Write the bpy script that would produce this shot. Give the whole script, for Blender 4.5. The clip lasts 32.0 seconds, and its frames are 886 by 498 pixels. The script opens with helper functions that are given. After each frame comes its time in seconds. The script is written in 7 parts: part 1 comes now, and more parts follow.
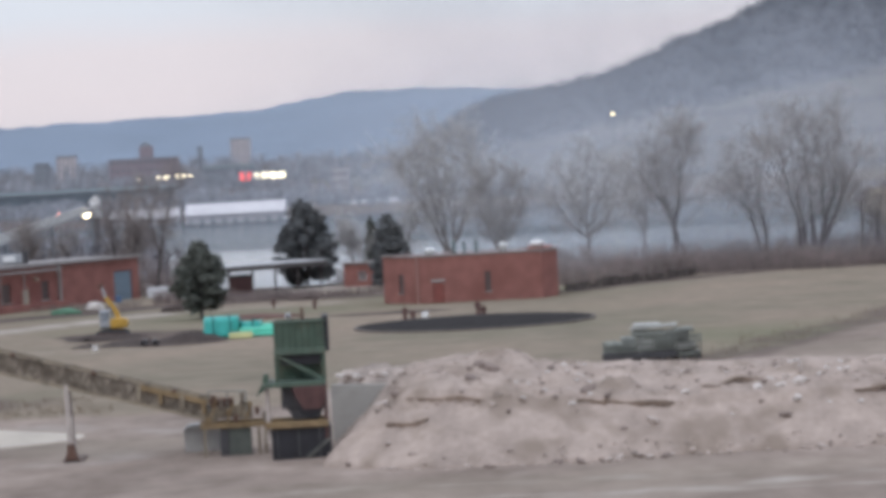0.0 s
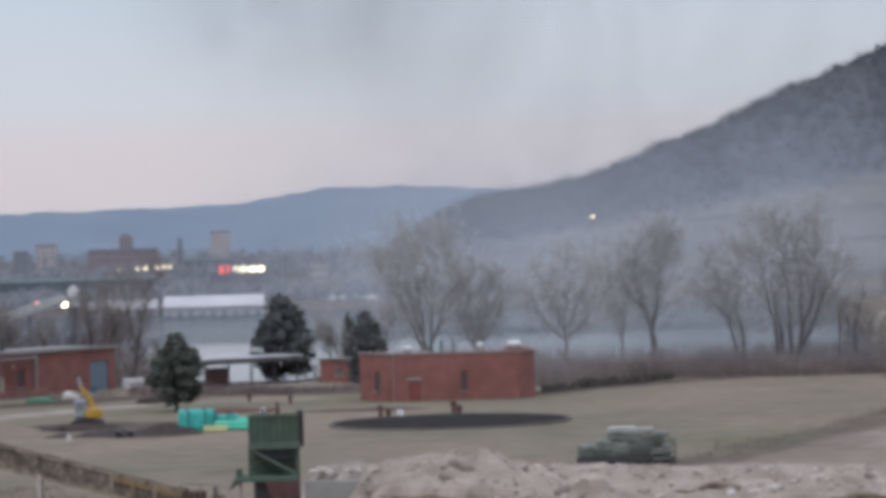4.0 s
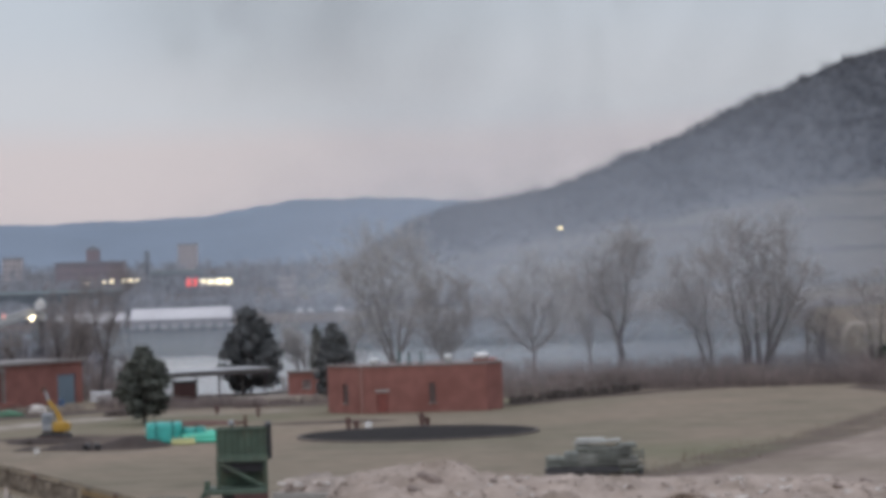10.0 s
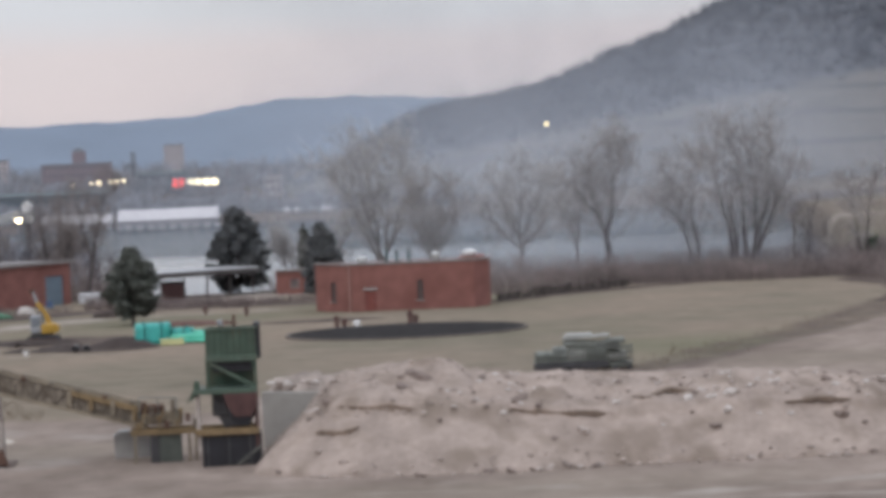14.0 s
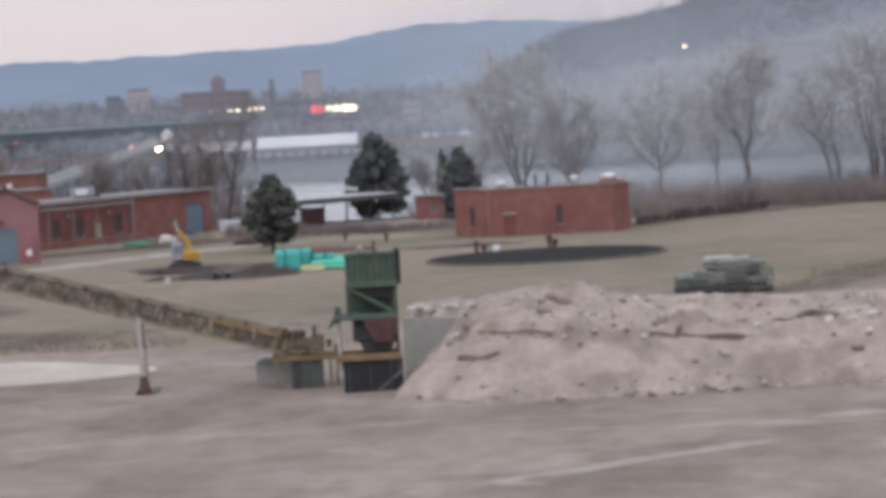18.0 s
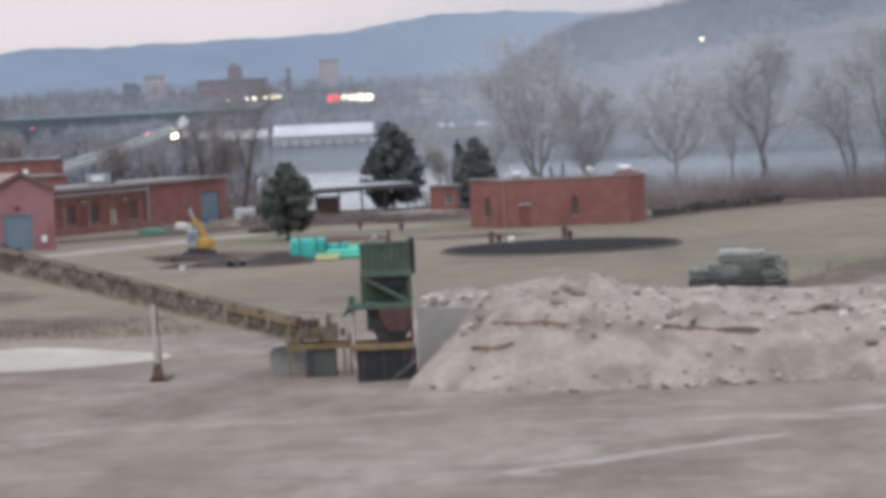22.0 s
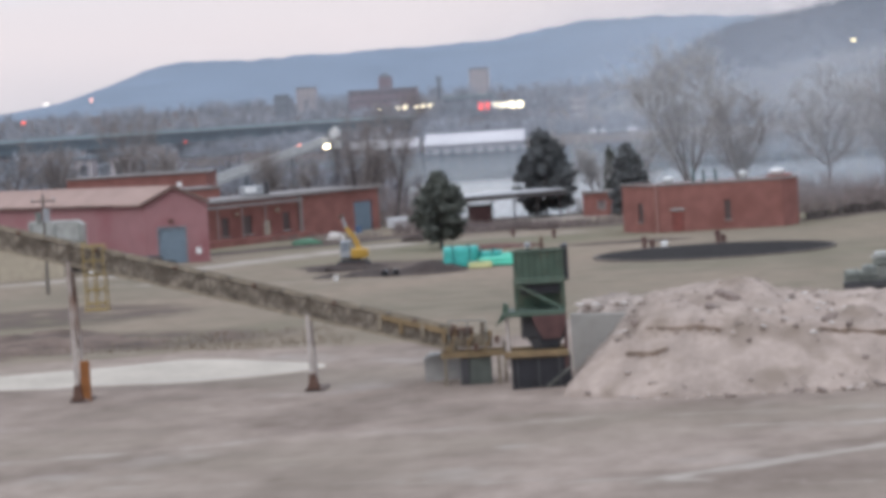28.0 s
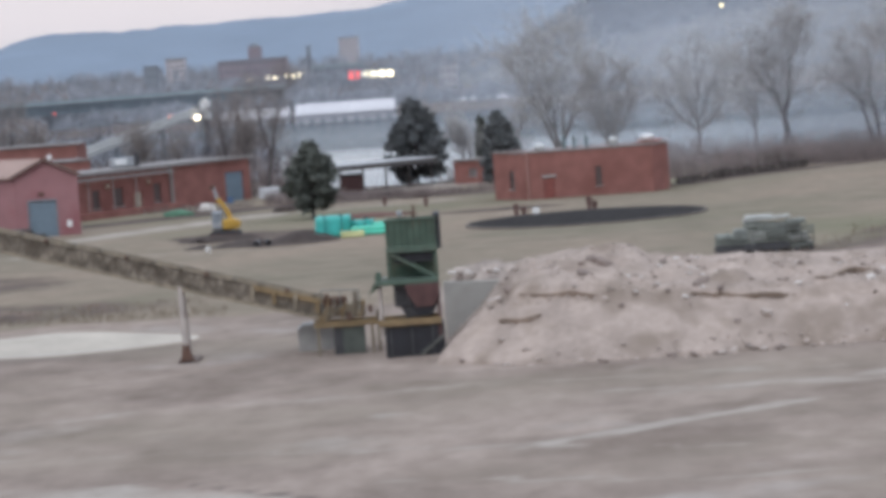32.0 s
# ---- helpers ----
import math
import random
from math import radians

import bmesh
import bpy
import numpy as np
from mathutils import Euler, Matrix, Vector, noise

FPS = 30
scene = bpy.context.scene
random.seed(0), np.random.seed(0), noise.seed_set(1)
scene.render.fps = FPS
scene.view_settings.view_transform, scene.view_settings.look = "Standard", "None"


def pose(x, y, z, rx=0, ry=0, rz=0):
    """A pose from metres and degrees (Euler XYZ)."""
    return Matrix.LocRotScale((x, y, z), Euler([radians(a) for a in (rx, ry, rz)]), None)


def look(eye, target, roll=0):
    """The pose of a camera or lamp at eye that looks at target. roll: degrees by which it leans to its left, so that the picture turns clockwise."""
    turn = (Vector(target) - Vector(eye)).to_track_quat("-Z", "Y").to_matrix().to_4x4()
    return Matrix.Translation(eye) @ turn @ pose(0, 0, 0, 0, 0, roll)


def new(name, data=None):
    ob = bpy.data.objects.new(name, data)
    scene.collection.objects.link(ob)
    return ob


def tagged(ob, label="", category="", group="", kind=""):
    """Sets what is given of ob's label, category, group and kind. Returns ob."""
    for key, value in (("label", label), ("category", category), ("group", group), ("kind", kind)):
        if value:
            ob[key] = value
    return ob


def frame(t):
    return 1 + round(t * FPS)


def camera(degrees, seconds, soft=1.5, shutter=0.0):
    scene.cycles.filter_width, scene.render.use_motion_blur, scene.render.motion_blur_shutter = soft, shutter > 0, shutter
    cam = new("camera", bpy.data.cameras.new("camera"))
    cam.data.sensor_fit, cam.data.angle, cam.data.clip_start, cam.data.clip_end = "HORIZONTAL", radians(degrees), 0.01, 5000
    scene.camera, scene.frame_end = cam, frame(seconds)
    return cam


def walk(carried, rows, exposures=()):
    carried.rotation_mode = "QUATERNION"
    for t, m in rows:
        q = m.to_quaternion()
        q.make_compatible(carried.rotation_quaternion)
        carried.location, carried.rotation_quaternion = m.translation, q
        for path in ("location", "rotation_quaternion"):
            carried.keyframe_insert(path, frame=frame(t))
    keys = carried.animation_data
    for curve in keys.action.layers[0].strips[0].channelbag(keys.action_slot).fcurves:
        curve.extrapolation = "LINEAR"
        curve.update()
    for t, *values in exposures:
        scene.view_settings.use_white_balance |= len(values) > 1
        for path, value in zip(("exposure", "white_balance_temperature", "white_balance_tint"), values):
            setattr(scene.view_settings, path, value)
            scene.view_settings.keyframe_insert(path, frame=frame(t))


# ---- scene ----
EYE = 16.4
cam = camera(16.0, 32.0, soft=5.0)
# seconds, yaw, pitch, roll: the eye stands still and turns
ROWS = [
    (0.0, 0.0, -2.06, 3.106), (0.5, 0.221, -1.749, 2.742), (1.0, 0.434, -1.949, 3.116), (1.5, 0.489, -1.779, 2.928),
    (2.0, 0.228, -0.963, 2.367), (2.5, -0.276, -0.171, 1.515), (4.5, -0.41, -0.305, 1.699), (5.0, -0.477, -0.079, 1.726),
    (5.5, -0.504, 0.004, 1.852), (6.0, -0.675, -0.72, 1.895), (6.5, -0.472, 0.013, 1.945), (7.0, -0.604, -0.211, 2.046),
    (7.5, -0.596, 0.137, 1.605), (8.0, -0.611, 0.021, 1.383), (8.5, -0.481, 0.036, 2.021), (9.0, -0.514, 0.21, 2.241),
    (9.5, -0.616, 0.375, 2.068), (10.0, -0.953, -0.085, 1.819), (10.5, -1.469, 0.086, 2.713), (11.0, -2.085, 0.344, 2.824),
    (11.5, -1.57, -0.018, 2.737), (12.0, -0.031, -1.585, 2.292), (12.5, -0.265, -2.476, 2.248), (13.0, -0.734, -2.042, 2.9),
    (13.5, -0.995, -1.875, 2.844), (14.0, -1.206, -1.961, 2.514), (14.5, -2.109, -2.395, 3.567), (16.5, -1.84, -3.449, 1.873),
    (17.0, -0.698, -2.988, 2.93), (17.5, 1.075, -2.953, 2.83), (18.0, 1.299, -3.207, 3.17), (18.5, 0.711, -3.195, 3.004),
    (19.0, 0.461, -4.244, 3.331), (19.5, 1.032, -4.272, 1.504), (20.0, 1.824, -4.174, 2.291), (20.5, 1.519, -3.9, 2.727),
    (21.0, 1.663, -4.067, 2.498), (21.5, 1.7, -3.769, 2.377), (22.0, 1.604, -3.371, 2.565), (22.5, 2.486, -3.571, 3.202),
    (23.0, 2.742, -3.758, 2.0), (23.5, 3.281, -3.66, 2.248), (24.0, 2.813, -3.816, 2.268), (24.5, 2.323, -3.627, 2.416),
    (25.0, 3.066, -4.114, 1.625), (25.5, 3.456, -3.585, 1.116), (27.5, 4.446, -2.899, 3.565), (28.0, 4.335, -3.093, 3.585),
    (28.5, 4.159, -3.197, 4.265), (29.0, 3.683, -3.465, 4.036), (29.5, 3.362, -3.468, 4.651), (30.0, 2.718, -3.37, 4.874),
    (30.5, 2.897, -3.377, 5.009), (31.0, 2.761, -3.457, 5.078), (31.5, 2.701, -3.706, 5.258), (32.0, 1.967, -3.819, 4.188),
]
EXPOSURES = [(0.0, 0.29, 6350, 10), (1.7, 0.29, 6380, 10), (2.6, 0.03, 6300, 10), (5.0, 0.03, 6300, 10), (9.0, 0.06, 6450, 10), (10.0, -0.08, 6550, 10), (11.5, -0.08, 6580, 10), (12.2, -0.08, 6550, 10), (12.8, 0.14, 6600, 10),
             (14.5, 0.14, 6650, 10), (16.5, 0.24, 6700, 14), (18.5, 0.24, 6500, 11), (20.0, 0.26, 6450, 10), (22.0, 0.34, 6430, 10), (23.0, 0.34, 6430, 10), (25.0, 0.33, 6500, 10), (27.5, 0.4, 6450, 10), (29.0, 0.36, 6300, 8), (32.0, 0.36, 6300, 8)]
walk(cam, [(t, pose(0, 0, EYE, 90 + pitch, roll, yaw)) for t, yaw, pitch, roll in ROWS], EXPOSURES)

# ---- world and sun ----
world = bpy.data.worlds.new("overcast_dusk")
scene.world = world
world.use_nodes = True
wn, wl = world.node_tree.nodes, world.node_tree.links
wn.clear()


def wnode(kind, **values):
    n = wn.new(kind)
    for k, v in values.items():
        n.inputs[k].default_value = v
    return n


sky = wn.new("ShaderNodeTexSky")
sky.sky_type, sky.sun_disc = "NISHITA", False
sky.sun_elevation, sky.sun_rotation = radians(6), radians(200)
geo = wn.new("ShaderNodeTexCoord")
sep = wn.new("ShaderNodeSeparateXYZ")
wl.new(geo.outputs["Generated"], sep.inputs[0])
# broad soft cloud streaks, stretched along the horizon
mapping = wn.new("ShaderNodeMapping")
mapping.inputs["Scale"].default_value = (7, 7, 26)
wl.new(geo.outputs["Generated"], mapping.inputs[0])
clouds = wnode("ShaderNodeTexNoise", Scale=1.0, Detail=4.0, Roughness=0.5)
wl.new(mapping.outputs[0], clouds.inputs["Vector"])
lift = wn.new("ShaderNodeMath")
lift.operation = "MULTIPLY_ADD"
wl.new(clouds.outputs[0], lift.inputs[0])
lift.inputs[1].default_value = 0.016
wl.new(sep.outputs["Z"], lift.inputs[2])
ramp = wn.new("ShaderNodeValToRGB")
ramp.color_ramp.interpolation = "EASE"
for at, colour in ((0.0, (0.63, 0.59, 0.625)), (0.027, (0.715, 0.65, 0.675)), (0.038, (0.70, 0.645, 0.675)), (0.052, (0.645, 0.675, 0.74)), (0.09, (0.59, 0.655, 0.745)),
                   (0.25, (0.64, 0.70, 0.80)), (1.0, (1.15, 1.24, 1.42))):
    el = ramp.color_ramp.elements.new(at) if at not in (0.0, 1.0) else ramp.color_ramp.elements[0 if at == 0 else len(ramp.color_ramp.elements) - 1]
    el.color = (*colour, 1)
wl.new(lift.outputs[0], ramp.inputs[0])
bg_sky, bg_cloud = wnode("ShaderNodeBackground", Strength=0.05), wnode("ShaderNodeBackground", Strength=1.0)
wl.new(sky.outputs[0], bg_sky.inputs[0])
wl.new(ramp.outputs[0], bg_cloud.inputs[0])
both = wnode("ShaderNodeMixShader", Fac=0.92)
wl.new(bg_sky.outputs[0], both.inputs[1])
wl.new(bg_cloud.outputs[0], both.inputs[2])
wl.new(both.outputs[0], wn.new("ShaderNodeOutputWorld").inputs[0])

sun_data = bpy.data.lights.new("sun", "SUN")
sun_data.energy, sun_data.angle, sun_data.color = 0.6, radians(25), (1.0, 0.95, 0.9)
sun = new("sun", sun_data)
sun.matrix_world = look((-60, -60, 120), (0, 60, 0))

# ---- materials ----
MATS = {}


def mat(name, colour, rough=0.8, metal=0.0, vary=0.25, scale=1.5, fine=18.0, bump=0.3, stain=None, stain_scale=0.4, island=0.0, wave=None):
    """A surface with variation at two scales, an optional stain colour, relief, and corrugation (wave: axis, waves a metre)."""
    if name in MATS:
        return MATS[name]
    m = bpy.data.materials.new(name)
    m.use_nodes = True
    n, l = m.node_tree.nodes, m.node_tree.links
    b = n["Principled BSDF"]
    b.inputs["Roughness"].default_value, b.inputs["Metallic"].default_value = rough, metal
    b.inputs["Specular IOR Level"].default_value = 0.08 if rough > 0.8 else 0.4
    co = n.new("ShaderNodeTexCoord")
    big, small = n.new("ShaderNodeTexNoise"), n.new("ShaderNodeTexNoise")
    for t, s in ((big, scale), (small, fine)):
        t.inputs["Scale"].default_value, t.inputs["Detail"].default_value = s, 5
        l.new(co.outputs["Object"], t.inputs["Vector"])
    add = n.new("ShaderNodeMath")
    add.operation = "MULTIPLY_ADD"
    l.new(big.outputs[0], add.inputs[0])
    add.inputs[1].default_value = 0.65
    half = n.new("ShaderNodeMath")
    half.operation = "MULTIPLY"
    l.new(small.outputs[0], half.inputs[0])
    half.inputs[1].default_value = 0.35
    l.new(half.outputs[0], add.inputs[2])
    r = n.new("ShaderNodeValToRGB")
    r.color_ramp.elements[0].position, r.color_ramp.elements[1].position = 0.32, 0.68
    r.color_ramp.elements[0].color = (*[c * (1 - vary) for c in colour], 1)
    r.color_ramp.elements[1].color = (*[min(1, c * (1 + vary)) for c in colour], 1)
    l.new(add.outputs[0], r.inputs[0])
    out = r.outputs[0]
    if stain:
        st = n.new("ShaderNodeTexNoise")
        st.inputs["Scale"].default_value, st.inputs["Detail"].default_value = stain_scale, 6
        l.new(co.outputs["Object"], st.inputs["Vector"])
        sr = n.new("ShaderNodeValToRGB")
        sr.color_ramp.elements[0].position, sr.color_ramp.elements[1].position = 0.5, 0.68
        l.new(st.outputs[0], sr.inputs[0])
        mx = n.new("ShaderNodeMix")
        mx.data_type = "RGBA"
        l.new(sr.outputs[0], mx.inputs[0])
        l.new(out, mx.inputs[6])
        mx.inputs[7].default_value = (*stain, 1)
        out = mx.outputs[2]
    if island:
        info, hsv = n.new("ShaderNodeNewGeometry"), n.new("ShaderNodeHueSaturation")
        ma = n.new("ShaderNodeMapRange")
        ma.inputs[3].default_value, ma.inputs[4].default_value = 1 - island, 1 + island
        l.new(info.outputs["Random Per Island"], ma.inputs[0])
        l.new(ma.outputs[0], hsv.inputs["Value"])
        l.new(out, hsv.inputs["Color"])
        out = hsv.outputs[0]
    l.new(out, b.inputs["Base Color"])
    bm_ = n.new("ShaderNodeBump")
    bm_.inputs["Strength"].default_value, bm_.inputs["Distance"].default_value = bump, 0.05
    l.new(add.outputs[0], bm_.inputs["Height"])
    l.new(bm_.outputs[0], b.inputs["Normal"])
    MATS[name] = m
    return m


def glow(name, colour, strength):
    if name in MATS:
        return MATS[name]
    m = bpy.data.materials.new(name)
    m.use_nodes = True
    b = m.node_tree.nodes["Principled BSDF"]
    b.inputs["Base Color"].default_value = (*colour, 1)
    b.inputs["Emission Color"].default_value, b.inputs["Emission Strength"].default_value = (*colour, 1), strength
    MATS[name] = m
    return m


def veil(name, colour, density, low, high, scale, seed, contrast=0.5, centre=0.0, side=0.0, aloft=False, tall=1.0):
    """Drifting smoke: a thin layer that lets part of the light through; it thins out between the heights low and high, in uneven billows,
    and towards both sides of centre where side is given."""
    m = bpy.data.materials.new(name)
    m.use_nodes = True
    n, l = m.node_tree.nodes, m.node_tree.links
    n.clear()
    co, sp = n.new("ShaderNodeTexCoord"), n.new("ShaderNodeSeparateXYZ")
    l.new(co.outputs["Object"], sp.inputs[0])
    mp = n.new("ShaderNodeMapping")
    mp.inputs["Location"].default_value = (seed, seed * 2.3, seed * 0.7)
    mp.inputs["Scale"].default_value = (1, 1, 1 / tall)
    l.new(co.outputs["Object"], mp.inputs[0])
    no = n.new("ShaderNodeTexNoise")
    no.inputs["Scale"].default_value, no.inputs["Detail"].default_value, no.inputs["Roughness"].default_value = scale, 4, 0.5
    no.inputs["Distortion"].default_value = 0.6
    l.new(mp.outputs[0], no.inputs["Vector"])

    def rng(src, a, b_, c, d):
        q = n.new("ShaderNodeMapRange")
        q.interpolation_type = "SMOOTHSTEP"
        for k, v in zip((1, 2, 3, 4), (a, b_, c, d)):
            q.inputs[k].default_value = v
        l.new(src, q.inputs[0])
        return q.outputs[0]

    def times(a, b_):
        q = n.new("ShaderNodeMath")
        q.operation = "MULTIPLY"
        l.new(a, q.inputs[0])
        if isinstance(b_, float):
            q.inputs[1].default_value = b_
        else:
            l.new(b_, q.inputs[1])
        return q.outputs[0]

    d = times(rng(sp.outputs["Z"], low, high, 0 if aloft else 1, 1 if aloft else 0), rng(no.outputs[0], 0.24, 0.76, 1 - contrast, 1.0))
    if side:
        away = n.new("ShaderNodeMath")
        away.operation = "SUBTRACT"
        l.new(sp.outputs["X"], away.inputs[0])
        away.inputs[1].default_value = centre
        ab = n.new("ShaderNodeMath")
        ab.operation = "ABSOLUTE"
        l.new(away.outputs[0], ab.inputs[0])
        d = times(d, rng(ab.outputs[0], side * 0.25, side, 1, 0))
    d = times(d, density)
    tr, df, tl, ad, mx = (n.new("ShaderNode" + k) for k in ("BsdfTransparent", "BsdfDiffuse", "BsdfTranslucent", "MixShader", "MixShader"))
    df.inputs[0].default_value = tl.inputs[0].default_value = (*colour, 1)
    l.new(df.outputs[0], ad.inputs[1])
    l.new(tl.outputs[0], ad.inputs[2])
    l.new(d, mx.inputs[0])
    l.new(tr.outputs[0], mx.inputs[1])
    l.new(ad.outputs[0], mx.inputs[2])
    l.new(mx.outputs[0], n.new("ShaderNodeOutputMaterial").inputs[0])
    return m


BRICK = mat("red_brick", (0.25, 0.116, 0.102), 0.9, vary=0.2, scale=0.7, fine=9, stain=(0.205, 0.092, 0.08), stain_scale=0.25)
PINK = mat("pink_metal_cladding", (0.305, 0.152, 0.162), 0.6, vary=0.12, scale=0.6, stain=(0.26, 0.105, 0.115), stain_scale=0.3)
TANROOF = mat("tan_metal_roof", (0.315, 0.215, 0.185), 0.6, vary=0.15, scale=0.5)
PALE = mat("pale_coping", (0.25, 0.225, 0.218), 0.8, vary=0.2)
ROOF = mat("gravel_roof", (0.26, 0.242, 0.24), 0.95, vary=0.2)
CONC = mat("concrete", (0.36, 0.35, 0.34), 0.9, vary=0.2, stain=(0.25, 0.24, 0.23))
DARKGLASS = mat("dark_window", (0.098, 0.072, 0.07), 0.3, vary=0.2)
BLUEDOOR = mat("blue_grey_roller_door", (0.16, 0.21, 0.26), 0.5, vary=0.12)
CREAM = mat("cream_paint", (0.4, 0.345, 0.27), 0.7, vary=0.15)
WHITE = mat("white_paint", (0.72, 0.72, 0.72), 0.5, vary=0.1)
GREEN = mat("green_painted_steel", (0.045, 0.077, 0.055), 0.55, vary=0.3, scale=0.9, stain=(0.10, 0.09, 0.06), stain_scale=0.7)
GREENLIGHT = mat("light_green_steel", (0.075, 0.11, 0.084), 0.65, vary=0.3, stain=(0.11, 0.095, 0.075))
BLACK = mat("black_steel", (0.054, 0.052, 0.057), 0.6, vary=0.35)
JET = mat("jet_black_steel", (0.02, 0.02, 0.025), 0.6, vary=0.35)
MAROON = mat("dark_maroon_steel", (0.085, 0.042, 0.04), 0.75, vary=0.35)
RUST = mat("rusty_steel", (0.132, 0.08, 0.064), 0.85, vary=0.35, stain=(0.07, 0.035, 0.03))
YELLOW = mat("worn_yellow_steel", (0.225, 0.158, 0.085), 0.65, vary=0.3, stain=(0.2, 0.13, 0.07), stain_scale=0.8)
CAGEYELLOW = mat("yellow_rail_paint", (0.29, 0.21, 0.085), 0.6, vary=0.2)
TRUSSDARK = mat("dark_dusty_truss", (0.15, 0.125, 0.102), 0.85, vary=0.35)
TRUSS = mat("dusty_ochre_truss", (0.245, 0.205, 0.155), 0.8, vary=0.35, stain=(0.14, 0.11, 0.085), stain_scale=0.9)
LEGPALE = mat("pale_dusty_steel", (0.42, 0.37, 0.34), 0.75, vary=0.25, stain=(0.2, 0.13, 0.1))
BELT = mat("conveyor_belt_rubber", (0.09, 0.075, 0.065), 0.9, vary=0.3)
EXCAV = mat("machine_yellow", (0.44, 0.26, 0.045), 0.5, vary=0.2)
CABGREY = mat("cab_grey", (0.32, 0.33, 0.35), 0.4, vary=0.2)
TEAL = mat("teal_wrapping", (0.06, 0.42, 0.38), 0.45, vary=0.18, scale=2)
AQUA = mat("aqua_pipe", (0.10, 0.52, 0.38), 0.5, vary=0.15)
LIMEPIPE = mat("pale_yellow_pipe", (0.5, 0.5, 0.25), 0.5, vary=0.15)
BASINFILL = mat("black_basin_fill", (0.028, 0.025, 0.025), 0.95, vary=0.45, scale=0.8, fine=5, bump=0.8)
# Smoke haze is put into the pale bark and twigs as lighter colour.
HAZEBARK = mat("hazed_grey_bark", (0.24, 0.225, 0.22), 0.95, vary=0.3)
HAZETWIG = mat("hazed_bare_twigs", (0.46, 0.44, 0.435), 0.95, vary=0.2, island=0.25)
BARK = mat("grey_bark", (0.11, 0.096, 0.096), 0.95, vary=0.3)
TWIG = mat("bare_twigs", (0.24, 0.21, 0.2), 0.95, vary=0.25, island=0.3)
BRUSH = mat("russet_brush", (0.225, 0.186, 0.178), 0.95, vary=0.35, scale=0.25, fine=2, island=0.35)
NEEDLE = mat("dark_pine_needles", (0.16, 0.166, 0.172), 0.9, vary=0.35, scale=0.8, island=0.5)
NEEDLE2 = mat("green_grey_pine_needles", (0.128, 0.136, 0.122), 0.9, vary=0.35, scale=0.8, island=0.5)
WEED = mat("dry_weeds", (0.2, 0.158, 0.12), 0.95, vary=0.35, scale=0.3, island=0.35)
GREY = mat("grey_weathered_steel", (0.19, 0.20, 0.19), 0.7, vary=0.35, stain=(0.1, 0.1, 0.09))
STONE = mat("dusty_limestone", (0.37, 0.315, 0.285), 0.95, vary=0.25, scale=0.5, fine=3, bump=0.6, island=0.15)
DARKROCK = mat("dark_rock", (0.19, 0.152, 0.136), 0.95, vary=0.3, island=0.3)
SOIL = mat("dark_soil", (0.066, 0.053, 0.049), 0.95, vary=0.35, scale=0.4, fine=3, bump=0.7)

# ---- mesh helpers ----


def place(name, bm, material, parent=None, label="", smooth=False):
    me = bpy.data.meshes.new(name)
    bm.to_mesh(me)
    bm.free()
    me.materials.append(material)
    if smooth:
        me.polygons.foreach_set("use_smooth", [True] * len(me.polygons))
    ob = new(name, me)
    ob.parent = parent
    return tagged(ob, label)


def part(name, bm, material, parent, label="", smooth=False):
    return place(name, bm, material, parent, label, smooth)


def raw(name, verts, faces, material, parent=None, label="", smooth=False):
    me = bpy.data.meshes.new(name)
    me.from_pydata(verts, [], faces)
    me.materials.append(material)
    if smooth:
        me.polygons.foreach_set("use_smooth", [True] * len(me.polygons))
    ob = new(name, me)
    ob.parent = parent
    return tagged(ob, label)


def thing(name, label, category, at=(0, 0, 0), turn=0.0, group="", kind=""):
    e = new(name)
    e.matrix_world = pose(*at, 0, 0, turn)
    return tagged(e, label, category, group, kind)


def box(centre, size, bm=None, bevel=0.0, turn=None):
    """A box, chamfered on all edges where bevel is given, added to bm or alone."""
    bm = bm or bmesh.new()
    m = Matrix.Translation(centre) @ (turn or Matrix.Identity(4)) @ Matrix.Diagonal((*size, 1))
    made = bmesh.ops.create_cube(bm, size=1, matrix=m)["verts"]
    if bevel:
        edges = list({e for v in made for e in v.link_edges})
        bmesh.ops.bevel(bm, geom=edges, offset=bevel, segments=1, affect="EDGES")
    return bm


def rod(a, b, r, bm=None, sides=6, r2=None):
    """A round bar from a to b, tapering to r2."""
    bm = bm or bmesh.new()
    a, b = Vector(a), Vector(b)
    m = Matrix.Translation((a + b) / 2) @ (b - a).to_track_quat("Z", "Y").to_matrix().to_4x4()
    bmesh.ops.create_cone(bm, cap_ends=True, segments=sides, radius1=r, radius2=r if r2 is None else r2, depth=(b - a).length, matrix=m)
    return bm


def bar(a, b, w, h, bm=None):
    """A square bar from a to b."""
    a, b = Vector(a), Vector(b)
    turn = (b - a).to_track_quat("X", "Z").to_matrix().to_4x4()
    return box((a + b) / 2, ((b - a).length, w, h), bm, turn=turn)


def prism(outline, depth, axis="y", bm=None):
    """A plate of the given outline (pairs in the other two axes), extruded by depth from 0."""
    bm = bm or bmesh.new()
    put = {"y": lambda p, d: (p[0], d, p[1]), "x": lambda p, d: (d, p[0], p[1]), "z": lambda p, d: (p[0], p[1], d)}[axis]
    lo, hi = [bm.verts.new(put(p, 0)) for p in outline], [bm.verts.new(put(p, depth)) for p in outline]
    bm.faces.new(lo)
    bm.faces.new(hi[::-1])
    for i in range(len(lo)):
        j = (i + 1) % len(lo)
        bm.faces.new((lo[j], lo[i], hi[i], hi[j]))
    bmesh.ops.recalc_face_normals(bm, faces=bm.faces)
    return bm


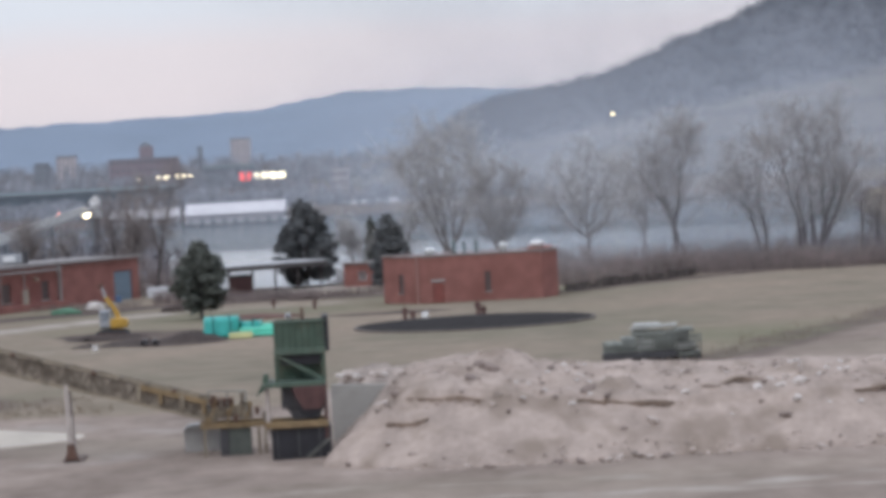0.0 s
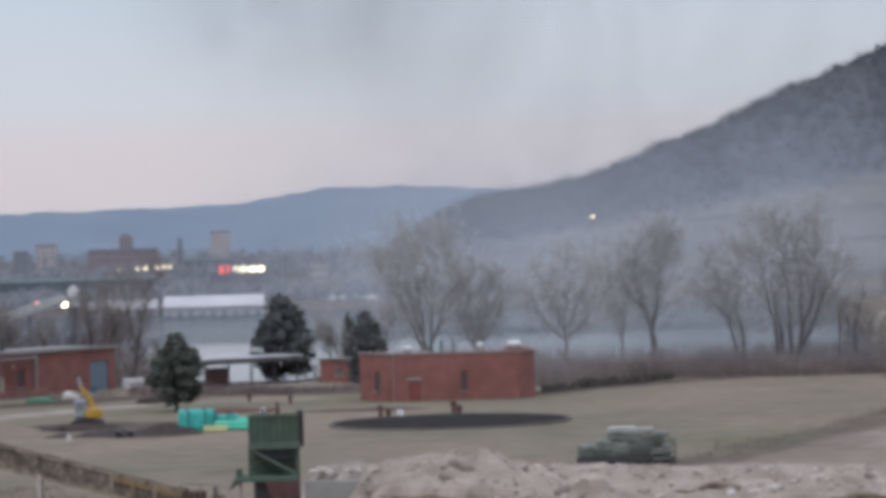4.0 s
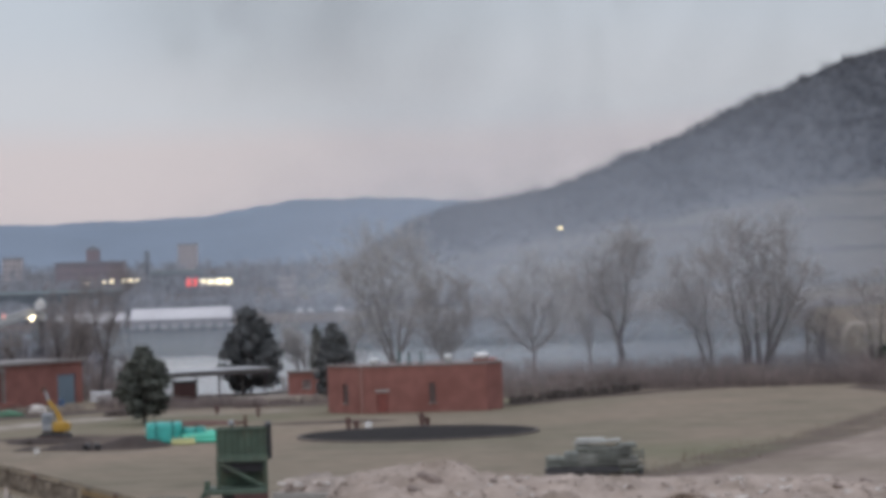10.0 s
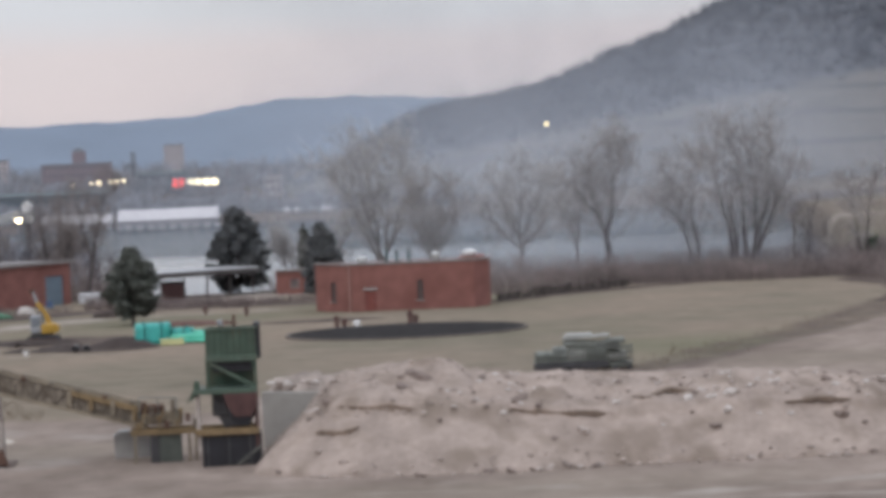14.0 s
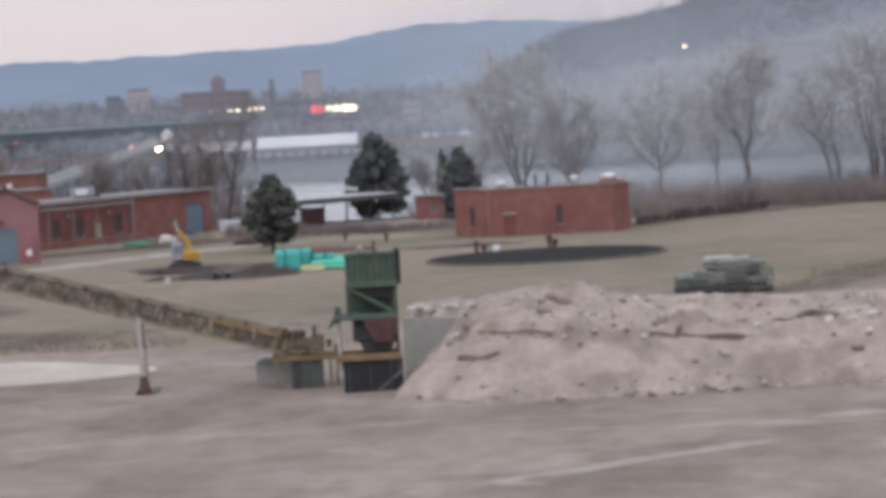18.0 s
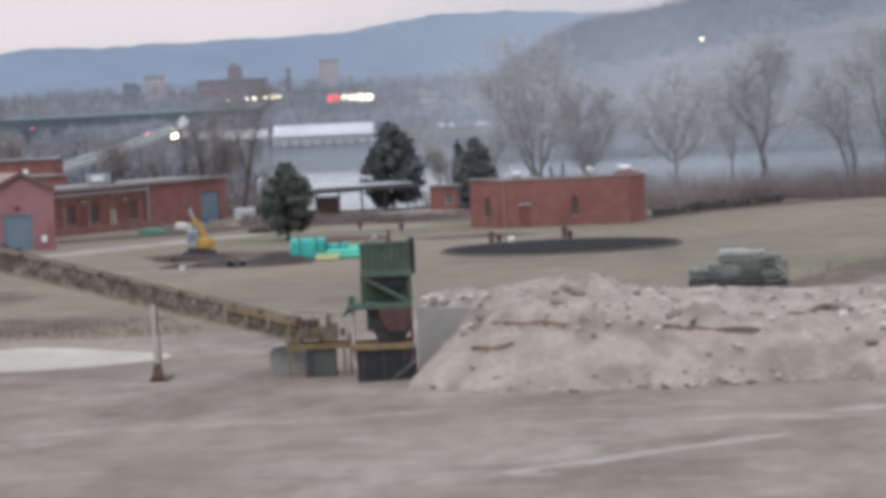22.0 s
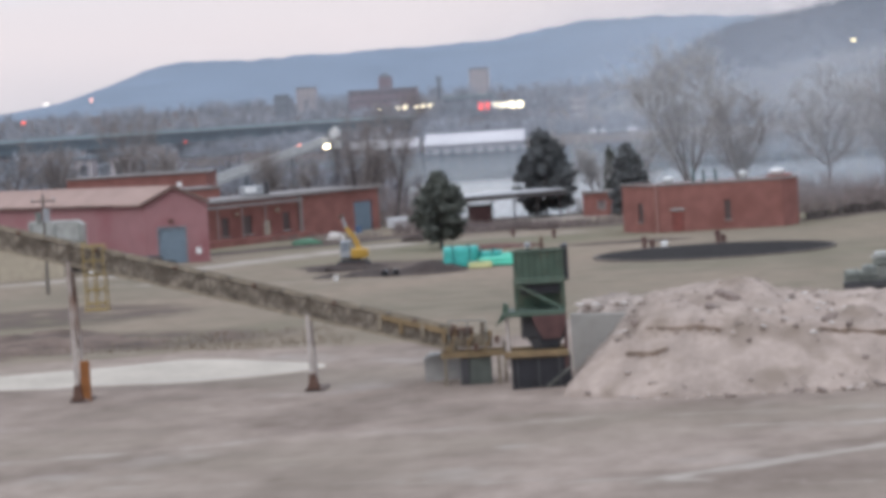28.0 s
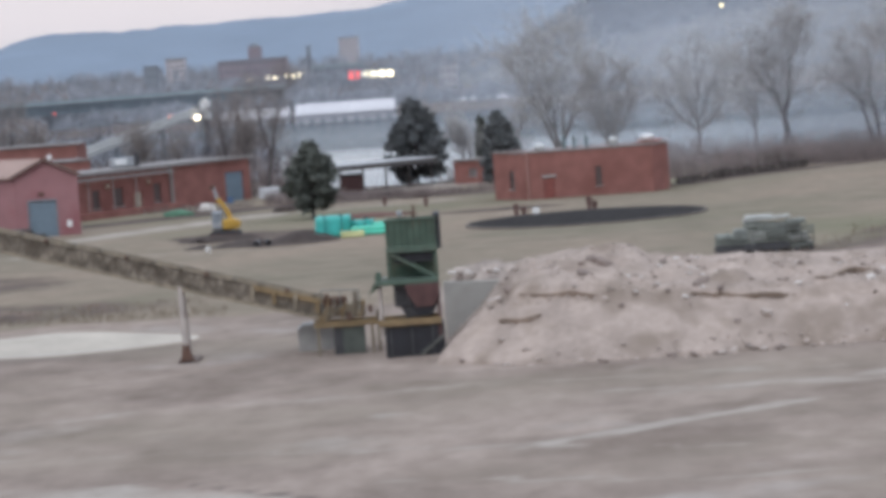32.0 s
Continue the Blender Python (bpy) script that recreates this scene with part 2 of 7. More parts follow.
def smooth(a, b, x):
    t = np.clip((x - a) / (b - a), 0, 1)
    return t * t * (3 - 2 * t)


def hills(x, y, size, seed=0.0):
    """Value noise on arrays, about -1 to 1."""
    x, y = np.asarray(x, float) / size + seed * 17.3, np.asarray(y, float) / size - seed * 5.1
    x0, y0 = np.floor(x), np.floor(y)
    fx, fy = x - x0, y - y0
    fx, fy = fx * fx * (3 - 2 * fx), fy * fy * (3 - 2 * fy)

    def h(i, j):
        v = np.sin(i * 127.1 + j * 311.7) * 43758.5453
        return 2 * (v - np.floor(v)) - 1

    return (h(x0, y0) * (1 - fx) + h(x0 + 1, y0) * fx) * (1 - fy) + (h(x0, y0 + 1) * (1 - fx) + h(x0 + 1, y0 + 1) * fx) * fy


def fbm(x, y, size, seed=0.0, octaves=4):
    return sum(hills(x, y, size / 2 ** k, seed + k) / 2 ** k for k in range(octaves)) / 1.6


def sheet(name, xs, ys, zfun, material, parent=None, label=""):
    X, Y = np.meshgrid(xs, ys)
    Z = zfun(X, Y)
    n, m = len(xs), len(ys)
    verts = np.stack([X.ravel(), Y.ravel(), Z.ravel()], 1)
    i = (np.arange(m - 1)[:, None] * n + np.arange(n - 1)[None, :]).ravel()
    faces = np.stack([i, i + 1, i + n + 1, i + n], 1)
    return raw(name, verts.tolist(), faces.tolist(), material, parent, label, True)

# ---- ground: yard, field, river bank, far shore in one sheet ----


def bank(x):
    return 388 - 25 * smooth(-33, -27, x) * smooth(-9, -13, x) + 60 * smooth(-30, -75, x) - 14 * smooth(30, 50, x) + 150 * smooth(50, 85, x) + 330 * smooth(72, 112, x)


def land(x, y):
    z = 0.10 * fbm(x, y, 14, 1) * (1 - smooth(352, 365, y)) + 0.05 * fbm(x, y, 4, 2) * smooth(205, 190, y)
    z = z - 8.5 * smooth(0, 26, y - bank(x))
    z = z + 6.0 * smooth(899, 930, y) + 2.0 * smooth(905, 1300, y)
    return z


def yard_edge(x, y):
    e = 197 + 5 * smooth(-14, -4, x) + 9 * smooth(2, 10, x) + np.maximum(0, x - 16) * 2.0
    return e + 1.6 * fbm(x, y, 9, 3)


def near_line(x, y, pts, wide):
    best = np.full(np.shape(x), 1e9)
    for (ax, ay), (bx, by) in zip(pts, pts[1:]):
        t = np.clip(((x - ax) * (bx - ax) + (y - ay) * (by - ay)) / ((bx - ax) ** 2 + (by - ay) ** 2), 0, 1)
        best = np.minimum(best, np.hypot(x - ax - t * (bx - ax), (y - ay - t * (by - ay))))
    return 1 - smooth(wide * 0.6, wide * 1.3, best)


def ground_material():
    m = bpy.data.materials.new("ground_surface")
    m.use_nodes = True
    n, l = m.node_tree.nodes, m.node_tree.links
    b = n["Principled BSDF"]
    b.inputs["Roughness"].default_value, b.inputs["Specular IOR Level"].default_value = 0.95, 0.08
    co, at, sp = n.new("ShaderNodeTexCoord"), n.new("ShaderNodeAttribute"), n.new("ShaderNodeSeparateColor")
    at.attribute_name = "zone"
    l.new(at.outputs["Color"], sp.inputs[0])

    def tex(scale, detail=5, stretch=(1, 1, 1)):
        t, mp = n.new("ShaderNodeTexNoise"), n.new("ShaderNodeMapping")
        mp.inputs["Scale"].default_value = stretch
        l.new(co.outputs["Object"], mp.inputs[0])
        l.new(mp.outputs[0], t.inputs["Vector"])
        t.inputs["Scale"].default_value, t.inputs["Detail"].default_value, t.inputs["Roughness"].default_value = scale, detail, 0.6
        return t.outputs[0]

    def ramp_(src, *stops):
        r = n.new("ShaderNodeValToRGB")
        for i, (p, c) in enumerate(stops):
            e = r.color_ramp.elements[i] if i < 2 else r.color_ramp.elements.new(p)
            e.position, e.color = p, (*c, 1)
        l.new(src, r.inputs[0])
        return r.outputs[0]

    def mix(fac, a, c):
        x = n.new("ShaderNodeMix")
        x.data_type = "RGBA"
        l.new(fac, x.inputs[0])
        l.new(a, x.inputs[6])
        l.new(c, x.inputs[7])
        return x.outputs[2]

    def rough_edge(src, size):
        a = n.new("ShaderNodeMath")
        a.operation = "MULTIPLY_ADD"
        l.new(tex(size), a.inputs[0])
        a.inputs[1].default_value = 0.9
        s = n.new("ShaderNodeMath")
        s.operation = "SUBTRACT"
        l.new(src, s.inputs[0])
        s.inputs[1].default_value = 0.4
        l.new(s.outputs[0], a.inputs[2])
        q = n.new("ShaderNodeMapRange")
        q.interpolation_type = "SMOOTHSTEP"
        q.inputs[1].default_value, q.inputs[2].default_value = 0.3, 0.7
        l.new(a.outputs[0], q.inputs[0])
        return q.outputs[0]

    grass = mix(ramp_(tex(0.03, 4), (0.38, (0, 0, 0)), (0.62, (1, 1, 1))), ramp_(tex(0.5, 6), (0.3, (0.206, 0.162, 0.124)), (0.7, (0.287, 0.23, 0.181))), ramp_(tex(0.25, 6), (0.3, (0.153, 0.131, 0.099)), (0.7, (0.232, 0.195, 0.15))))
    grass = mix(ramp_(tex(0.012, 3), (0.5, (0, 0, 0)), (0.64, (0.75, 0.75, 0.75))), grass, ramp_(tex(0.2, 5), (0.3, (0.115, 0.125, 0.075)), (0.7, (0.19, 0.175, 0.12))))
    gravel = mix(ramp_(tex(0.09, 5, (1.0, 0.7, 1)), (0.42, (0, 0, 0)), (0.6, (1, 1, 1))), ramp_(tex(0.55, 7, (1.2, 0.6, 1)), (0.3, (0.236, 0.187, 0.158)), (0.7, (0.348, 0.281, 0.243))), ramp_(tex(0.4, 7, (1.2, 0.6, 1)), (0.3, (0.157, 0.12, 0.099)), (0.72, (0.25, 0.202, 0.173))))
    gravel = mix(ramp_(tex(0.08, 4, (0.8, 0.9, 1)), (0.6, (0, 0, 0)), (0.7, (0.5, 0.5, 0.5))), gravel, ramp_(tex(1.4, 4), (0.3, (0.38, 0.34, 0.31)), (0.7, (0.46, 0.42, 0.395))))
    gravel = mix(ramp_(tex(0.022, 3, (0.7, 1.2, 1)), (0.48, (0, 0, 0)), (0.62, (0.6, 0.6, 0.6))), gravel, ramp_(tex(0.35, 6), (0.3, (0.19, 0.155, 0.12)), (0.7, (0.29, 0.245, 0.2))))
    dirt = ramp_(tex(0.3, 6), (0.32, (0.055, 0.042, 0.038)), (0.7, (0.15, 0.115, 0.1)))
    track = ramp_(tex(0.4, 6), (0.3, (0.29, 0.25, 0.22)), (0.7, (0.40, 0.355, 0.315)))
    c = mix(rough_edge(sp.outputs[0], 0.35), grass, gravel)
    c = mix(rough_edge(sp.outputs[1], 0.3), c, dirt)
    c = mix(rough_edge(sp.outputs[2], 0.3), c, track)
    l.new(c, b.inputs["Base Color"])
    bp = n.new("ShaderNodeBump")
    bp.inputs["Strength"].default_value, bp.inputs["Distance"].default_value = 0.7, 0.25
    l.new(tex(0.9, 8), bp.inputs["Height"])
    l.new(bp.outputs[0], b.inputs["Normal"])
    return m


# pale lobe of spread fines in the near corner of the yard
LOBE_X, LOBE_Y = (-60, -20.8, -17.3, -14.9, -11.3, -9.0, -6.8, -5.6, -5.0), (126, 122.3, 121.3, 119.6, 115.8, 112.5, 107.2, 100, 60)
# wheel tracks in the yard: line, width, strength
YARD_TRACKS = [([(-1.3, 125.1), (3, 128.6), (7.4, 132.2), (10, 133.6)], 0.9, 0.6), ([(1.6, 142.4), (10.5, 140.8), (22, 139.5)], 1.0, 0.5), ([(-30, 133), (-12, 128), (6, 121)], 0.9, 0.42), ([(-34, 141), (-20, 146), (-4, 148), (12, 146)], 1.2, 0.4),
               ([(-36, 128), (-30, 127.5)], 1.0, 0.5), ([(4, 140), (18, 144), (36, 152)], 1.3, 0.45), ([(-8, 118), (4, 113), (14, 112)], 0.9, 0.42), ([(-9.1, 138.2), (-7.8, 138.2)], 0.7, 0.95),
               ([(22, 164), (34, 178), (44, 205), (52, 240)], 3.0, 0.5)]
xs = np.concatenate([[-3000, -1500, -700, -350, -200, -140], np.arange(-110, 95, 1.25), np.arange(96, 180, 4), [220, 350, 700, 1500, 3000]])
ys = np.concatenate([[-400, -100, 20, 60], np.arange(90, 402, 1.25), np.arange(405, 480, 4), np.arange(486, 850, 12), np.arange(855, 940, 5), [1000, 1150, 1400, 2000, 3000, 4700]])
ground = sheet("ground", xs, ys, land, ground_material())
tagged(ground, "dusty gravel yard, dry winter grass and river bank", "ground", kind="structure")
gx, gy = (a.ravel() for a in np.meshgrid(xs, ys))
yard = 1 - smooth(-1.5, 2.5, gy - yard_edge(gx, gy))
# Besides the dirt patches, one broad term darkens the ground right of x 8.
dirt = np.maximum.reduce([0.55 * (1 - smooth(0.6, 1.1, np.hypot((gx + 25) / 13, (gy - 280) / 9))), 0.9 * (1 - smooth(0.5, 1.1, np.hypot((gx + 23.5) / 5.5, (gy - 268) / 5))), 0.6 * near_line(gx, gy, [(-38, 334), (-28, 331), (-18, 333), (-9, 331)], 4.0), 0.8 * (1 - smooth(0.5, 1.1, np.hypot((gx + 6) / 8, (gy - 296) / 4))), 0.75 * near_line(gx, gy, [(-48, 318), (-38, 327), (-26, 336), (-10, 338)], 4.0), 0.9 * (1 - smooth(0.6, 1.1, np.hypot((gx + 31) / 6, (gy - 285) / 5))),
                          (1 - smooth(0.5, 1.1, np.hypot((gx + 46) / 28, (gy - 210) / 13))) * 0.5, near_line(gx, gy, [(15, 214), (19, 219), (26, 236), (33, 250), (41, 270), (48, 292)], 3.6) * 0.48, near_line(gx, gy, [(48, 290), (52, 303), (53, 318), (50, 330)], 3.0) * 0.75, 0.52 * (1 - smooth(0.6, 1.1, np.hypot((gx + 50) / 16, (gy - 238) / 14))),
                          smooth(350, 362, gy) * smooth(400, 385, gy) * 0.75, smooth(336, 344, gy) * smooth(400, 385, gy) * smooth(14, 20, gx) * 0.75, smooth(840, 880, gy) * 0.5, smooth(8, 40, gx) * smooth(300, 260, gy) * 0.3, smooth(420, 460, gy) * smooth(55, 70, gx) * 0.42, smooth(46, 52, gx) * smooth(318, 330, gy) * smooth(470, 430, gy) * 0.85, near_line(gx, gy, [(90, 700), (118, 772), (160, 800)], 14) * 0.9 * smooth(55, 70, gx), smooth(400, 410, gy) * 0.8 * smooth(-50, -60, gx), near_line(gx, gy, [(12, 318), (26, 334), (40, 344)], 2.5) * 0.8, near_line(gx, gy, list(zip(LOBE_X[3:], LOBE_Y[3:])), 0.9) * 0.48])
track = np.maximum.reduce([near_line(gx, gy, [(-62, 283), (-47, 293), (-38, 306), (-30, 317)], 3.0) * 0.55, near_line(gx, gy, [(-29, 318), (-20, 319), (-12, 321)], 2.2) * 0.42, 0.5 * smooth(0.9, -0.9, gy - np.interp(gx, LOBE_X, LOBE_Y)), near_line(gx, gy, [(-27, 352), (-13, 354)], 5) * 0.85, near_line(gx, gy, [(36, 532), (84, 564), (102, 580), (150, 615)], 7) * 0.55, near_line(gx, gy, [(-70, 300), (-60, 284), (-45, 270), (-30, 262)], 2) * 0.3, *[near_line(gx, gy, q, w_) * k_ for q, w_, k_ in YARD_TRACKS]])
zone = ground.data.color_attributes.new("zone", "FLOAT_COLOR", "POINT")
zone.data.foreach_set("color", np.stack([yard, dirt, track, np.ones_like(yard)], 1).ravel())

# ---- river ----
WATER = bpy.data.materials.new("river_water")
WATER.use_nodes = True
_b = WATER.node_tree.nodes["Principled BSDF"]
_b.inputs["Base Color"].default_value, _b.inputs["Roughness"].default_value = (0.075, 0.09, 0.105, 1), 0.12
_n, _p = WATER.node_tree.nodes.new("ShaderNodeTexNoise"), WATER.node_tree.nodes.new("ShaderNodeBump")
_n.inputs["Scale"].default_value, _n.inputs["Detail"].default_value = 0.5, 4
_p.inputs["Distance"].default_value = 0.3
_c = WATER.node_tree.nodes.new("ShaderNodeTexCoord")
WATER.node_tree.links.new(_c.outputs["Object"], _n.inputs["Vector"])
WATER.node_tree.links.new(_n.outputs[0], _p.inputs["Height"])
WATER.node_tree.links.new(_p.outputs[0], _b.inputs["Normal"])
# bump is low near the bank and rises to ripples in midstream
_s, _r = WATER.node_tree.nodes.new("ShaderNodeSeparateXYZ"), WATER.node_tree.nodes.new("ShaderNodeMapRange")
for _i, _v in enumerate((590, 680, 0.02, 0.9)):
    _r.inputs[_i + 1].default_value = _v
WATER.node_tree.links.new(_c.outputs["Object"], _s.inputs[0])
WATER.node_tree.links.new(_s.outputs["Y"], _r.inputs[0])
WATER.node_tree.links.new(_r.outputs[0], _p.inputs["Strength"])
# Specular is cut in midstream to put in a darker band without sky reflection.
_g = WATER.node_tree.nodes.new("ShaderNodeMapRange")
for _i, _v in enumerate((590, 650, 0.3, 0.0008)):
    _g.inputs[_i + 1].default_value = _v
WATER.node_tree.links.new(_s.outputs["Y"], _g.inputs[0])
WATER.node_tree.links.new(_g.outputs[0], _b.inputs["Specular IOR Level"])
river = sheet("water", np.linspace(-1500, 1500, 7), np.linspace(380, 935, 5), lambda x, y: 0 * x - 5.0, WATER)
tagged(river, "broad grey river, still and smooth under smoke", "river", kind="structure")

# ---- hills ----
# Valley haze is put into this ridge colour as a blue tint.
HAZERIDGE = mat("hazed_far_ridge", (0.185, 0.225, 0.285), 1.0, vary=0.10, scale=0.01, fine=0.06, bump=0.0)


def hillside_material():
    """Bare woods in haze-tinted colours above, dry grass terraces cut by darker benches at the foot."""
    m = bpy.data.materials.new("hillside")
    m.use_nodes = True
    n, l = m.node_tree.nodes, m.node_tree.links
    b = n["Principled BSDF"]
    b.inputs["Roughness"].default_value = 1.0
    co, sp = n.new("ShaderNodeTexCoord"), n.new("ShaderNodeSeparateXYZ")
    l.new(co.outputs["Object"], sp.inputs[0])

    def tex(scale, detail=5):
        t = n.new("ShaderNodeTexNoise")
        t.inputs["Scale"].default_value, t.inputs["Detail"].default_value = scale, detail
        mp = n.new("ShaderNodeMapping")
        mp.inputs["Scale"].default_value = (1.0, 0.22, 1.0)
        l.new(co.outputs["Object"], mp.inputs[0])
        l.new(mp.outputs[0], t.inputs["Vector"])
        return t.outputs[0]

    def two(src, lo, hi, a, c):
        r = n.new("ShaderNodeValToRGB")
        r.color_ramp.elements[0].position, r.color_ramp.elements[1].position = lo, hi
        r.color_ramp.elements[0].color, r.color_ramp.elements[1].color = (*a, 1), (*c, 1)
        l.new(src, r.inputs[0])
        return r.outputs[0]

    def math_(op, a, c):
        q = n.new("ShaderNodeMath")
        q.operation = op
        for k, v in enumerate((a, c)):
            if isinstance(v, float):
                q.inputs[k].default_value = v
            else:
                l.new(v, q.inputs[k])
        return q.outputs[0]

    def mix(f, a, c):
        x = n.new("ShaderNodeMix")
        x.data_type = "RGBA"
        l.new(f, x.inputs[0])
        l.new(a, x.inputs[6])
        l.new(c, x.inputs[7])
        return x.outputs[2]

    # Blue-grey haze and paler smoke mottling are mixed into the woods colour.
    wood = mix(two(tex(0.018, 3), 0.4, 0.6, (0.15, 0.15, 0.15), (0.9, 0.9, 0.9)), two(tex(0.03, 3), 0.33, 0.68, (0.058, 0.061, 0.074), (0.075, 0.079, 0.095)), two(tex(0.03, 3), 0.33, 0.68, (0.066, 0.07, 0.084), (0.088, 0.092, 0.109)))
    grass = two(tex(0.05, 5), 0.3, 0.7, (0.112, 0.103, 0.096), (0.155, 0.143, 0.132))
    level = math_("ADD", math_("ADD", sp.outputs["Z"], math_("MULTIPLY", tex(0.02, 2), 5.0)), math_("MULTIPLY", sp.outputs["X"], -0.012))
    wave = math_("SINE", math_("MULTIPLY", math_("ADD", level, 1.0), 0.63), 0.0)
    bench = two(wave, 0.8, 0.95, (0, 0, 0), (0.95, 0.95, 0.95))
    grass = mix(bench, grass, two(tex(0.2), 0.3, 0.7, (0.058, 0.056, 0.06), (0.09, 0.087, 0.088)))
    limit = math_("SUBTRACT", math_("ADD", sp.outputs["Z"], math_("MULTIPLY", tex(0.03), 12.0)), math_("MULTIPLY", sp.outputs["X"], 0.15))
    q = n.new("ShaderNodeMapRange")
    q.inputs[1].default_value, q.inputs[2].default_value = 12.5, 15.5
    l.new(limit, q.inputs[0])
    l.new(mix(q.outputs[0], grass, wood), b.inputs["Base Color"])
    return m


NEARWOOD = hillside_material()


def spline(x, xs_, zs_):
    """Smoothed interpolation of a profile."""
    fine_x = np.linspace(xs_[0], xs_[-1], 400)
    fine_z = np.interp(fine_x, xs_, zs_)
    k = np.ones(15) / 15
    fine_z = np.convolve(np.pad(fine_z, 7, mode="edge"), k, "valid")
    return np.interp(x, fine_x, fine_z)


def ridge(name, label, x0, x1, depth, back, front, profile, rough, grain, material, foot=-4.0, step=3.0):
    """A wooded ridge: its crest runs at the given depth, it falls to the foot in front of and behind it, with uneven tree tops."""
    hx = np.arange(x0, x1 + step, step)
    v = np.concatenate([np.linspace(0, 1, 26), [1.15, 1.5]])

    def z(X, Y):
        u = np.clip((Y - front) / (depth - front), 0, 1)
        crest = spline(X, *profile)
        fall = smooth(back, depth, Y)
        s = np.where(Y > depth, fall, u ** 0.8)
        return foot + (crest - foot) * s + rough * (hills(X, Y, grain, 3) + 0.8 * hills(X, Y, grain / 2.3, 5) + 0.6 * hills(X, Y, grain / 5, 6)) * (0.15 + 0.85 * s ** 6)

    ob = sheet(name, hx, front + (depth - front) * v[:-2], z, material)
    return tagged(ob, label, "hill", kind="structure")


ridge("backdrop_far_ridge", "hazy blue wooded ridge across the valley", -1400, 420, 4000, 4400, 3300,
      ([-1400, -960, -880, -740, -690, -640, -500, -290, -210, -150, -110, 20, 100, 420], [-5, -3, 1, 24, 50, 58, 56, 60, 64, 75, 79, 78, 70, 60]), 1.6, 40, HAZERIDGE, foot=-6, step=6)
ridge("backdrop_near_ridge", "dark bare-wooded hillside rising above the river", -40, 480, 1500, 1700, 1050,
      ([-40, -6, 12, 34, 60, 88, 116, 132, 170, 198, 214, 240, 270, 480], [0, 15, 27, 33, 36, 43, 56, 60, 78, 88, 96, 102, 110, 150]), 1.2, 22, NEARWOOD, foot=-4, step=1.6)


# ---- buildings ----
def wall_with_openings(length, height, thick, holes):
    """A wall along x from 0, its face at y=0, with real openings (x0, x1, z0, z1)."""
    bm = bmesh.new()
    cuts = sorted({0.0, length, *[h[0] for h in holes], *[h[1] for h in holes]})
    for a, b in zip(cuts, cuts[1:]):
        inside = sorted((h[2], h[3]) for h in holes if h[0] <= a + 1e-6 and h[1] >= b - 1e-6)
        z = -0.3
        for lo, hi in inside + [(height, height)]:
            if lo - z > 1e-4:
                box(((a + b) / 2, thick / 2, (z + lo) / 2), (b - a, thick, lo - z), bm)
            z = hi
    bmesh.ops.remove_doubles(bm, verts=bm.verts, dist=1e-5)
    return bm


def side_pose(ob, m):
    ob.matrix_local = m
    return ob


def shell(parent, L, D, H, front, wallmat, thick=0.3, left=(), sides_only=False):
    """Four walls of a building whose front runs along x at y=0."""
    w = [part("front_wall", wall_with_openings(L, H, thick, front), wallmat, parent)]
    w.append(side_pose(part("side_wall", wall_with_openings(D - 2 * thick, H, thick, left), wallmat, parent), pose(0, D - thick, 0, 0, 0, -90)))
    w.append(side_pose(part("side_wall", wall_with_openings(D - 2 * thick, H, thick, ()), wallmat, parent), pose(L, thick, 0, 0, 0, 90)))
    w.append(side_pose(part("back_wall", wall_with_openings(L, H, thick, ()), wallmat, parent), pose(L, D, 0, 0, 0, 180)))
    return w


def window(parent, x0, x1, z0, z1, framemat, glassmat, y=0.0, mullions=1):
    f = bmesh.new()
    for a, b in (((x0, z0), (x1, z0)), ((x0, z1), (x1, z1)), ((x0, z0), (x0, z1)), ((x1, z0), (x1, z1))):
        sx, sz = max(0.07, abs(b[0] - a[0])), max(0.07, abs(b[1] - a[1]))
        box(((a[0] + b[0]) / 2, y + 0.12, (a[1] + b[1]) / 2), (sx - 0.01, 0.08, sz - 0.01), f)
    for k in range(mullions):
        zc = z0 + (z1 - z0) * (k + 1) / (mullions + 1)
        box(((x0 + x1) / 2, y + 0.12, zc), (x1 - x0 - 0.08, 0.06, 0.05), f)
    w = part("window_frame", f, framemat, parent)
    part("pane", box(((x0 + x1) / 2, y + 0.14, (z0 + z1) / 2), (x1 - x0 - 0.05, 0.02, z1 - z0 - 0.05)), glassmat, w)
    part("window_sill", box(((x0 + x1) / 2, y - 0.04, z0 - 0.05), (x1 - x0 + 0.2, 0.14, 0.09), bevel=0.01), CONC, parent)
    return w


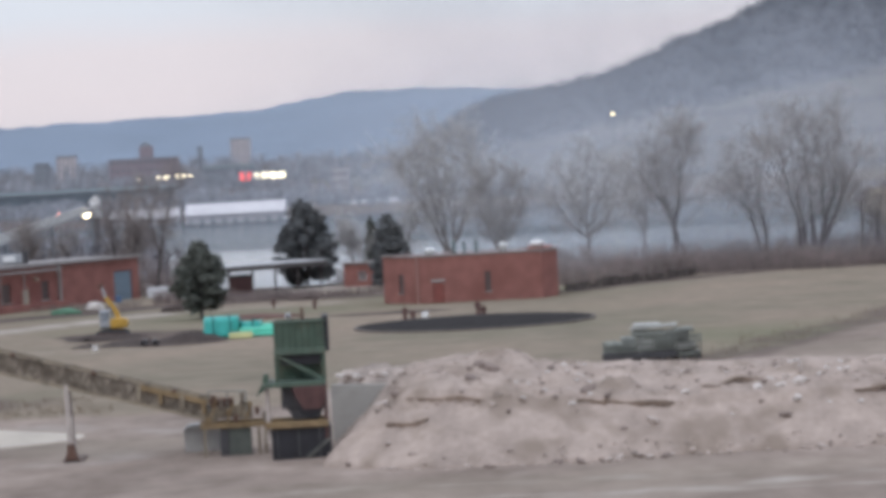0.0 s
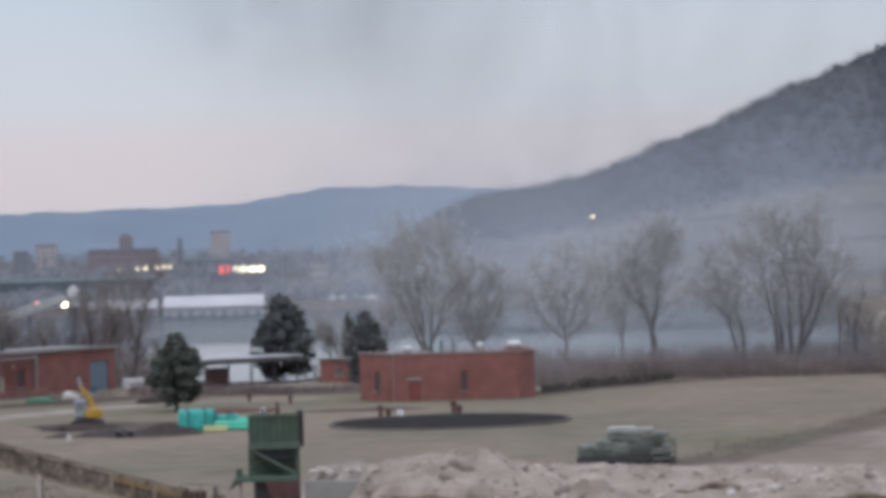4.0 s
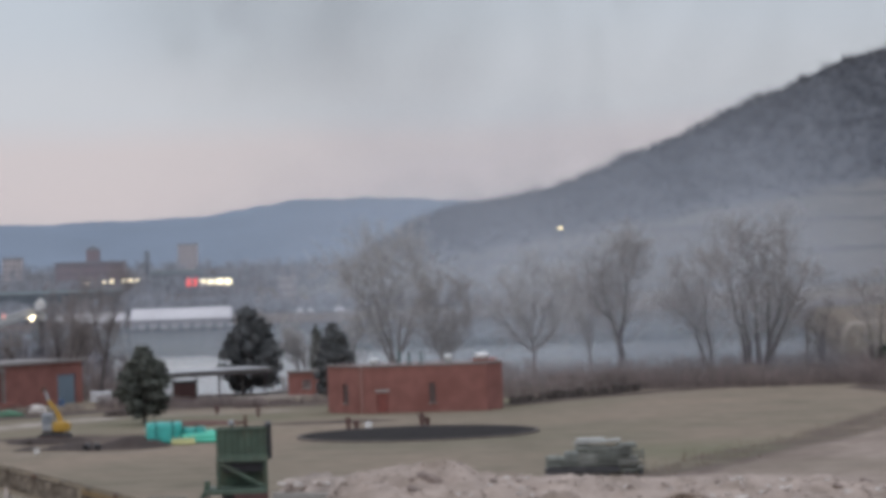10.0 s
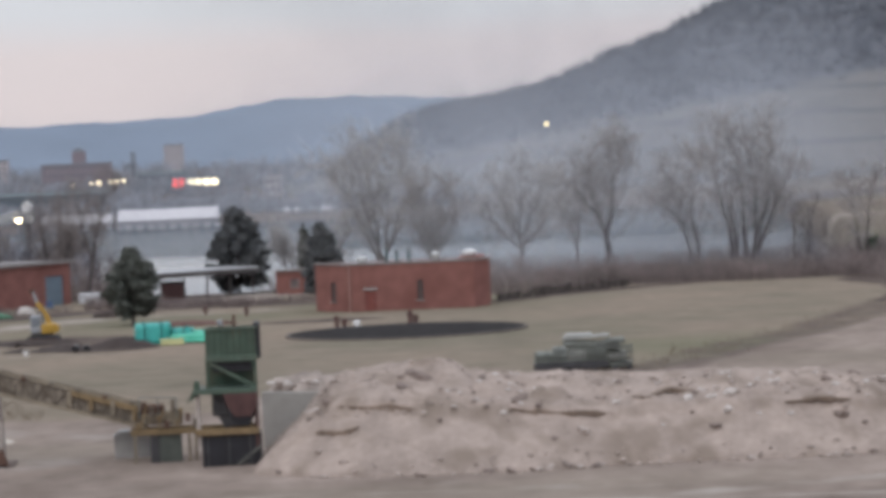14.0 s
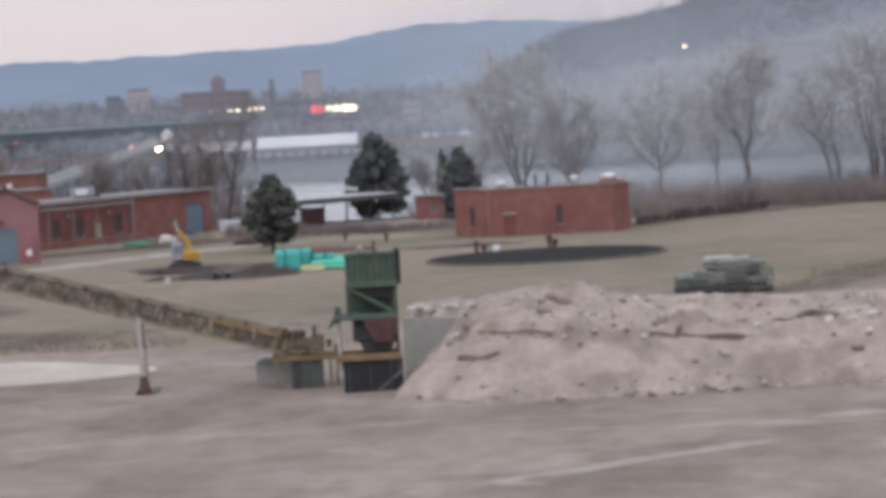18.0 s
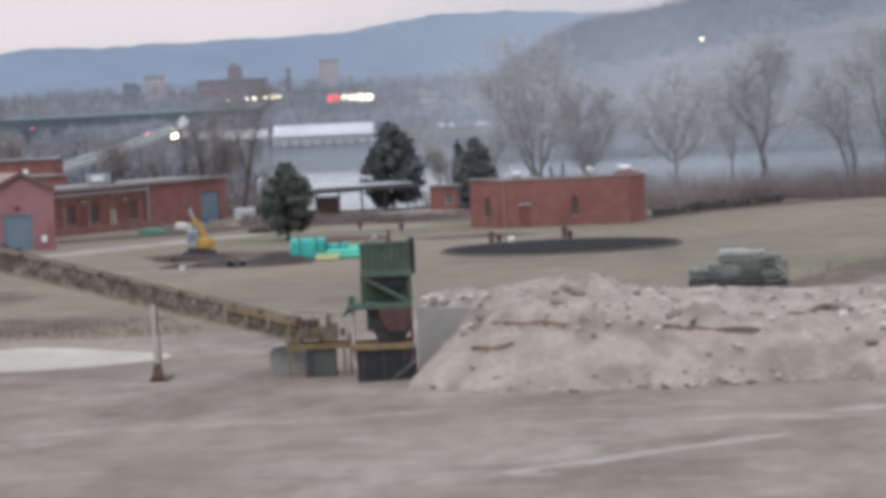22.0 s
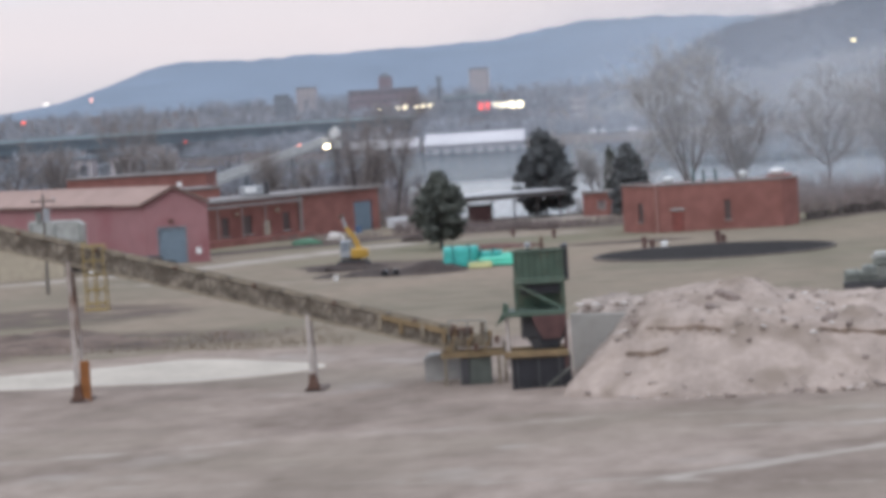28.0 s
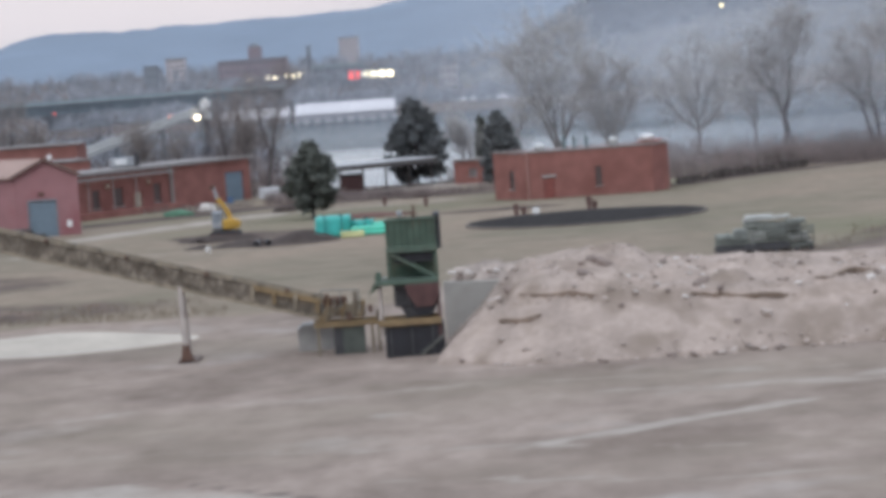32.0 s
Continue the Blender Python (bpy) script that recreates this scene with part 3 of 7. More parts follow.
def brick_hall():
    """The low brick hall beside the round basin."""
    L, D, H = 12.4, 9.0, 4.6
    e = thing("brick_hall", "low flat-roofed red brick hall with narrow windows", "building", (-3.4, 309.5, 0), -3.0)
    front = [(6.75, 7.35, 0.95, 2.9), (1.6, 2.7, -0.3, 2.1)]
        # the left end steps back at a slant
    part("front_wall", wall_with_openings(L, H, 0.3, front), BRICK, e)
    side_pose(part("side_wall", wall_with_openings(6.4, H, 0.3, [(3.0, 4.0, 1.0, 2.85)]), BRICK, e), pose(-3.6, 5.3, 0, 0, 0, -56))
    side_pose(part("side_wall", wall_with_openings(3.0, H, 0.3, ()), BRICK, e), pose(L, 0.02, 0, 0, 0, 62))
    side_pose(part("side_wall", wall_with_openings(D - 2.7, H, 0.3, ()), BRICK, e), pose(L + 1.41, 2.65, 0, 0, 0, 90))
    side_pose(part("back_wall", wall_with_openings(L + 4.7, H, 0.3, ()), BRICK, e), pose(L + 1.1, D, 0, 0, 0, 180))
    side_pose(part("side_wall", wall_with_openings(3.4, H, 0.3, ()), BRICK, e), pose(-3.6, 8.7, 0, 0, 0, -90))
    part("roof", prism([(-3.5, 5.4), (0.05, 0.1), (L, 0.1), (L + 1.3, 2.7), (L + 1.3, D), (-3.5, D)], 0.2, "z"), ROOF, e).location.z = H - 0.25
    cop = prism([(-3.75, 5.25), (-0.1, -0.1), (L + 0.1, -0.1), (L + 1.5, 2.65), (L + 1.1, 2.75), (L - 0.1, 0.35), (0.2, 0.35), (-3.3, 5.5)], 0.16, "z")
    part("coping", cop, PALE, e, "pale weathered coping").location.z = H
    part("coping", box((L + 1.3, D / 2 + 1.4, H + 0.08), (0.4, D - 3.2, 0.16)), PALE, e)
    window(e, 6.75, 7.35, 0.95, 2.9, BLACK, DARKGLASS)
    w = window(e, 3.0, 4.0, 1.0, 2.85, BLACK, DARKGLASS)
    for o in (w, e.children[-1]):
        o.matrix_local = pose(-3.6, 5.3, 0, 0, 0, -56)
    d = part("door", box((2.15, 0.12, 0.98), (1.05, 0.06, 2.2), bevel=0.01), mat("dull_red_door", (0.2, 0.06, 0.05), 0.6), e, "dull red steel door")
    part("handle", rod((2.5, 0.02, 0.95), (2.5, 0.02, 1.1), 0.02), GREY, d)
    part("lintel", box((2.15, -0.03, 2.2), (1.4, 0.1, 0.2), bevel=0.01), CONC, e)
    part("downspout", rod((0.12, -0.12, -0.1), (0.12, -0.12, H + 0.05), 0.09, sides=8), mat("rusty_red_pipe", (0.33, 0.19, 0.165), 0.7), e, "dull pink rainwater pipe")
    # raised corner block and roof gear
    part("parapet", box((L - 0.3, 5.4, H + 0.2), (2.4, 5.6, 0.16), bevel=0.03), BRICK, e, "raised brick parapet at the end")
    for x, y, r, h in ((8.6, 3, 0.42, 0.75), (1.2, 4, 0.5, 0.5), (L - 0.5, 4.5, 0.7, 0.45)):
        v = bmesh.new()
        bmesh.ops.create_cone(v, cap_ends=True, segments=14, radius1=r, radius2=r, depth=h, matrix=Matrix.Translation((x, y, H + h / 2 + (0.22 if x > 11 else 0))))
        vent = part("roof_vent", v, CONC, e, "pale round roof ventilator", True)
        c = bmesh.new()
        bmesh.ops.create_uvsphere(c, u_segments=14, v_segments=7, radius=r * 1.15, matrix=Matrix.Translation((x, y, H + h + (0.22 if x > 11 else 0))) @ Matrix.Diagonal((1, 1, 0.35, 1)))
        part("cap", c, WHITE, vent, smooth=True)
    for x, h in ((3.6, 1.3), (4.6, 1.0), (5.8, 1.1)):
        p = part("vent_pipe", rod((x, 5.5, H - 0.05), (x, 5.5, H + h), 0.13, sides=8), mat("dark_teal_pipe", (0.05, 0.10, 0.10), 0.6), e)
        part("cowl", rod((x, 5.5, H + h), (x, 5.5, H + h + 0.18), 0.2, sides=8, r2=0.12), GREY, p)
    return e


brick_hall()


def gable_shed():
    """The pink metal building with its gable end to the yard."""
    W, LEN, H, R = 6.2, 34.0, 5.95, 7.45
    e = thing("metal_shed", "long pink metal-clad shed with a tan gable roof", "building", (-53.2, 305.0, 0), 0)
    door = [(1.25, 3.95, -0.3, 3.55)]
    gable = wall_with_openings(W, H, 0.2, door)
    part("gable_wall", gable, PINK, e)
    part("gable_top", prism([(0, H), (W, H), (W / 2, R)], 0.2), PINK, e)
    # long side runs back to the left
    ang = 38
    c, s = math.cos(radians(ang)), math.sin(radians(ang))
    lw = part("side_wall", wall_with_openings(LEN, H, 0.2, ()), PINK, e)
    lw.matrix_local = pose(-LEN * c, LEN * s, 0, 0, 0, -ang)
    ribs = bmesh.new()
    for k in range(68):
        box((k * 0.5 + 0.25, -0.02, H / 2), (0.06, 0.04, H), ribs)
    part("rib_cladding", ribs, PINK, e).matrix_local = lw.matrix_local
    ribs = bmesh.new()
    for k in range(13):
        x = k * 0.5 + 0.1
        top = H + (R - H) * (1 - abs(x - W / 2) / (W / 2))
        z0 = 3.7 if 1.1 < x < 4.1 else 0
        box((x, -0.02, (z0 + top) / 2), (0.06, 0.04, top - z0 - 0.02), ribs)
    part("rib_cladding", ribs, PINK, e)
    right = part("side_wall", wall_with_openings(LEN, H, 0.2, ()), PINK, e)
    right.matrix_local = pose(W, 0.2, 0, 0, 0, 180 - ang)
    for nm, (x0, z0), (x1, z1) in (("roof_slope", (-0.35, H - 0.12), (W / 2, R + 0.08)), ("roof_slope", (W / 2, R + 0.08), (W + 0.35, H - 0.12))):
        bm = bmesh.new()
        v = [bm.verts.new(p) for p in ((x0, -0.4, z0), (x1, -0.4, z1), (x1 - LEN * c, LEN * s, z1), (x0 - LEN * c, LEN * s, z0))]
        u = [bm.verts.new(q.co + Vector((0, 0, 0.12))) for q in v]
        for f in ((v[3], v[2], v[1], v[0]), (u[0], u[1], u[2], u[3]), (v[0], v[1], u[1], u[0]), (v[1], v[2], u[2], u[1]), (v[2], v[3], u[3], u[2]), (v[3], v[0], u[0], u[3])):
            bm.faces.new(f)
        slope = part(nm, bm, TANROOF, e)
        seams = bmesh.new()
        for k in range(40):
            t = k / 40 * LEN
            bar((x0 - t * c, t * s, z0 + 0.14), (x1 - t * c, t * s, z1 + 0.14), 0.05, 0.05, seams)
        part("roof_seam", seams, TANROOF, slope)
        part("bargeboard", bar((x0, -0.42, z0 + 0.02), (x1, -0.42, z1 + 0.02), 0.06, 0.3), mat("brown_trim", (0.13, 0.08, 0.07), 0.7), e)
    g = part("gutter", bar((-0.4, -0.2, H - 0.05), (-0.4 - LEN * c, LEN * s - 0.2, H - 0.05), 0.18, 0.2), mat("brown_trim", (0.13, 0.08, 0.07)), e)
    d = part("roller_door", box((2.6, 0.14, 1.75), (2.68, 0.03, 3.6)), BLUEDOOR, e, "blue-grey roller door, closed")
    for k in range(11):
        part("slat", box((2.6, 0.10, k * 0.32 + 0.12), (2.66, 0.05, 0.3), bevel=0.015), BLUEDOOR, d)
    fr = bmesh.new()
    for a, b in (((1.2, 3.6), (4.0, 3.6)), ((1.2, 0), (1.2, 3.6)), ((4.0, 0), (4.0, 3.6))):
        box(((a[0] + b[0]) / 2, -0.03, (a[1] + b[1]) / 2), (max(0.14, b[0] - a[0]), 0.12, max(0.14, b[1] - a[1])), fr)
    part("door_frame", fr, mat("grey_frame", (0.22, 0.2, 0.22)), e)
    part("wall_lamp", box((2.6, -0.12, 4.2), (0.5, 0.25, 0.3), bevel=0.05), RUST, e)
    part("notice", box((5.15, -0.05, 1.15), (0.5, 0.04, 0.62)), WHITE, e, "blank white notice board")
    part("roof_vent", rod((W / 2 + 0.3, 1.5, R), (W / 2 + 0.3, 1.5, R + 0.45), 0.25, sides=10), WHITE, e)
    return e


gable_shed()


def long_hall():
    """The long brick building behind the shed."""
    dx, dy = 17.6, 24.5
    L = math.hypot(dx, dy)
    ang = math.degrees(math.atan2(dy, dx))
    e = thing("brick_range", "long low red brick range with pale eaves", "building", (-52.6, 329.5, 0), ang)
    H = 4.75
    holes = [(26.0, 29.0, -0.3, 3.3), (11.2, 12.3, -0.3, 2.3)]
    wins = [(1.2, 2.2), (4.6, 5.8), (8.0, 9.4), (14.2, 15.4)]
    shell(e, L, 9.0, H, holes + [(a, b, 1.0, 3.0) for a, b in wins], BRICK)
    for a, b in wins:
        window(e, a, b, 1.0, 3.0, mat("brown_trim", (0.13, 0.08, 0.07)), DARKGLASS, mullions=2)
    part("roof", box((L / 2, 4.5, H + 0.02), (L + 0.6, 9.4, 0.18)), ROOF, e)
    part("fascia", box((L / 2, -0.34, H + 0.06), (L + 0.7, 0.1, 0.34)), PALE, e, "pale roof edge")
    part("gutter", box((8.3, -0.8, H - 0.55), (16.5, 0.5, 0.22)), PALE, e, "pale porch canopy along the front")
    for x in (3.2, 7.0, 10.6, 16.4):
        part("canopy_post", rod((x, -0.9, -0.1), (x, -0.9, H - 0.6), 0.07), PALE, e)
    part("downspout", rod((16.9, -0.14, 0), (16.9, -0.14, H), 0.14, sides=8), PALE, e, "pale rainwater pipe")
    rd = part("roller_door", box((27.5, 0.2, 1.6), (2.98, 0.03, 3.3)), BLUEDOOR, e, "grey-blue roller door")
    for k in range(11):
        part("slat", box((27.5, 0.16, k * 0.3 + 0.1), (2.96, 0.05, 0.28), bevel=0.012), BLUEDOOR, rd)
    part("door", box((11.75, 0.14, 1.1), (1.05, 0.07, 2.3), bevel=0.01), CREAM, e, "cream door")
    for x in (6.9, 13.3):
        part("wall_lamp", box((x, -0.2, 3.3), (0.4, 0.35, 0.35), bevel=0.08), CREAM, e)
    part("plinth", box((8.5, -1.2, 0.25), (17, 1.6, 0.9), bevel=0.03), BRICK, e, "low brick terrace wall")
    return e


long_hall()


def flat_block(name, label, at, turn, L, D, H, wallmat, holes=(), roof=ROOF, edge=PALE):
    e = thing(name, label, "building", at, turn)
    shell(e, L, D, H, [(a, b, z0, z1) for a, b, z0, z1 in holes], wallmat)
    part("roof", box((L / 2, D / 2, H + 0.03), (L + 0.3, D + 0.3, 0.14)), roof, e)
    part("coping", box((L / 2, -0.12, H + 0.1), (L + 0.5, 0.2, 0.22)), edge, e)
    for a, b, z0, z1 in holes:
        if z0 > 0:
            window(e, a, b, z0, z1, WHITE, DARKGLASS)
        else:
            part("door", box(((a + b) / 2, 0.14, z1 / 2 - 0.1), (b - a - 0.04, 0.06, z1 + 0.15)), CREAM, e)
    return e


flat_block("brick_block", "red brick block with pale roof edge behind the sheds", (-75.5, 379.5, 0), 1, 17.2, 9, 6.9, BRICK, [(2, 3, 3.8, 5.2), (5, 6, 3.8, 5.2), (8, 9, 3.8, 5.2), (12, 13, 3.8, 5.2)])
flat_block("brick_link", "small red brick link building", (-64.5, 352.0, 0), 20, 12, 8, 5.6, BRICK)
flat_block("brick_shed", "small red brick shed with a low roof", (-11.9, 353.0, 0), 3, 4.6, 5, 2.6, BRICK, [(1.6, 2.5, 0.8, 1.7)])
flat_block("block_store", "cream concrete block store", (-70.0, 290.5, 0), 4, 11.2, 7, 3.1, CREAM)


def pavilion():
    """Open shelter with a thin pale roof on dark posts."""
    e = thing("open_shelter", "open shelter with thin pale roof and dark posts", "shelter", (-24.9, 349.0, 0), 33)
    L = 12.4
    part("roof", box((L / 2, 2.5, 3.12), (L + 0.8, 6.2, 0.2), bevel=0.04), mat("pale_sheet_roof", (0.42, 0.42, 0.435), 0.6, vary=0.2, stain=(0.3, 0.29, 0.29)), e, "pale sheet roof")
    part("fascia", box((L / 2, -0.55, 2.82), (L + 0.8, 0.12, 0.52)), mat("dark_timber", (0.07, 0.06, 0.06)), e)
    for k in range(5):
        for y in (-0.2, 5.0):
            part("post", box((0.3 + k * (L - 0.6) / 4, y, 1.4), (0.16, 0.16, 3.0), bevel=0.02), mat("dark_timber", (0.07, 0.06, 0.06)), e)
        part("rafter", box((0.3 + k * (L - 0.6) / 4, 2.4, 2.88), (0.1, 5.6, 0.24)), mat("dark_timber", (0.07, 0.06, 0.06)), e)
    return e


pavilion()

# ---- crushing plant ----


def crusher():
    """Tall green feed hopper on its steel frame over a black discharge box."""
    e = thing("stone_crusher", "green steel stone crusher with tall feed hopper", "crusher", (-8.2, 165.0, 0), 2)
    # hopper: ribbed box open at the top, tapering below
    hop = bmesh.new()
    x0, x1, y0, y1 = -1.18, 1.38, -1.2, 1.3
    for sx in (x0, x1):
        box((sx, (y0 + y1) / 2, 6.45), (0.08, y1 - y0, 1.4), hop)
    for sy in (y0, y1):
        box(((x0 + x1) / 2, sy, 6.45), (x1 - x0, 0.08, 1.4), hop)
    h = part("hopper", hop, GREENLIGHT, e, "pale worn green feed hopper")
    for k in range(8):
        part("stiffener", box((x0 + 0.12 + k * (x1 - x0 - 0.24) / 7, y0 - 0.08, 6.45), (0.09, 0.1, 1.34), bevel=0.01), GREEN, h)
    part("rim", box((0.1, y0 - 0.06, 7.16), (x1 - x0 + 0.2, 0.2, 0.1)), GREENLIGHT, h)
    part("liner", box((x1 + 0.1, 0.1, 6.45), (0.34, 2.3, 1.85), bevel=0.05), JET, h, "black rubber side curtain")
    part("chute", prism([(x0 + 0.02, 5.76), (x1, 5.76), (x1 - 0.25, 4.9), (x0 + 0.35, 4.9)], 2.2), JET, e).location.y = -1.05
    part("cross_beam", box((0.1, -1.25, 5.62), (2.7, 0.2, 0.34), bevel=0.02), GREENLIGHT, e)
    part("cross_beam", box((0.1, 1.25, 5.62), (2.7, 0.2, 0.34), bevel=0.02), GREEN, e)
    for x in (-1.15, 1.3):
        for y in (-1.15, 1.2):
            part("post", box((x, y, 4.75), (0.2, 0.2, 1.6), bevel=0.02), GREEN, e)
    part("brace", bar((-1.05, -1.2, 5.4), (1.2, -1.2, 4.15), 0.12, 0.16), GREENLIGHT, e)
    part("back_panel", box((0.1, 0.9, 4.75), (2.4, 0.06, 1.6)), GREEN, e)
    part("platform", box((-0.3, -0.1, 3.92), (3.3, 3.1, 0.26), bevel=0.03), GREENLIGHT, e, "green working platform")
    rail = part("platform_bracket", prism([(-2.35, 3.3), (-1.6, 3.85), (-1.6, 4.5), (-1.85, 4.5), (-1.95, 4.0)], 0.5), GREEN, e)
    rail.location.y = -1.3
    # crusher body under the platform
    part("crusher_body", box((0.15, 0.1, 3.2), (2.3, 2.2, 1.2), bevel=0.06), BLACK, e)
    m = part("motor", prism([(-0.4, 3.8), (1.4, 3.8), (1.36, 3.25), (1.05, 2.6), (0.15, 2.6), (-0.25, 3.25)], 0.75), MAROON, e, "dark maroon drive housing")
    m.location.y = -1.65
    fl = bmesh.new()
    bmesh.ops.create_cone(fl, cap_ends=True, segments=20, radius1=0.62, radius2=0.62, depth=0.22, matrix=Matrix.Translation((0.5, -1.4, 2.75)) @ Matrix.Rotation(radians(90), 4, "X"))
    part("flywheel", fl, JET, e)
    part("chute", prism([(-0.7, 2.6), (1.2, 2.6), (0.9, 2.0), (-0.4, 2.0)], 1.8), BLACK, e).location.y = -0.9
    for x in (-1.75, 1.3):
        for y in (-1.2, 1.2):
            part("leg", box((x, y, 2.4), (0.18, 0.18, 3.0), bevel=0.02), LEGPALE if x < 0 else MAROON, e)
    part("girder", box((-0.25, -1.35, 1.82), (3.3, 0.24, 0.34), bevel=0.02), YELLOW, e, "worn yellow girder")
    part("girder", box((-0.25, 1.35, 1.82), (3.3, 0.24, 0.34), bevel=0.02), YELLOW, e)
    bx = bmesh.new()
    box((-0.05, 0, 0.8), (3.1, 2.5, 1.75), bx, bevel=0.04)
    db = part("discharge_box", bx, JET, e, "black steel discharge box")
    part("stiffener", bar((0.2, -1.3, 0.05), (1.45, -1.3, 1.0), 0.08, 0.14), GREY, db)
    for x in (-1.3, -0.2, 0.9):
        part("stiffener", box((x, -1.29, 0.85), (0.1, 0.1, 1.6)), BLACK, db)
    part("lamp_post", rod((0.3, 1.2, 7.1), (0.3, 1.2, 7.75), 0.09), RUST, e)
    part("lamp_head", box((-0.45, 1.2, 7.35), (0.28, 0.28, 0.3), bevel=0.06), CABGREY, e)
    return e


crusher()


def drive_station():
    """Tail frame of the belt with its drive, beside the crusher."""
    e = thing("belt_tail_frame", "dusty yellow tail frame and drive of the belt", "conveyor drive", (-11.7, 168.4, 0), 4)
    for y in (-0.9, 0.9):
        part("girder", box((-0.3, y, 1.62), (3.6, 0.18, 0.3), bevel=0.02), YELLOW, e)
    part("housing", box((-0.55, 0, 2.35), (1.7, 1.5, 0.75), bevel=0.08), TRUSS, e)
    for k in range(9):
        part("bracket", box((-1.7 + k * 0.38, -0.95, 2.0 + 0.35 * ((k * 7) % 4)), (0.22, 0.2, 0.3 + 0.12 * (k % 3)), bevel=0.03), (YELLOW, RUST, TRUSSDARK)[k % 3], e)
    part("guard", box((-0.9, -0.55, 2.85), (1.3, 0.5, 0.45), bevel=0.08), RUST, e)
    part("guard", box((0.35, -0.5, 2.4), (0.7, 0.5, 0.9), bevel=0.08), TRUSS, e)
    part("base_box", box((-0.25, 0, 0.7), (1.7, 1.6, 1.5), bevel=0.04), mat("grey_green_steel", (0.09, 0.10, 0.09), 0.7), e, "grey-green base box")
    part("base_box", box((-0.85, -0.82, 0.7), (0.45, 0.1, 1.5)), BLACK, e)
    for x in (-1.9, 1.0, 1.35):
        part("leg", box((x, -0.9, 0.75), (0.16, 0.16, 1.7), bevel=0.01), TRUSS, e)
        part("leg", box((x, 0.9, 0.75), (0.16, 0.16, 1.7), bevel=0.01), TRUSS, e)
    for k in range(3):
        part("strut", bar((-1.6 + k * 0.9, -1.0, 1.7), (-1.2 + k * 0.9, -1.0, 3.1 - 0.3 * k), 0.1, 0.1), YELLOW, e)
    for a, b in (((-1.6, -1, 3.5), (0.4, -1, 3.4)), ((-1.6, -1, 3.5), (-1.6, -1, 2.4)), ((0.4, -1, 3.4), (0.4, -1, 2.3)), ((-0.6, -1, 3.45), (-0.6, -1, 2.4))):
        part("handrail", rod(a, b, 0.035), GREY, e)
    return e


drive_station()


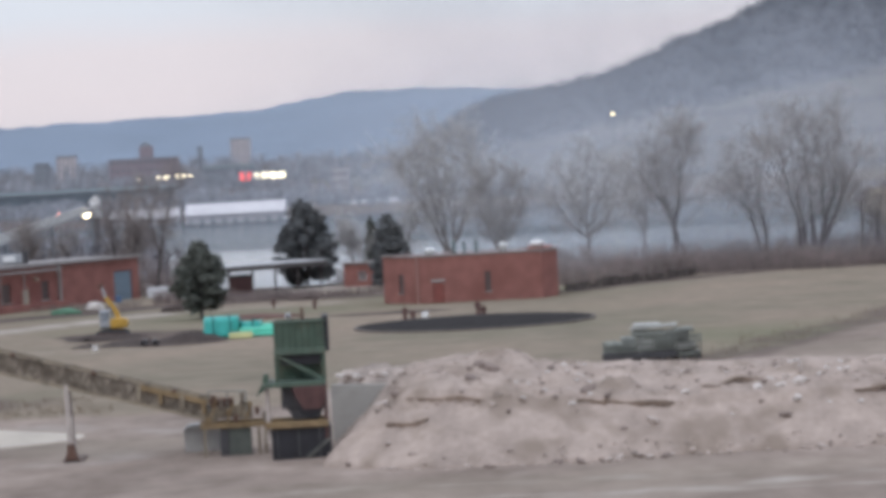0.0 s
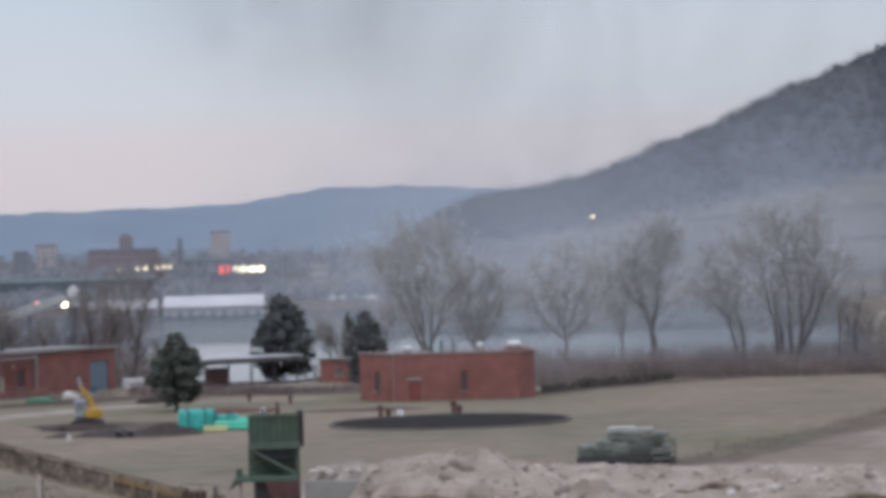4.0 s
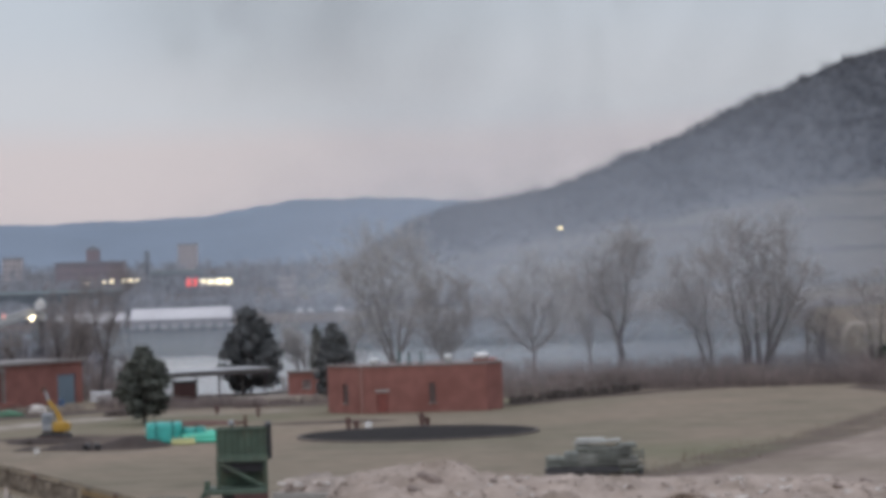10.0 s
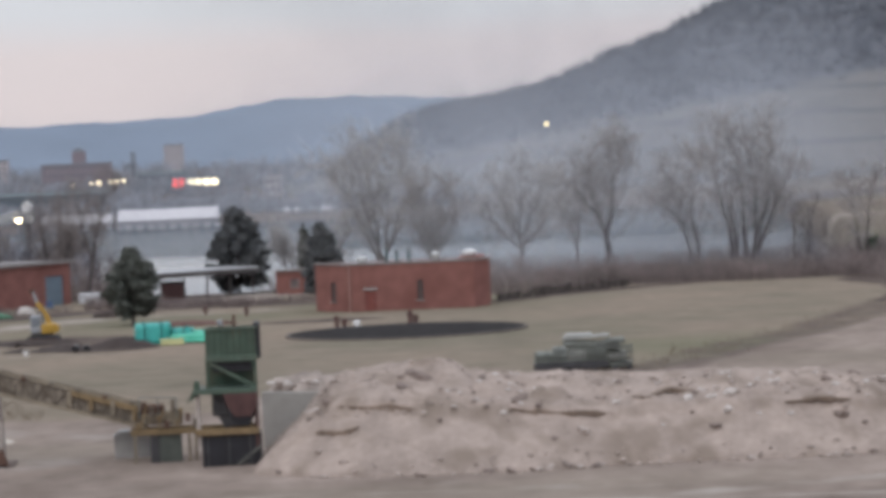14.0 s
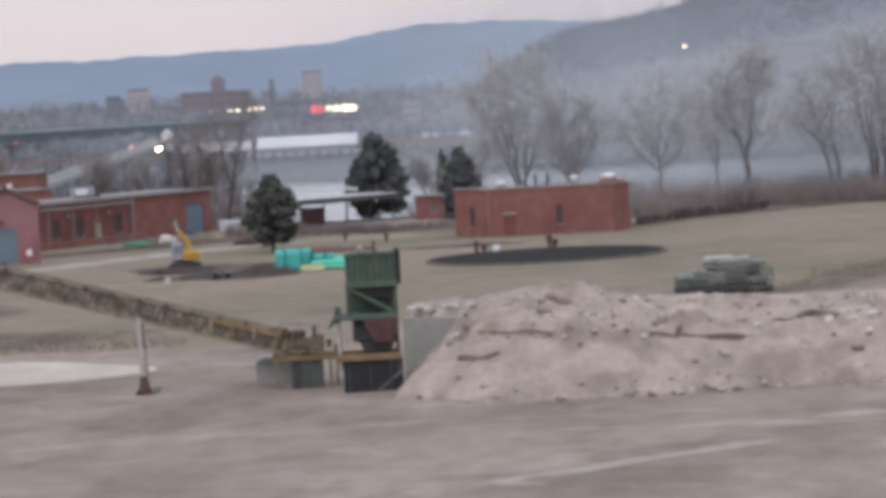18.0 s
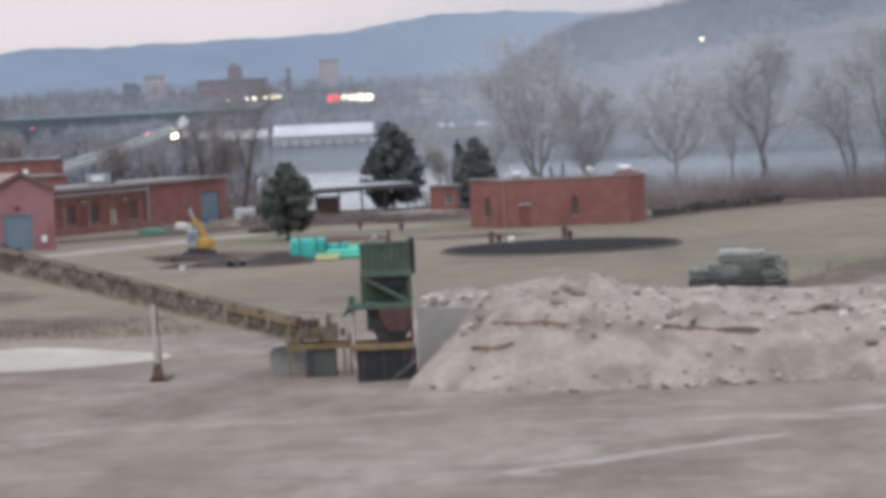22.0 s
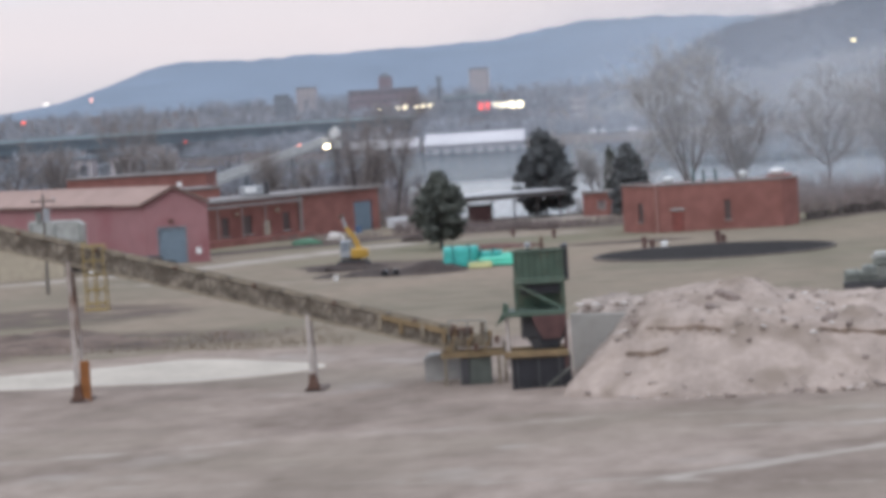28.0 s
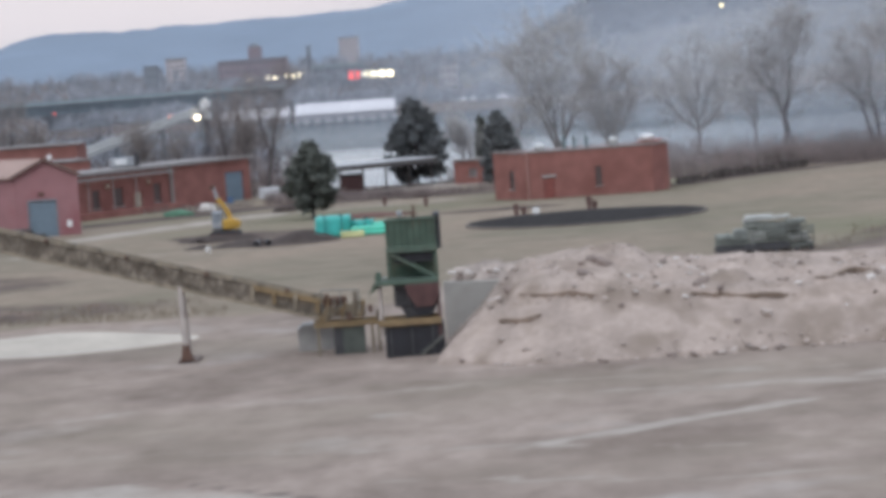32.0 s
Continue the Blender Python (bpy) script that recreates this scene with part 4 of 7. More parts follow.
def conveyor():
    """Inclined truss belt conveyor on legs."""
    a, b = Vector((-46.0, 171.2, 11.45)), Vector((-13.0, 169.2, 2.35))
    d = (b - a).normalized()
    e = thing("belt_conveyor", "long inclined belt conveyor of dusty ochre lattice steel", "conveyor", (0, 0, 0))
    up = Vector((0, 0, 1))
    w, h = 0.55, 0.58
    L = (b - a).length
    for s in (-1, 1):
        for z, t in ((h, 0.16), (-h, 0.18)):
            o = Vector((0, s * w, z))
            part("chord", bar(a + o, b + o, 0.1, t), TRUSS, e)
        n = int(L / 0.62)
        dg = bmesh.new()
        for k in range(n):
            p, q = a + d * (L * k / n), a + d * (L * (k + 1) / n)
            z0, z1 = (-h, h) if k % 2 else (h, -h)
            bar(p + Vector((0, s * w, z0)), q + Vector((0, s * w, z1)), 0.05, 0.06, dg)
            bar(p + Vector((0, s * w, -h)), p + Vector((0, s * w, h)), 0.05, 0.05, dg)
        part("lattice", dg, TRUSSDARK, e)
        side = bmesh.new()
        bar(a + Vector((0, s * (w - 0.12), -0.05)), b + Vector((0, s * (w - 0.12), -0.05)), 0.03, 0.9, side)
        part("skirt_plate", side, mat("dusty_grey_plate", (0.27, 0.232, 0.192), 0.85, vary=0.5, scale=1.6, fine=5, stain=(0.12, 0.098, 0.08), stain_scale=1.2), e)
    part("belt", bar(a + up * 0.42, b + up * 0.42, 0.85, 0.05), BELT, e, "dark rubber belt")
    part("belt", bar(a - up * 0.3, b - up * 0.3, 0.85, 0.04), BELT, e)
    n = int(L / 1.45)
    idler = rod((0, -0.5, 0), (0, 0.5, 0), 0.08)
    first = part("idler", idler, BLACK, e)
    for k in range(n):
        o = first if k == 0 else first.copy()
        if k:
            scene.collection.objects.link(o)
        o.matrix_local = Matrix.Translation(a + d * (L * (k + 0.5) / n) + up * 0.55)
    for k in range(n):
        p = a + d * (L * (k + 0.5) / n)
        part("idler_bracket", box(p + Vector((0, -w - 0.06, 0.56)), (0.26, 0.14, 0.18), bevel=0.03), TRUSSDARK if k % 3 else RUST, e)
    # legs: a pair of posts, spread at the foot
    for x, foot in ((-34.0, -0.05), (-20.95, -0.05)):
        t = (x - a.x) / (b.x - a.x)
        top = a + (b - a) * t - up * 0.45
        for s in (-1, 1):
            part("leg", bar((x - 0.06, top.y + s * 0.5, top.z), (x + 0.08, top.y + s * 0.9, foot), 0.2, 0.26), LEGPALE, e)
        nb = 3 if top.z > 5 else 2
        for k in range(nb):
            f0, f1 = k / nb, (k + 1) / nb
            part("leg_brace", bar((x, top.y - 0.5 - 0.5 * f0, top.z * (1 - f0)), (x, top.y + 0.5 + 0.5 * f1, top.z * (1 - f1)), 0.08, 0.08), RUST, e)
        part("foot", prism([(-0.42, 0), (0.46, 0), (0.26, 0.5), (0.14, 1.0), (-0.14, 1.0), (-0.22, 0.5)], 0.5), RUST, e, "rusted foot plate").location = (x + 0.1, top.y - 1.2, -0.05)
        part("footing", box((x + 0.2, top.y, 0.02), (1.1, 2.4, 0.3), bevel=0.06), DARKROCK, e)
    part("head_box", box((-33.3, 171.0, 7.6), (1.3, 1.5, 0.9), bevel=0.05), BLACK, e)
    part("post_guard", box((-33.45, 169.7, 1.1), (0.5, 0.35, 2.3), bevel=0.06), mat("rust_orange", (0.26, 0.11, 0.045), 0.85, vary=0.3), e, "rust-orange guard plate")
    # yellow lower section
    lo = a + d * (L - 4.2)
    for s in (-1, 1):
        part("side_rail", bar(lo + Vector((0, s * (w + 0.1), 0.35)), b + Vector((0, s * (w + 0.1), 0.35)), 0.08, 0.28), YELLOW, e, "worn yellow side rail")
        for k in range(4):
            q = lo + d * (1.2 * k)
            part("rail_bracket", box(q + Vector((0, s * (w + 0.16), 0.05)), (0.22, 0.14, 0.75), bevel=0.03), YELLOW if k % 2 else TRUSS, e)
    # yellow access cage
    cage = bmesh.new()
    cx, cy = -32.55, 169.9
    for dx in (-0.55, 0.0, 0.55):
        for dy in (-0.4, 0.4):
            rod((cx + dx, cy + dy, 5.0), (cx + dx, cy + dy, 8.6 - dx * 0.3), 0.045, cage)
    for z in (5.05, 5.35, 6.1, 6.9, 7.7, 8.5):
        for dy in (-0.4, 0.4):
            rod((cx - 0.55, cy + dy, z), (cx + 0.55, cy + dy, z), 0.04, cage)
        for dx in (-0.55, 0.55):
            rod((cx + dx, cy - 0.4, z), (cx + dx, cy + 0.4, z), 0.04, cage)
    box((cx, cy, 5.02), (1.3, 1.0, 0.12), cage)
    part("access_cage", cage, CAGEYELLOW, e, "yellow railed access cage")
    return e


conveyor()


# ---- stockpiles ----
def heap(name, label, x0, x1, y0, y1, zfun, material, step=0.35):
    """A heap that rests on the yard; its rim goes just below the ground."""
    X = np.arange(x0, x1, step)
    Y = np.arange(y0, y1, step)
    ob = sheet(name, X, Y, zfun, material)
    return tagged(ob, label, "stockpile")


TOE = ([-12, -7.3, -4.4, -1.5, 0.5, 3.9, 8, 11.6, 20, 28, 35], [163, 158.6, 156.2, 154.7, 154.2, 154.2, 154.9, 155.6, 155.2, 156.5, 160])
LEDGE = ([-8, -5, -3.6, -2.6, 0, 1.5, 4, 7, 9, 11, 13, 16, 24, 30], [1.2, 1.6, 2.1, 3.0, 3.1, 2.75, 2.65, 2.6, 2.4, 2.2, 2.3, 2.3, 2.2, 1.6])
TOP = ([-10, -7.1, -5.05, -4.3, -3.5, -2.9, -1.6, 0, 2.4, 3.6, 4.4, 5.3, 9, 12.6, 17.5, 21.3, 25, 29, 33, 35], [-1.5, 0.1, 1.75, 2.65, 3.5, 4.05, 4.4, 4.6, 4.85, 4.6, 4.1, 4.1, 3.85, 3.6, 3.4, 3.4, 3.1, 2.3, 0.6, -1.5])


def ledge_line(x):
    """Where the smooth lower face ends under the crusted rim: depth and height."""
    h = np.interp(x, *LEDGE)
    return np.interp(x, *TOE) + h / 0.66 + 0.5 * fbm(x, x * 0 + 3.0, 2.6, 12), h


def main_pile(x, y):
    yl, hl = ledge_line(x)
    top = np.interp(x, *TOP) + 0.16 * fbm(x, x * 0 + 9.0, 1.6, 14)
    face = hl * (y - np.interp(x, *TOE)) / (yl - np.interp(x, *TOE))
    rise = np.clip((y - yl) / (165.5 - yl), 0, 1)
    upper = np.minimum(hl + 0.28, top) + np.maximum(0, top - hl - 0.28) * rise ** 0.75
    crusty = smooth(-0.2, 0.6, y - yl)
    upper = upper + crusty * (0.4 * fbm(x, y, 2.4, 19) + 0.45 * np.maximum(0, fbm(x, y, 1.1, 23)) - 0.5 * smooth(0.25, 0.6, fbm(x, y, 1.7, 29))) * (1 - 0.5 * rise ** 4)
    z = np.where(y < yl, face, upper)
    # fresh fan of stone that has run down over the rim
    fan = 3.3 - 0.6 * np.hypot((x - 3.1) * 1.05, y - 160.0)
    z = np.maximum(z, fan + 0.05 * fbm(x * 2, y * 0.6, 2.0, 31))
    z = np.minimum(z, 0.98 * (x + 7.0) + 0.25 * fbm(x, y, 2, 37))
    z = np.minimum(z, top + 0.2 - 0.6 * np.maximum(0, y - 168.5))
    z = z + 0.07 * fbm(x, y, 3.0, 4) + 0.03 * fbm(x, y, 0.7, 9)
    return np.where(z < 0.05, z - 0.4, z)


heap("stone_stockpile", "long pile of pale crushed stone with crusted ledges", -11.5, 35, 152.5, 181, main_pile, mat("crushed_stone", (0.35, 0.284, 0.248), 0.95, vary=0.28, scale=0.5, fine=3.0, bump=0.7, stain=(0.235, 0.187, 0.155), stain_scale=0.42), 0.2)
heap("fines_mound", "low pale heap of washed stone fines", -62, -19.5, 176, 198, lambda x, y: np.interp(x, [-62, -48, -42, -35, -31, -28, -25, -22.6, -21], [0.26, 0.28, 0.3, 0.5, 0.68, 0.6, 0.27, 0.05, -0.2]) - 0.016 * (y - 184) ** 2 + 0.03 * fbm(x, y, 4, 6), mat("pale_fines", (0.45, 0.40, 0.345), 0.95, vary=0.15, scale=0.3, fine=2, bump=0.5), 0.5)
heap("soil_mound", "low spread of brown soil with dead weeds", -64, -28, 197, 231, lambda x, y: 0.55 * fbm(x, y, 6, 21) + 0.3 * fbm(x, y, 2.2, 22) + 0.25 - 0.8 * ((y - 211) / 16) ** 2 - 0.7 * np.maximum(0, (x + 44) / 14) ** 2, mat("weedy_soil", (0.155, 0.116, 0.098), 0.95, vary=0.4, scale=0.35, fine=2.5, bump=0.8, stain=(0.10, 0.08, 0.07), stain_scale=0.25), 0.4)
heap("soil_mound", "dark mound of dug soil beside the trench", -26.5, -18.5, 266, 275, lambda x, y: 0.5 * fbm(x, y, 2.0, 31) + 0.75 - 0.07 * (y - 270.5) ** 2 - 0.07 * (x + 22.3) ** 2, SOIL, 0.3)
heap("soil_mound", "long low mound of dug soil along the trench", -34, -22, 265.5, 275, lambda x, y: 0.35 * fbm(x, y, 2, 33) + 0.42 - 0.09 * (y - 269) ** 2 - 0.02 * (x + 27.5) ** 2, SOIL, 0.3)
heap("soil_mound", "dark mound of dug soil under the excavator", -37, -25.5, 278, 288, lambda x, y: 0.4 * fbm(x, y, 2.0, 37) + 0.3 - 0.05 * (y - 280.5) ** 2 - 0.03 * (x + 31) ** 2, SOIL, 0.3)
heap("soil_mound", "dark mound of soil behind the wrapped bundles", -24, -12, 277, 285, lambda x, y: 0.5 * fbm(x, y, 3, 39) + 0.55 - 0.07 * (y - 281) ** 2 - 0.03 * (x + 19) ** 2, SOIL, 0.3)


def rock_mesh(seed):
    rnd = random.Random(seed)
    bm = bmesh.new()
    bmesh.ops.create_icosphere(bm, subdivisions=1, radius=0.5)
    for v in bm.verts:
        v.co *= rnd.uniform(0.65, 1.2)
        v.co.z *= 0.7
    me = bpy.data.meshes.new("rock")
    bm.to_mesh(me)
    bm.free()
    return me


PALESTONE = mat("bright_limestone", (0.52, 0.47, 0.44), 0.95, vary=0.2)
ROCKS = [rock_mesh(k) for k in range(5)]
rnd = random.Random(4)


def rock(x, y, z, size, material, label):
    me = ROCKS[rnd.randrange(5)].copy()
    me.materials.append(material)
    o = new("rock", me)
    o.matrix_world = pose(x, y, z, rnd.uniform(-20, 20), rnd.uniform(-20, 20), rnd.uniform(0, 360)) @ Matrix.Diagonal((size * rnd.uniform(0.8, 1.6), size, size, 1))
    return tagged(o, label, "rock", "rocks on the stockpile")


for k in range(24):
    x = rnd.uniform(-5, 27)
    y = rnd.uniform(157, 166)
    z = float(main_pile(np.array(x), np.array(y)))
    if z > 0.1:
        dark = rnd.random() < 0.4
        rock(x, y, z + 0.08, rnd.uniform(0.25, 0.8), DARKROCK if dark else STONE, "dark boulder on the stone pile" if dark else "pale stone block on the pile")
for k in range(26):
    x = rnd.uniform(-6, 26)
    rock(x, float(np.interp(x, *TOE)) + rnd.uniform(-0.6, 0.5), 0.08, rnd.uniform(0.25, 0.6), DARKROCK if k % 3 == 0 else STONE, "loose stone at the foot of the pile")
for k in range(14):
    rock(rnd.uniform(-5.5, 9), rnd.uniform(184, 194), 0.15, rnd.uniform(0.5, 1.1), DARKROCK if k % 2 else STONE, "stone block dumped behind the pile")


pile = bpy.data.objects["stone_stockpile"]
# Crust brown that also carries the shade under the overhanging lip.
CRUSTSHADE = mat("shaded_brown_crust", (0.225, 0.172, 0.138), 0.95, vary=0.35, scale=0.9, fine=5, bump=0.9)


def crust_ledge(x0, x1, lift, thick, level=None):
    """A broken lip of crusted stone that juts out over the lower face, ragged and thin towards both ends."""
    vs, fs, n = [], [], 26
    wob = rnd.uniform(0, 20)
    depth = np.arange(153.0, 166.0, 0.08)
    line = np.linspace(x0, x1, n + 1)
    levels = ledge_line(line)[1] + lift if level is None else level + lift * (line - x0)
    front = np.array([depth[np.argmax(main_pile(np.full(depth.shape, px), depth) > pz - 0.1)] for px, pz in zip(line, levels)])
    front = np.convolve(np.pad(front, 3, mode="edge"), np.ones(7) / 7, "valid")
    for f, px, py, pz in zip(np.linspace(0, 1, n + 1), line, front, levels):
        pz += 0.07 * math.sin(f * 7 + wob)
        k = (max(0, math.sin(math.pi * f)) ** 0.7) * (0.7 + 0.3 * math.sin(f * 15 + wob) * math.sin(f * 6 + wob)) + 0.03
        vs += [(px, py + 0.6, pz + 0.08), (px, py - 0.34 * k, pz + 0.08 * k), (px, py - 0.3 * k, pz - thick * k), (px, py + 0.3, pz - thick * k * 1.3)]
    for a in range(n):
        for b in range(4):
            i, j = a * 4 + b, a * 4 + (b + 1) % 4
            fs.append((i, j, j + 4, i + 4))
    raw("crust_ledge", vs, fs, CRUSTSHADE, pile, "broken brown crust ledge toned with overhang shade")


for x0, x1, lift, thick in ((-2.7, 1.8, 0.1, 0.27), (6.0, 8.0, 0.06, 0.14), (7.2, 11.4, 0.1, 0.28), (12.4, 15.8, 0.75, 0.2), (20.0, 23.5, 0.3, 0.2)):
    crust_ledge(x0, x1, lift, thick)
crust_ledge(-3.7, -1.5, 0.1, 0.3, 1.95)
# small broken stones strewn over the crusted top and along the foot
seg_v, seg_f = [], []
shapes = [(np.array([tuple(v.co) for v in m.vertices]), np.array([tuple(q.vertices) for q in m.polygons])) for m in ROCKS]
stone_rng = np.random.default_rng(77)
count = 0
for k in range(900):
    x = stone_rng.uniform(-6.5, 31)
    y = float(np.interp(x, *TOE)) + (stone_rng.uniform(-0.9, 1.2) if k % 4 == 0 else stone_rng.uniform(4.0, 11.5))
    z = max(0.0, float(main_pile(np.array(x), np.array(y))))
    vs_, fs_ = shapes[k % 5]
    seg_v.append(vs_ * stone_rng.uniform(0.7, 1.3, 3) * (0.1 + 0.3 * stone_rng.random() ** 2.5) + (x, y, z + 0.02))
    seg_f.append(fs_ + count)
    count += len(vs_)
tagged(raw("loose_stones", np.concatenate(seg_v).tolist(), np.concatenate(seg_f).tolist(), mat("mixed_stones", (0.36, 0.3, 0.268), 0.95, vary=0.2, island=0.3)), "small broken stones strewn over the stockpile", "stones", kind="stuff")
# larger white blocks on the far end of the pile
for x, y, size in ((15.3, 160.4, 0.6), (16.4, 159.8, 0.45), (17.4, 160.2, 0.7), (17.1, 158.6, 0.6), (18.6, 160.6, 0.5)):
    rock(x, y, float(main_pile(np.array(x), np.array(y))) + 0.06, size, PALESTONE, "large white block of stone on the pile")
# dark lumps near the crest, put in for the shade of its hollows
for x, y, size in ((1.2, 163.2, 0.75), (1.7, 163.4, 0.95), (2.3, 163.6, 0.6), (0.7, 163.0, 0.5), (-1.6, 162.4, 0.7), (-1.2, 163.6, 0.6), (-0.9, 163.8, 0.45), (3.4, 163.0, 0.4), (7.0, 163.5, 0.4), (10.2, 164.0, 0.45), (-5.6, 157.6, 0.5), (8.2, 157.0, 0.5)):
    rock(x, y, float(main_pile(np.array(x), np.array(y))) - 0.05, size, DARKROCK, "dark lump toned as a shaded hollow of the pile")
for k in range(64):
    x = rnd.uniform(11, 27) if k % 3 else rnd.uniform(3, 8)
    y = rnd.uniform(158, 166)
    z = float(main_pile(np.array(x), np.array(y)))
    if z > 1.2:
        rock(x, y, z + 0.02, rnd.uniform(0.2, 0.5), DARKROCK if k % 4 == 0 else PALESTONE, "dark lump of stone in the pile" if k % 4 == 0 else "bright broken stone on the pile")


heap("rubble_bank", "bank of broken stone rubble behind the ramp wall", -9.5, 4.0, 183, 193, lambda x, y: 2.9 + 0.6 * fbm(x, y, 2.2, 41) + 0.35 * np.maximum(0, fbm(x, y, 0.9, 43)) - 0.16 * np.abs(y - 188) ** 1.7 + 0.05 * x - 0.35 * np.maximum(0, -5.5 - x) ** 1.6 - 0.5 * np.maximum(0, x - 1.5) ** 1.5, mat("rubble", (0.30, 0.25, 0.222), 0.95, vary=0.4, scale=0.7, fine=3, bump=0.7), 0.25)
for k in range(26):
    x = rnd.uniform(-7.5, 1.5)
    rock(x, rnd.uniform(185.6, 187.5), 2.75 + 0.05 * x + rnd.uniform(-0.5, 0.2), rnd.uniform(0.4, 1.0), DARKROCK if k % 3 == 0 else (STONE if k % 3 == 1 else PALESTONE), "broken stone block on the rubble bank")


# concrete ramp walls beside the crusher
def slab(name, label, outline, depth, at, turn=0, material=None):
    o = place(name, prism(outline, depth), material or CONC, None)
    o.matrix_world = pose(*at, 0, 0, turn)
    return tagged(o, label, "retaining wall")


slab("ramp_wall", "grey concrete ramp wall behind the crusher", [(0, -0.2), (6.5, -0.2), (6.5, 1.2), (4.6, 2.9), (0, 3.1)], 0.5, (-6.9, 172.5, 0), 0, mat("warm_grey_concrete", (0.36, 0.345, 0.325), 0.95, vary=0.3, scale=0.5, stain=(0.27, 0.255, 0.235), stain_scale=0.5))
slab("concrete_block", "pale concrete block bay beside the belt", [(0, -0.2), (2.1, -0.2), (2.1, 1.5), (0.3, 1.45), (0, 1.2)], 1.6, (-14.9, 170.4, 0), 4)


# ---- round basin in front of the brick hall ----
def basin():
    e = thing("settling_basin", "round basin with a near-black fill and a concrete rim", "basin", (1.9, 272.9, 0))
    bm = bmesh.new()
    N, R1, R2 = 64, 10.2, 10.5
    rings = [[bm.verts.new((r * math.cos(a), r * math.sin(a), z)) for a in (2 * math.pi * k / N for k in range(N))] for r, z in ((R1, -0.1), (R1, 0.2), (R2, 0.2), (R2, -0.3))]
    for p, q in zip(rings, rings[1:]):
        for k in range(N):
            bm.faces.new((p[k], p[(k + 1) % N], q[(k + 1) % N], q[k]))
    part("rim", bm, mat("weathered_rim", (0.15, 0.13, 0.12), 0.95), e)
    # Near-black uneven disc laid just above the ground inside the rim.
    r_, a_ = np.linspace(0, 1, 14), np.linspace(0, 2 * np.pi, 65)[:-1]
    v = [(10.18 * r * math.cos(a), 10.18 * r * math.sin(a), 0.16 + 0.08 * float(fbm(r * 10 * math.cos(a), r * 10 * math.sin(a), 2, 3))) for r in r_ for a in a_]
    f = [(i * 64 + k, i * 64 + (k + 1) % 64, (i + 1) * 64 + (k + 1) % 64, (i + 1) * 64 + k) for i in range(13) for k in range(64)]
    raw("fill", v, f, BASINFILL, e, "near-black fill")
    for x, y, h in ((-6.2, 11.4, 0.9), (-5.5, 11.8, 0.6), (0.4, 11.2, 1.1), (0.9, 11.5, 0.7)):
        part("valve_post", rod((x, y, 0.0), (x, y, h), 0.2, sides=8), mat("dull_red_pipe", (0.11, 0.06, 0.055), 0.8), e, "dull red valve standpipe")
        part("valve_wheel", rod((x, y - 0.26, h - 0.1), (x, y - 0.2, h - 0.1), 0.3, sides=12), mat("dull_red_pipe", (0.16, 0.055, 0.05), 0.7), e)
    part("marker_box", box((-4.4, 10.8, 0.35), (0.6, 0.5, 0.5), bevel=0.06), WHITE, e, "small white marker box")
    return e


basin()


# ---- excavator ----
def excavator():
    """A small tracked machine facing the trench, its boom raised and its stick upright."""
    e = thing("excavator", "small yellow excavator with raised boom on dark soil", "excavator", (-30.35, 281.6, 0.05), 0)
    for y in (-0.75, 0.75):
        t = part("track", prism([(-1.5, 0.2), (-1.25, 0), (1.1, 0), (1.35, 0.2), (1.35, 0.42), (1.1, 0.62), (-1.25, 0.62), (-1.5, 0.42)], 0.42), BLACK, e)
        t.location = (0, y - 0.21, 0)
        for k in range(5):
            part("roller", rod((-1.1 + k * 0.5, y - 0.23, 0.28), (-1.1 + k * 0.5, y + 0.23, 0.28), 0.16, sides=10), RUST, e)
    part("turntable", rod((0, 0, 0.6), (0, 0, 0.78), 0.5, sides=14), BLACK, e)
    part("body", box((0.42, -0.1, 1.2), (1.25, 1.5, 0.9), bevel=0.12), EXCAV, e, "yellow engine cover")
    part("counterweight", prism([(0.9, 0.78), (1.25, 0.85), (1.35, 1.2), (1.2, 1.55), (0.9, 1.6)], 1.45), EXCAV, e).location.y = -0.8
    part("deck", box((-0.2, 0, 0.8), (1.9, 1.5, 0.12), bevel=0.02), BLACK, e)
    c = part("cab", box((-0.68, -0.3, 1.65), (0.92, 0.9, 1.6), bevel=0.1), CABGREY, e, "pale grey glazed cab")
    part("cab_window", box((-0.68, -0.3, 1.85), (0.8, 0.94, 0.8), bevel=0.03), mat("cab_glass", (0.2, 0.22, 0.25), 0.25), c)
    part("boom", prism([(0.25, 1.5), (0.66, 1.45), (0.45, 2.3), (-0.45, 3.6), (-0.75, 3.45), (0.0, 2.3)], 0.3), EXCAV, e, "yellow boom").location.y = 0.25
    part("stick", prism([(-0.75, 3.4), (-0.45, 3.45), (-0.85, 4.7), (-1.05, 4.65)], 0.24), CABGREY, e, "grey stick").location.y = 0.3
    part("bucket", prism([(-1.1, 4.75), (-0.8, 4.8), (-0.85, 4.45), (-1.1, 4.3), (-1.3, 4.5)], 0.5), RUST, e).location.y = 0.15
    part("hydraulic_ram", rod((0.0, 0.2, 1.5), (-0.2, 0.2, 2.7), 0.06), GREY, e)
    part("hydraulic_ram", rod((-0.1, 0.42, 2.9), (-0.7, 0.42, 3.9), 0.05), GREY, e)
    return e


excavator()


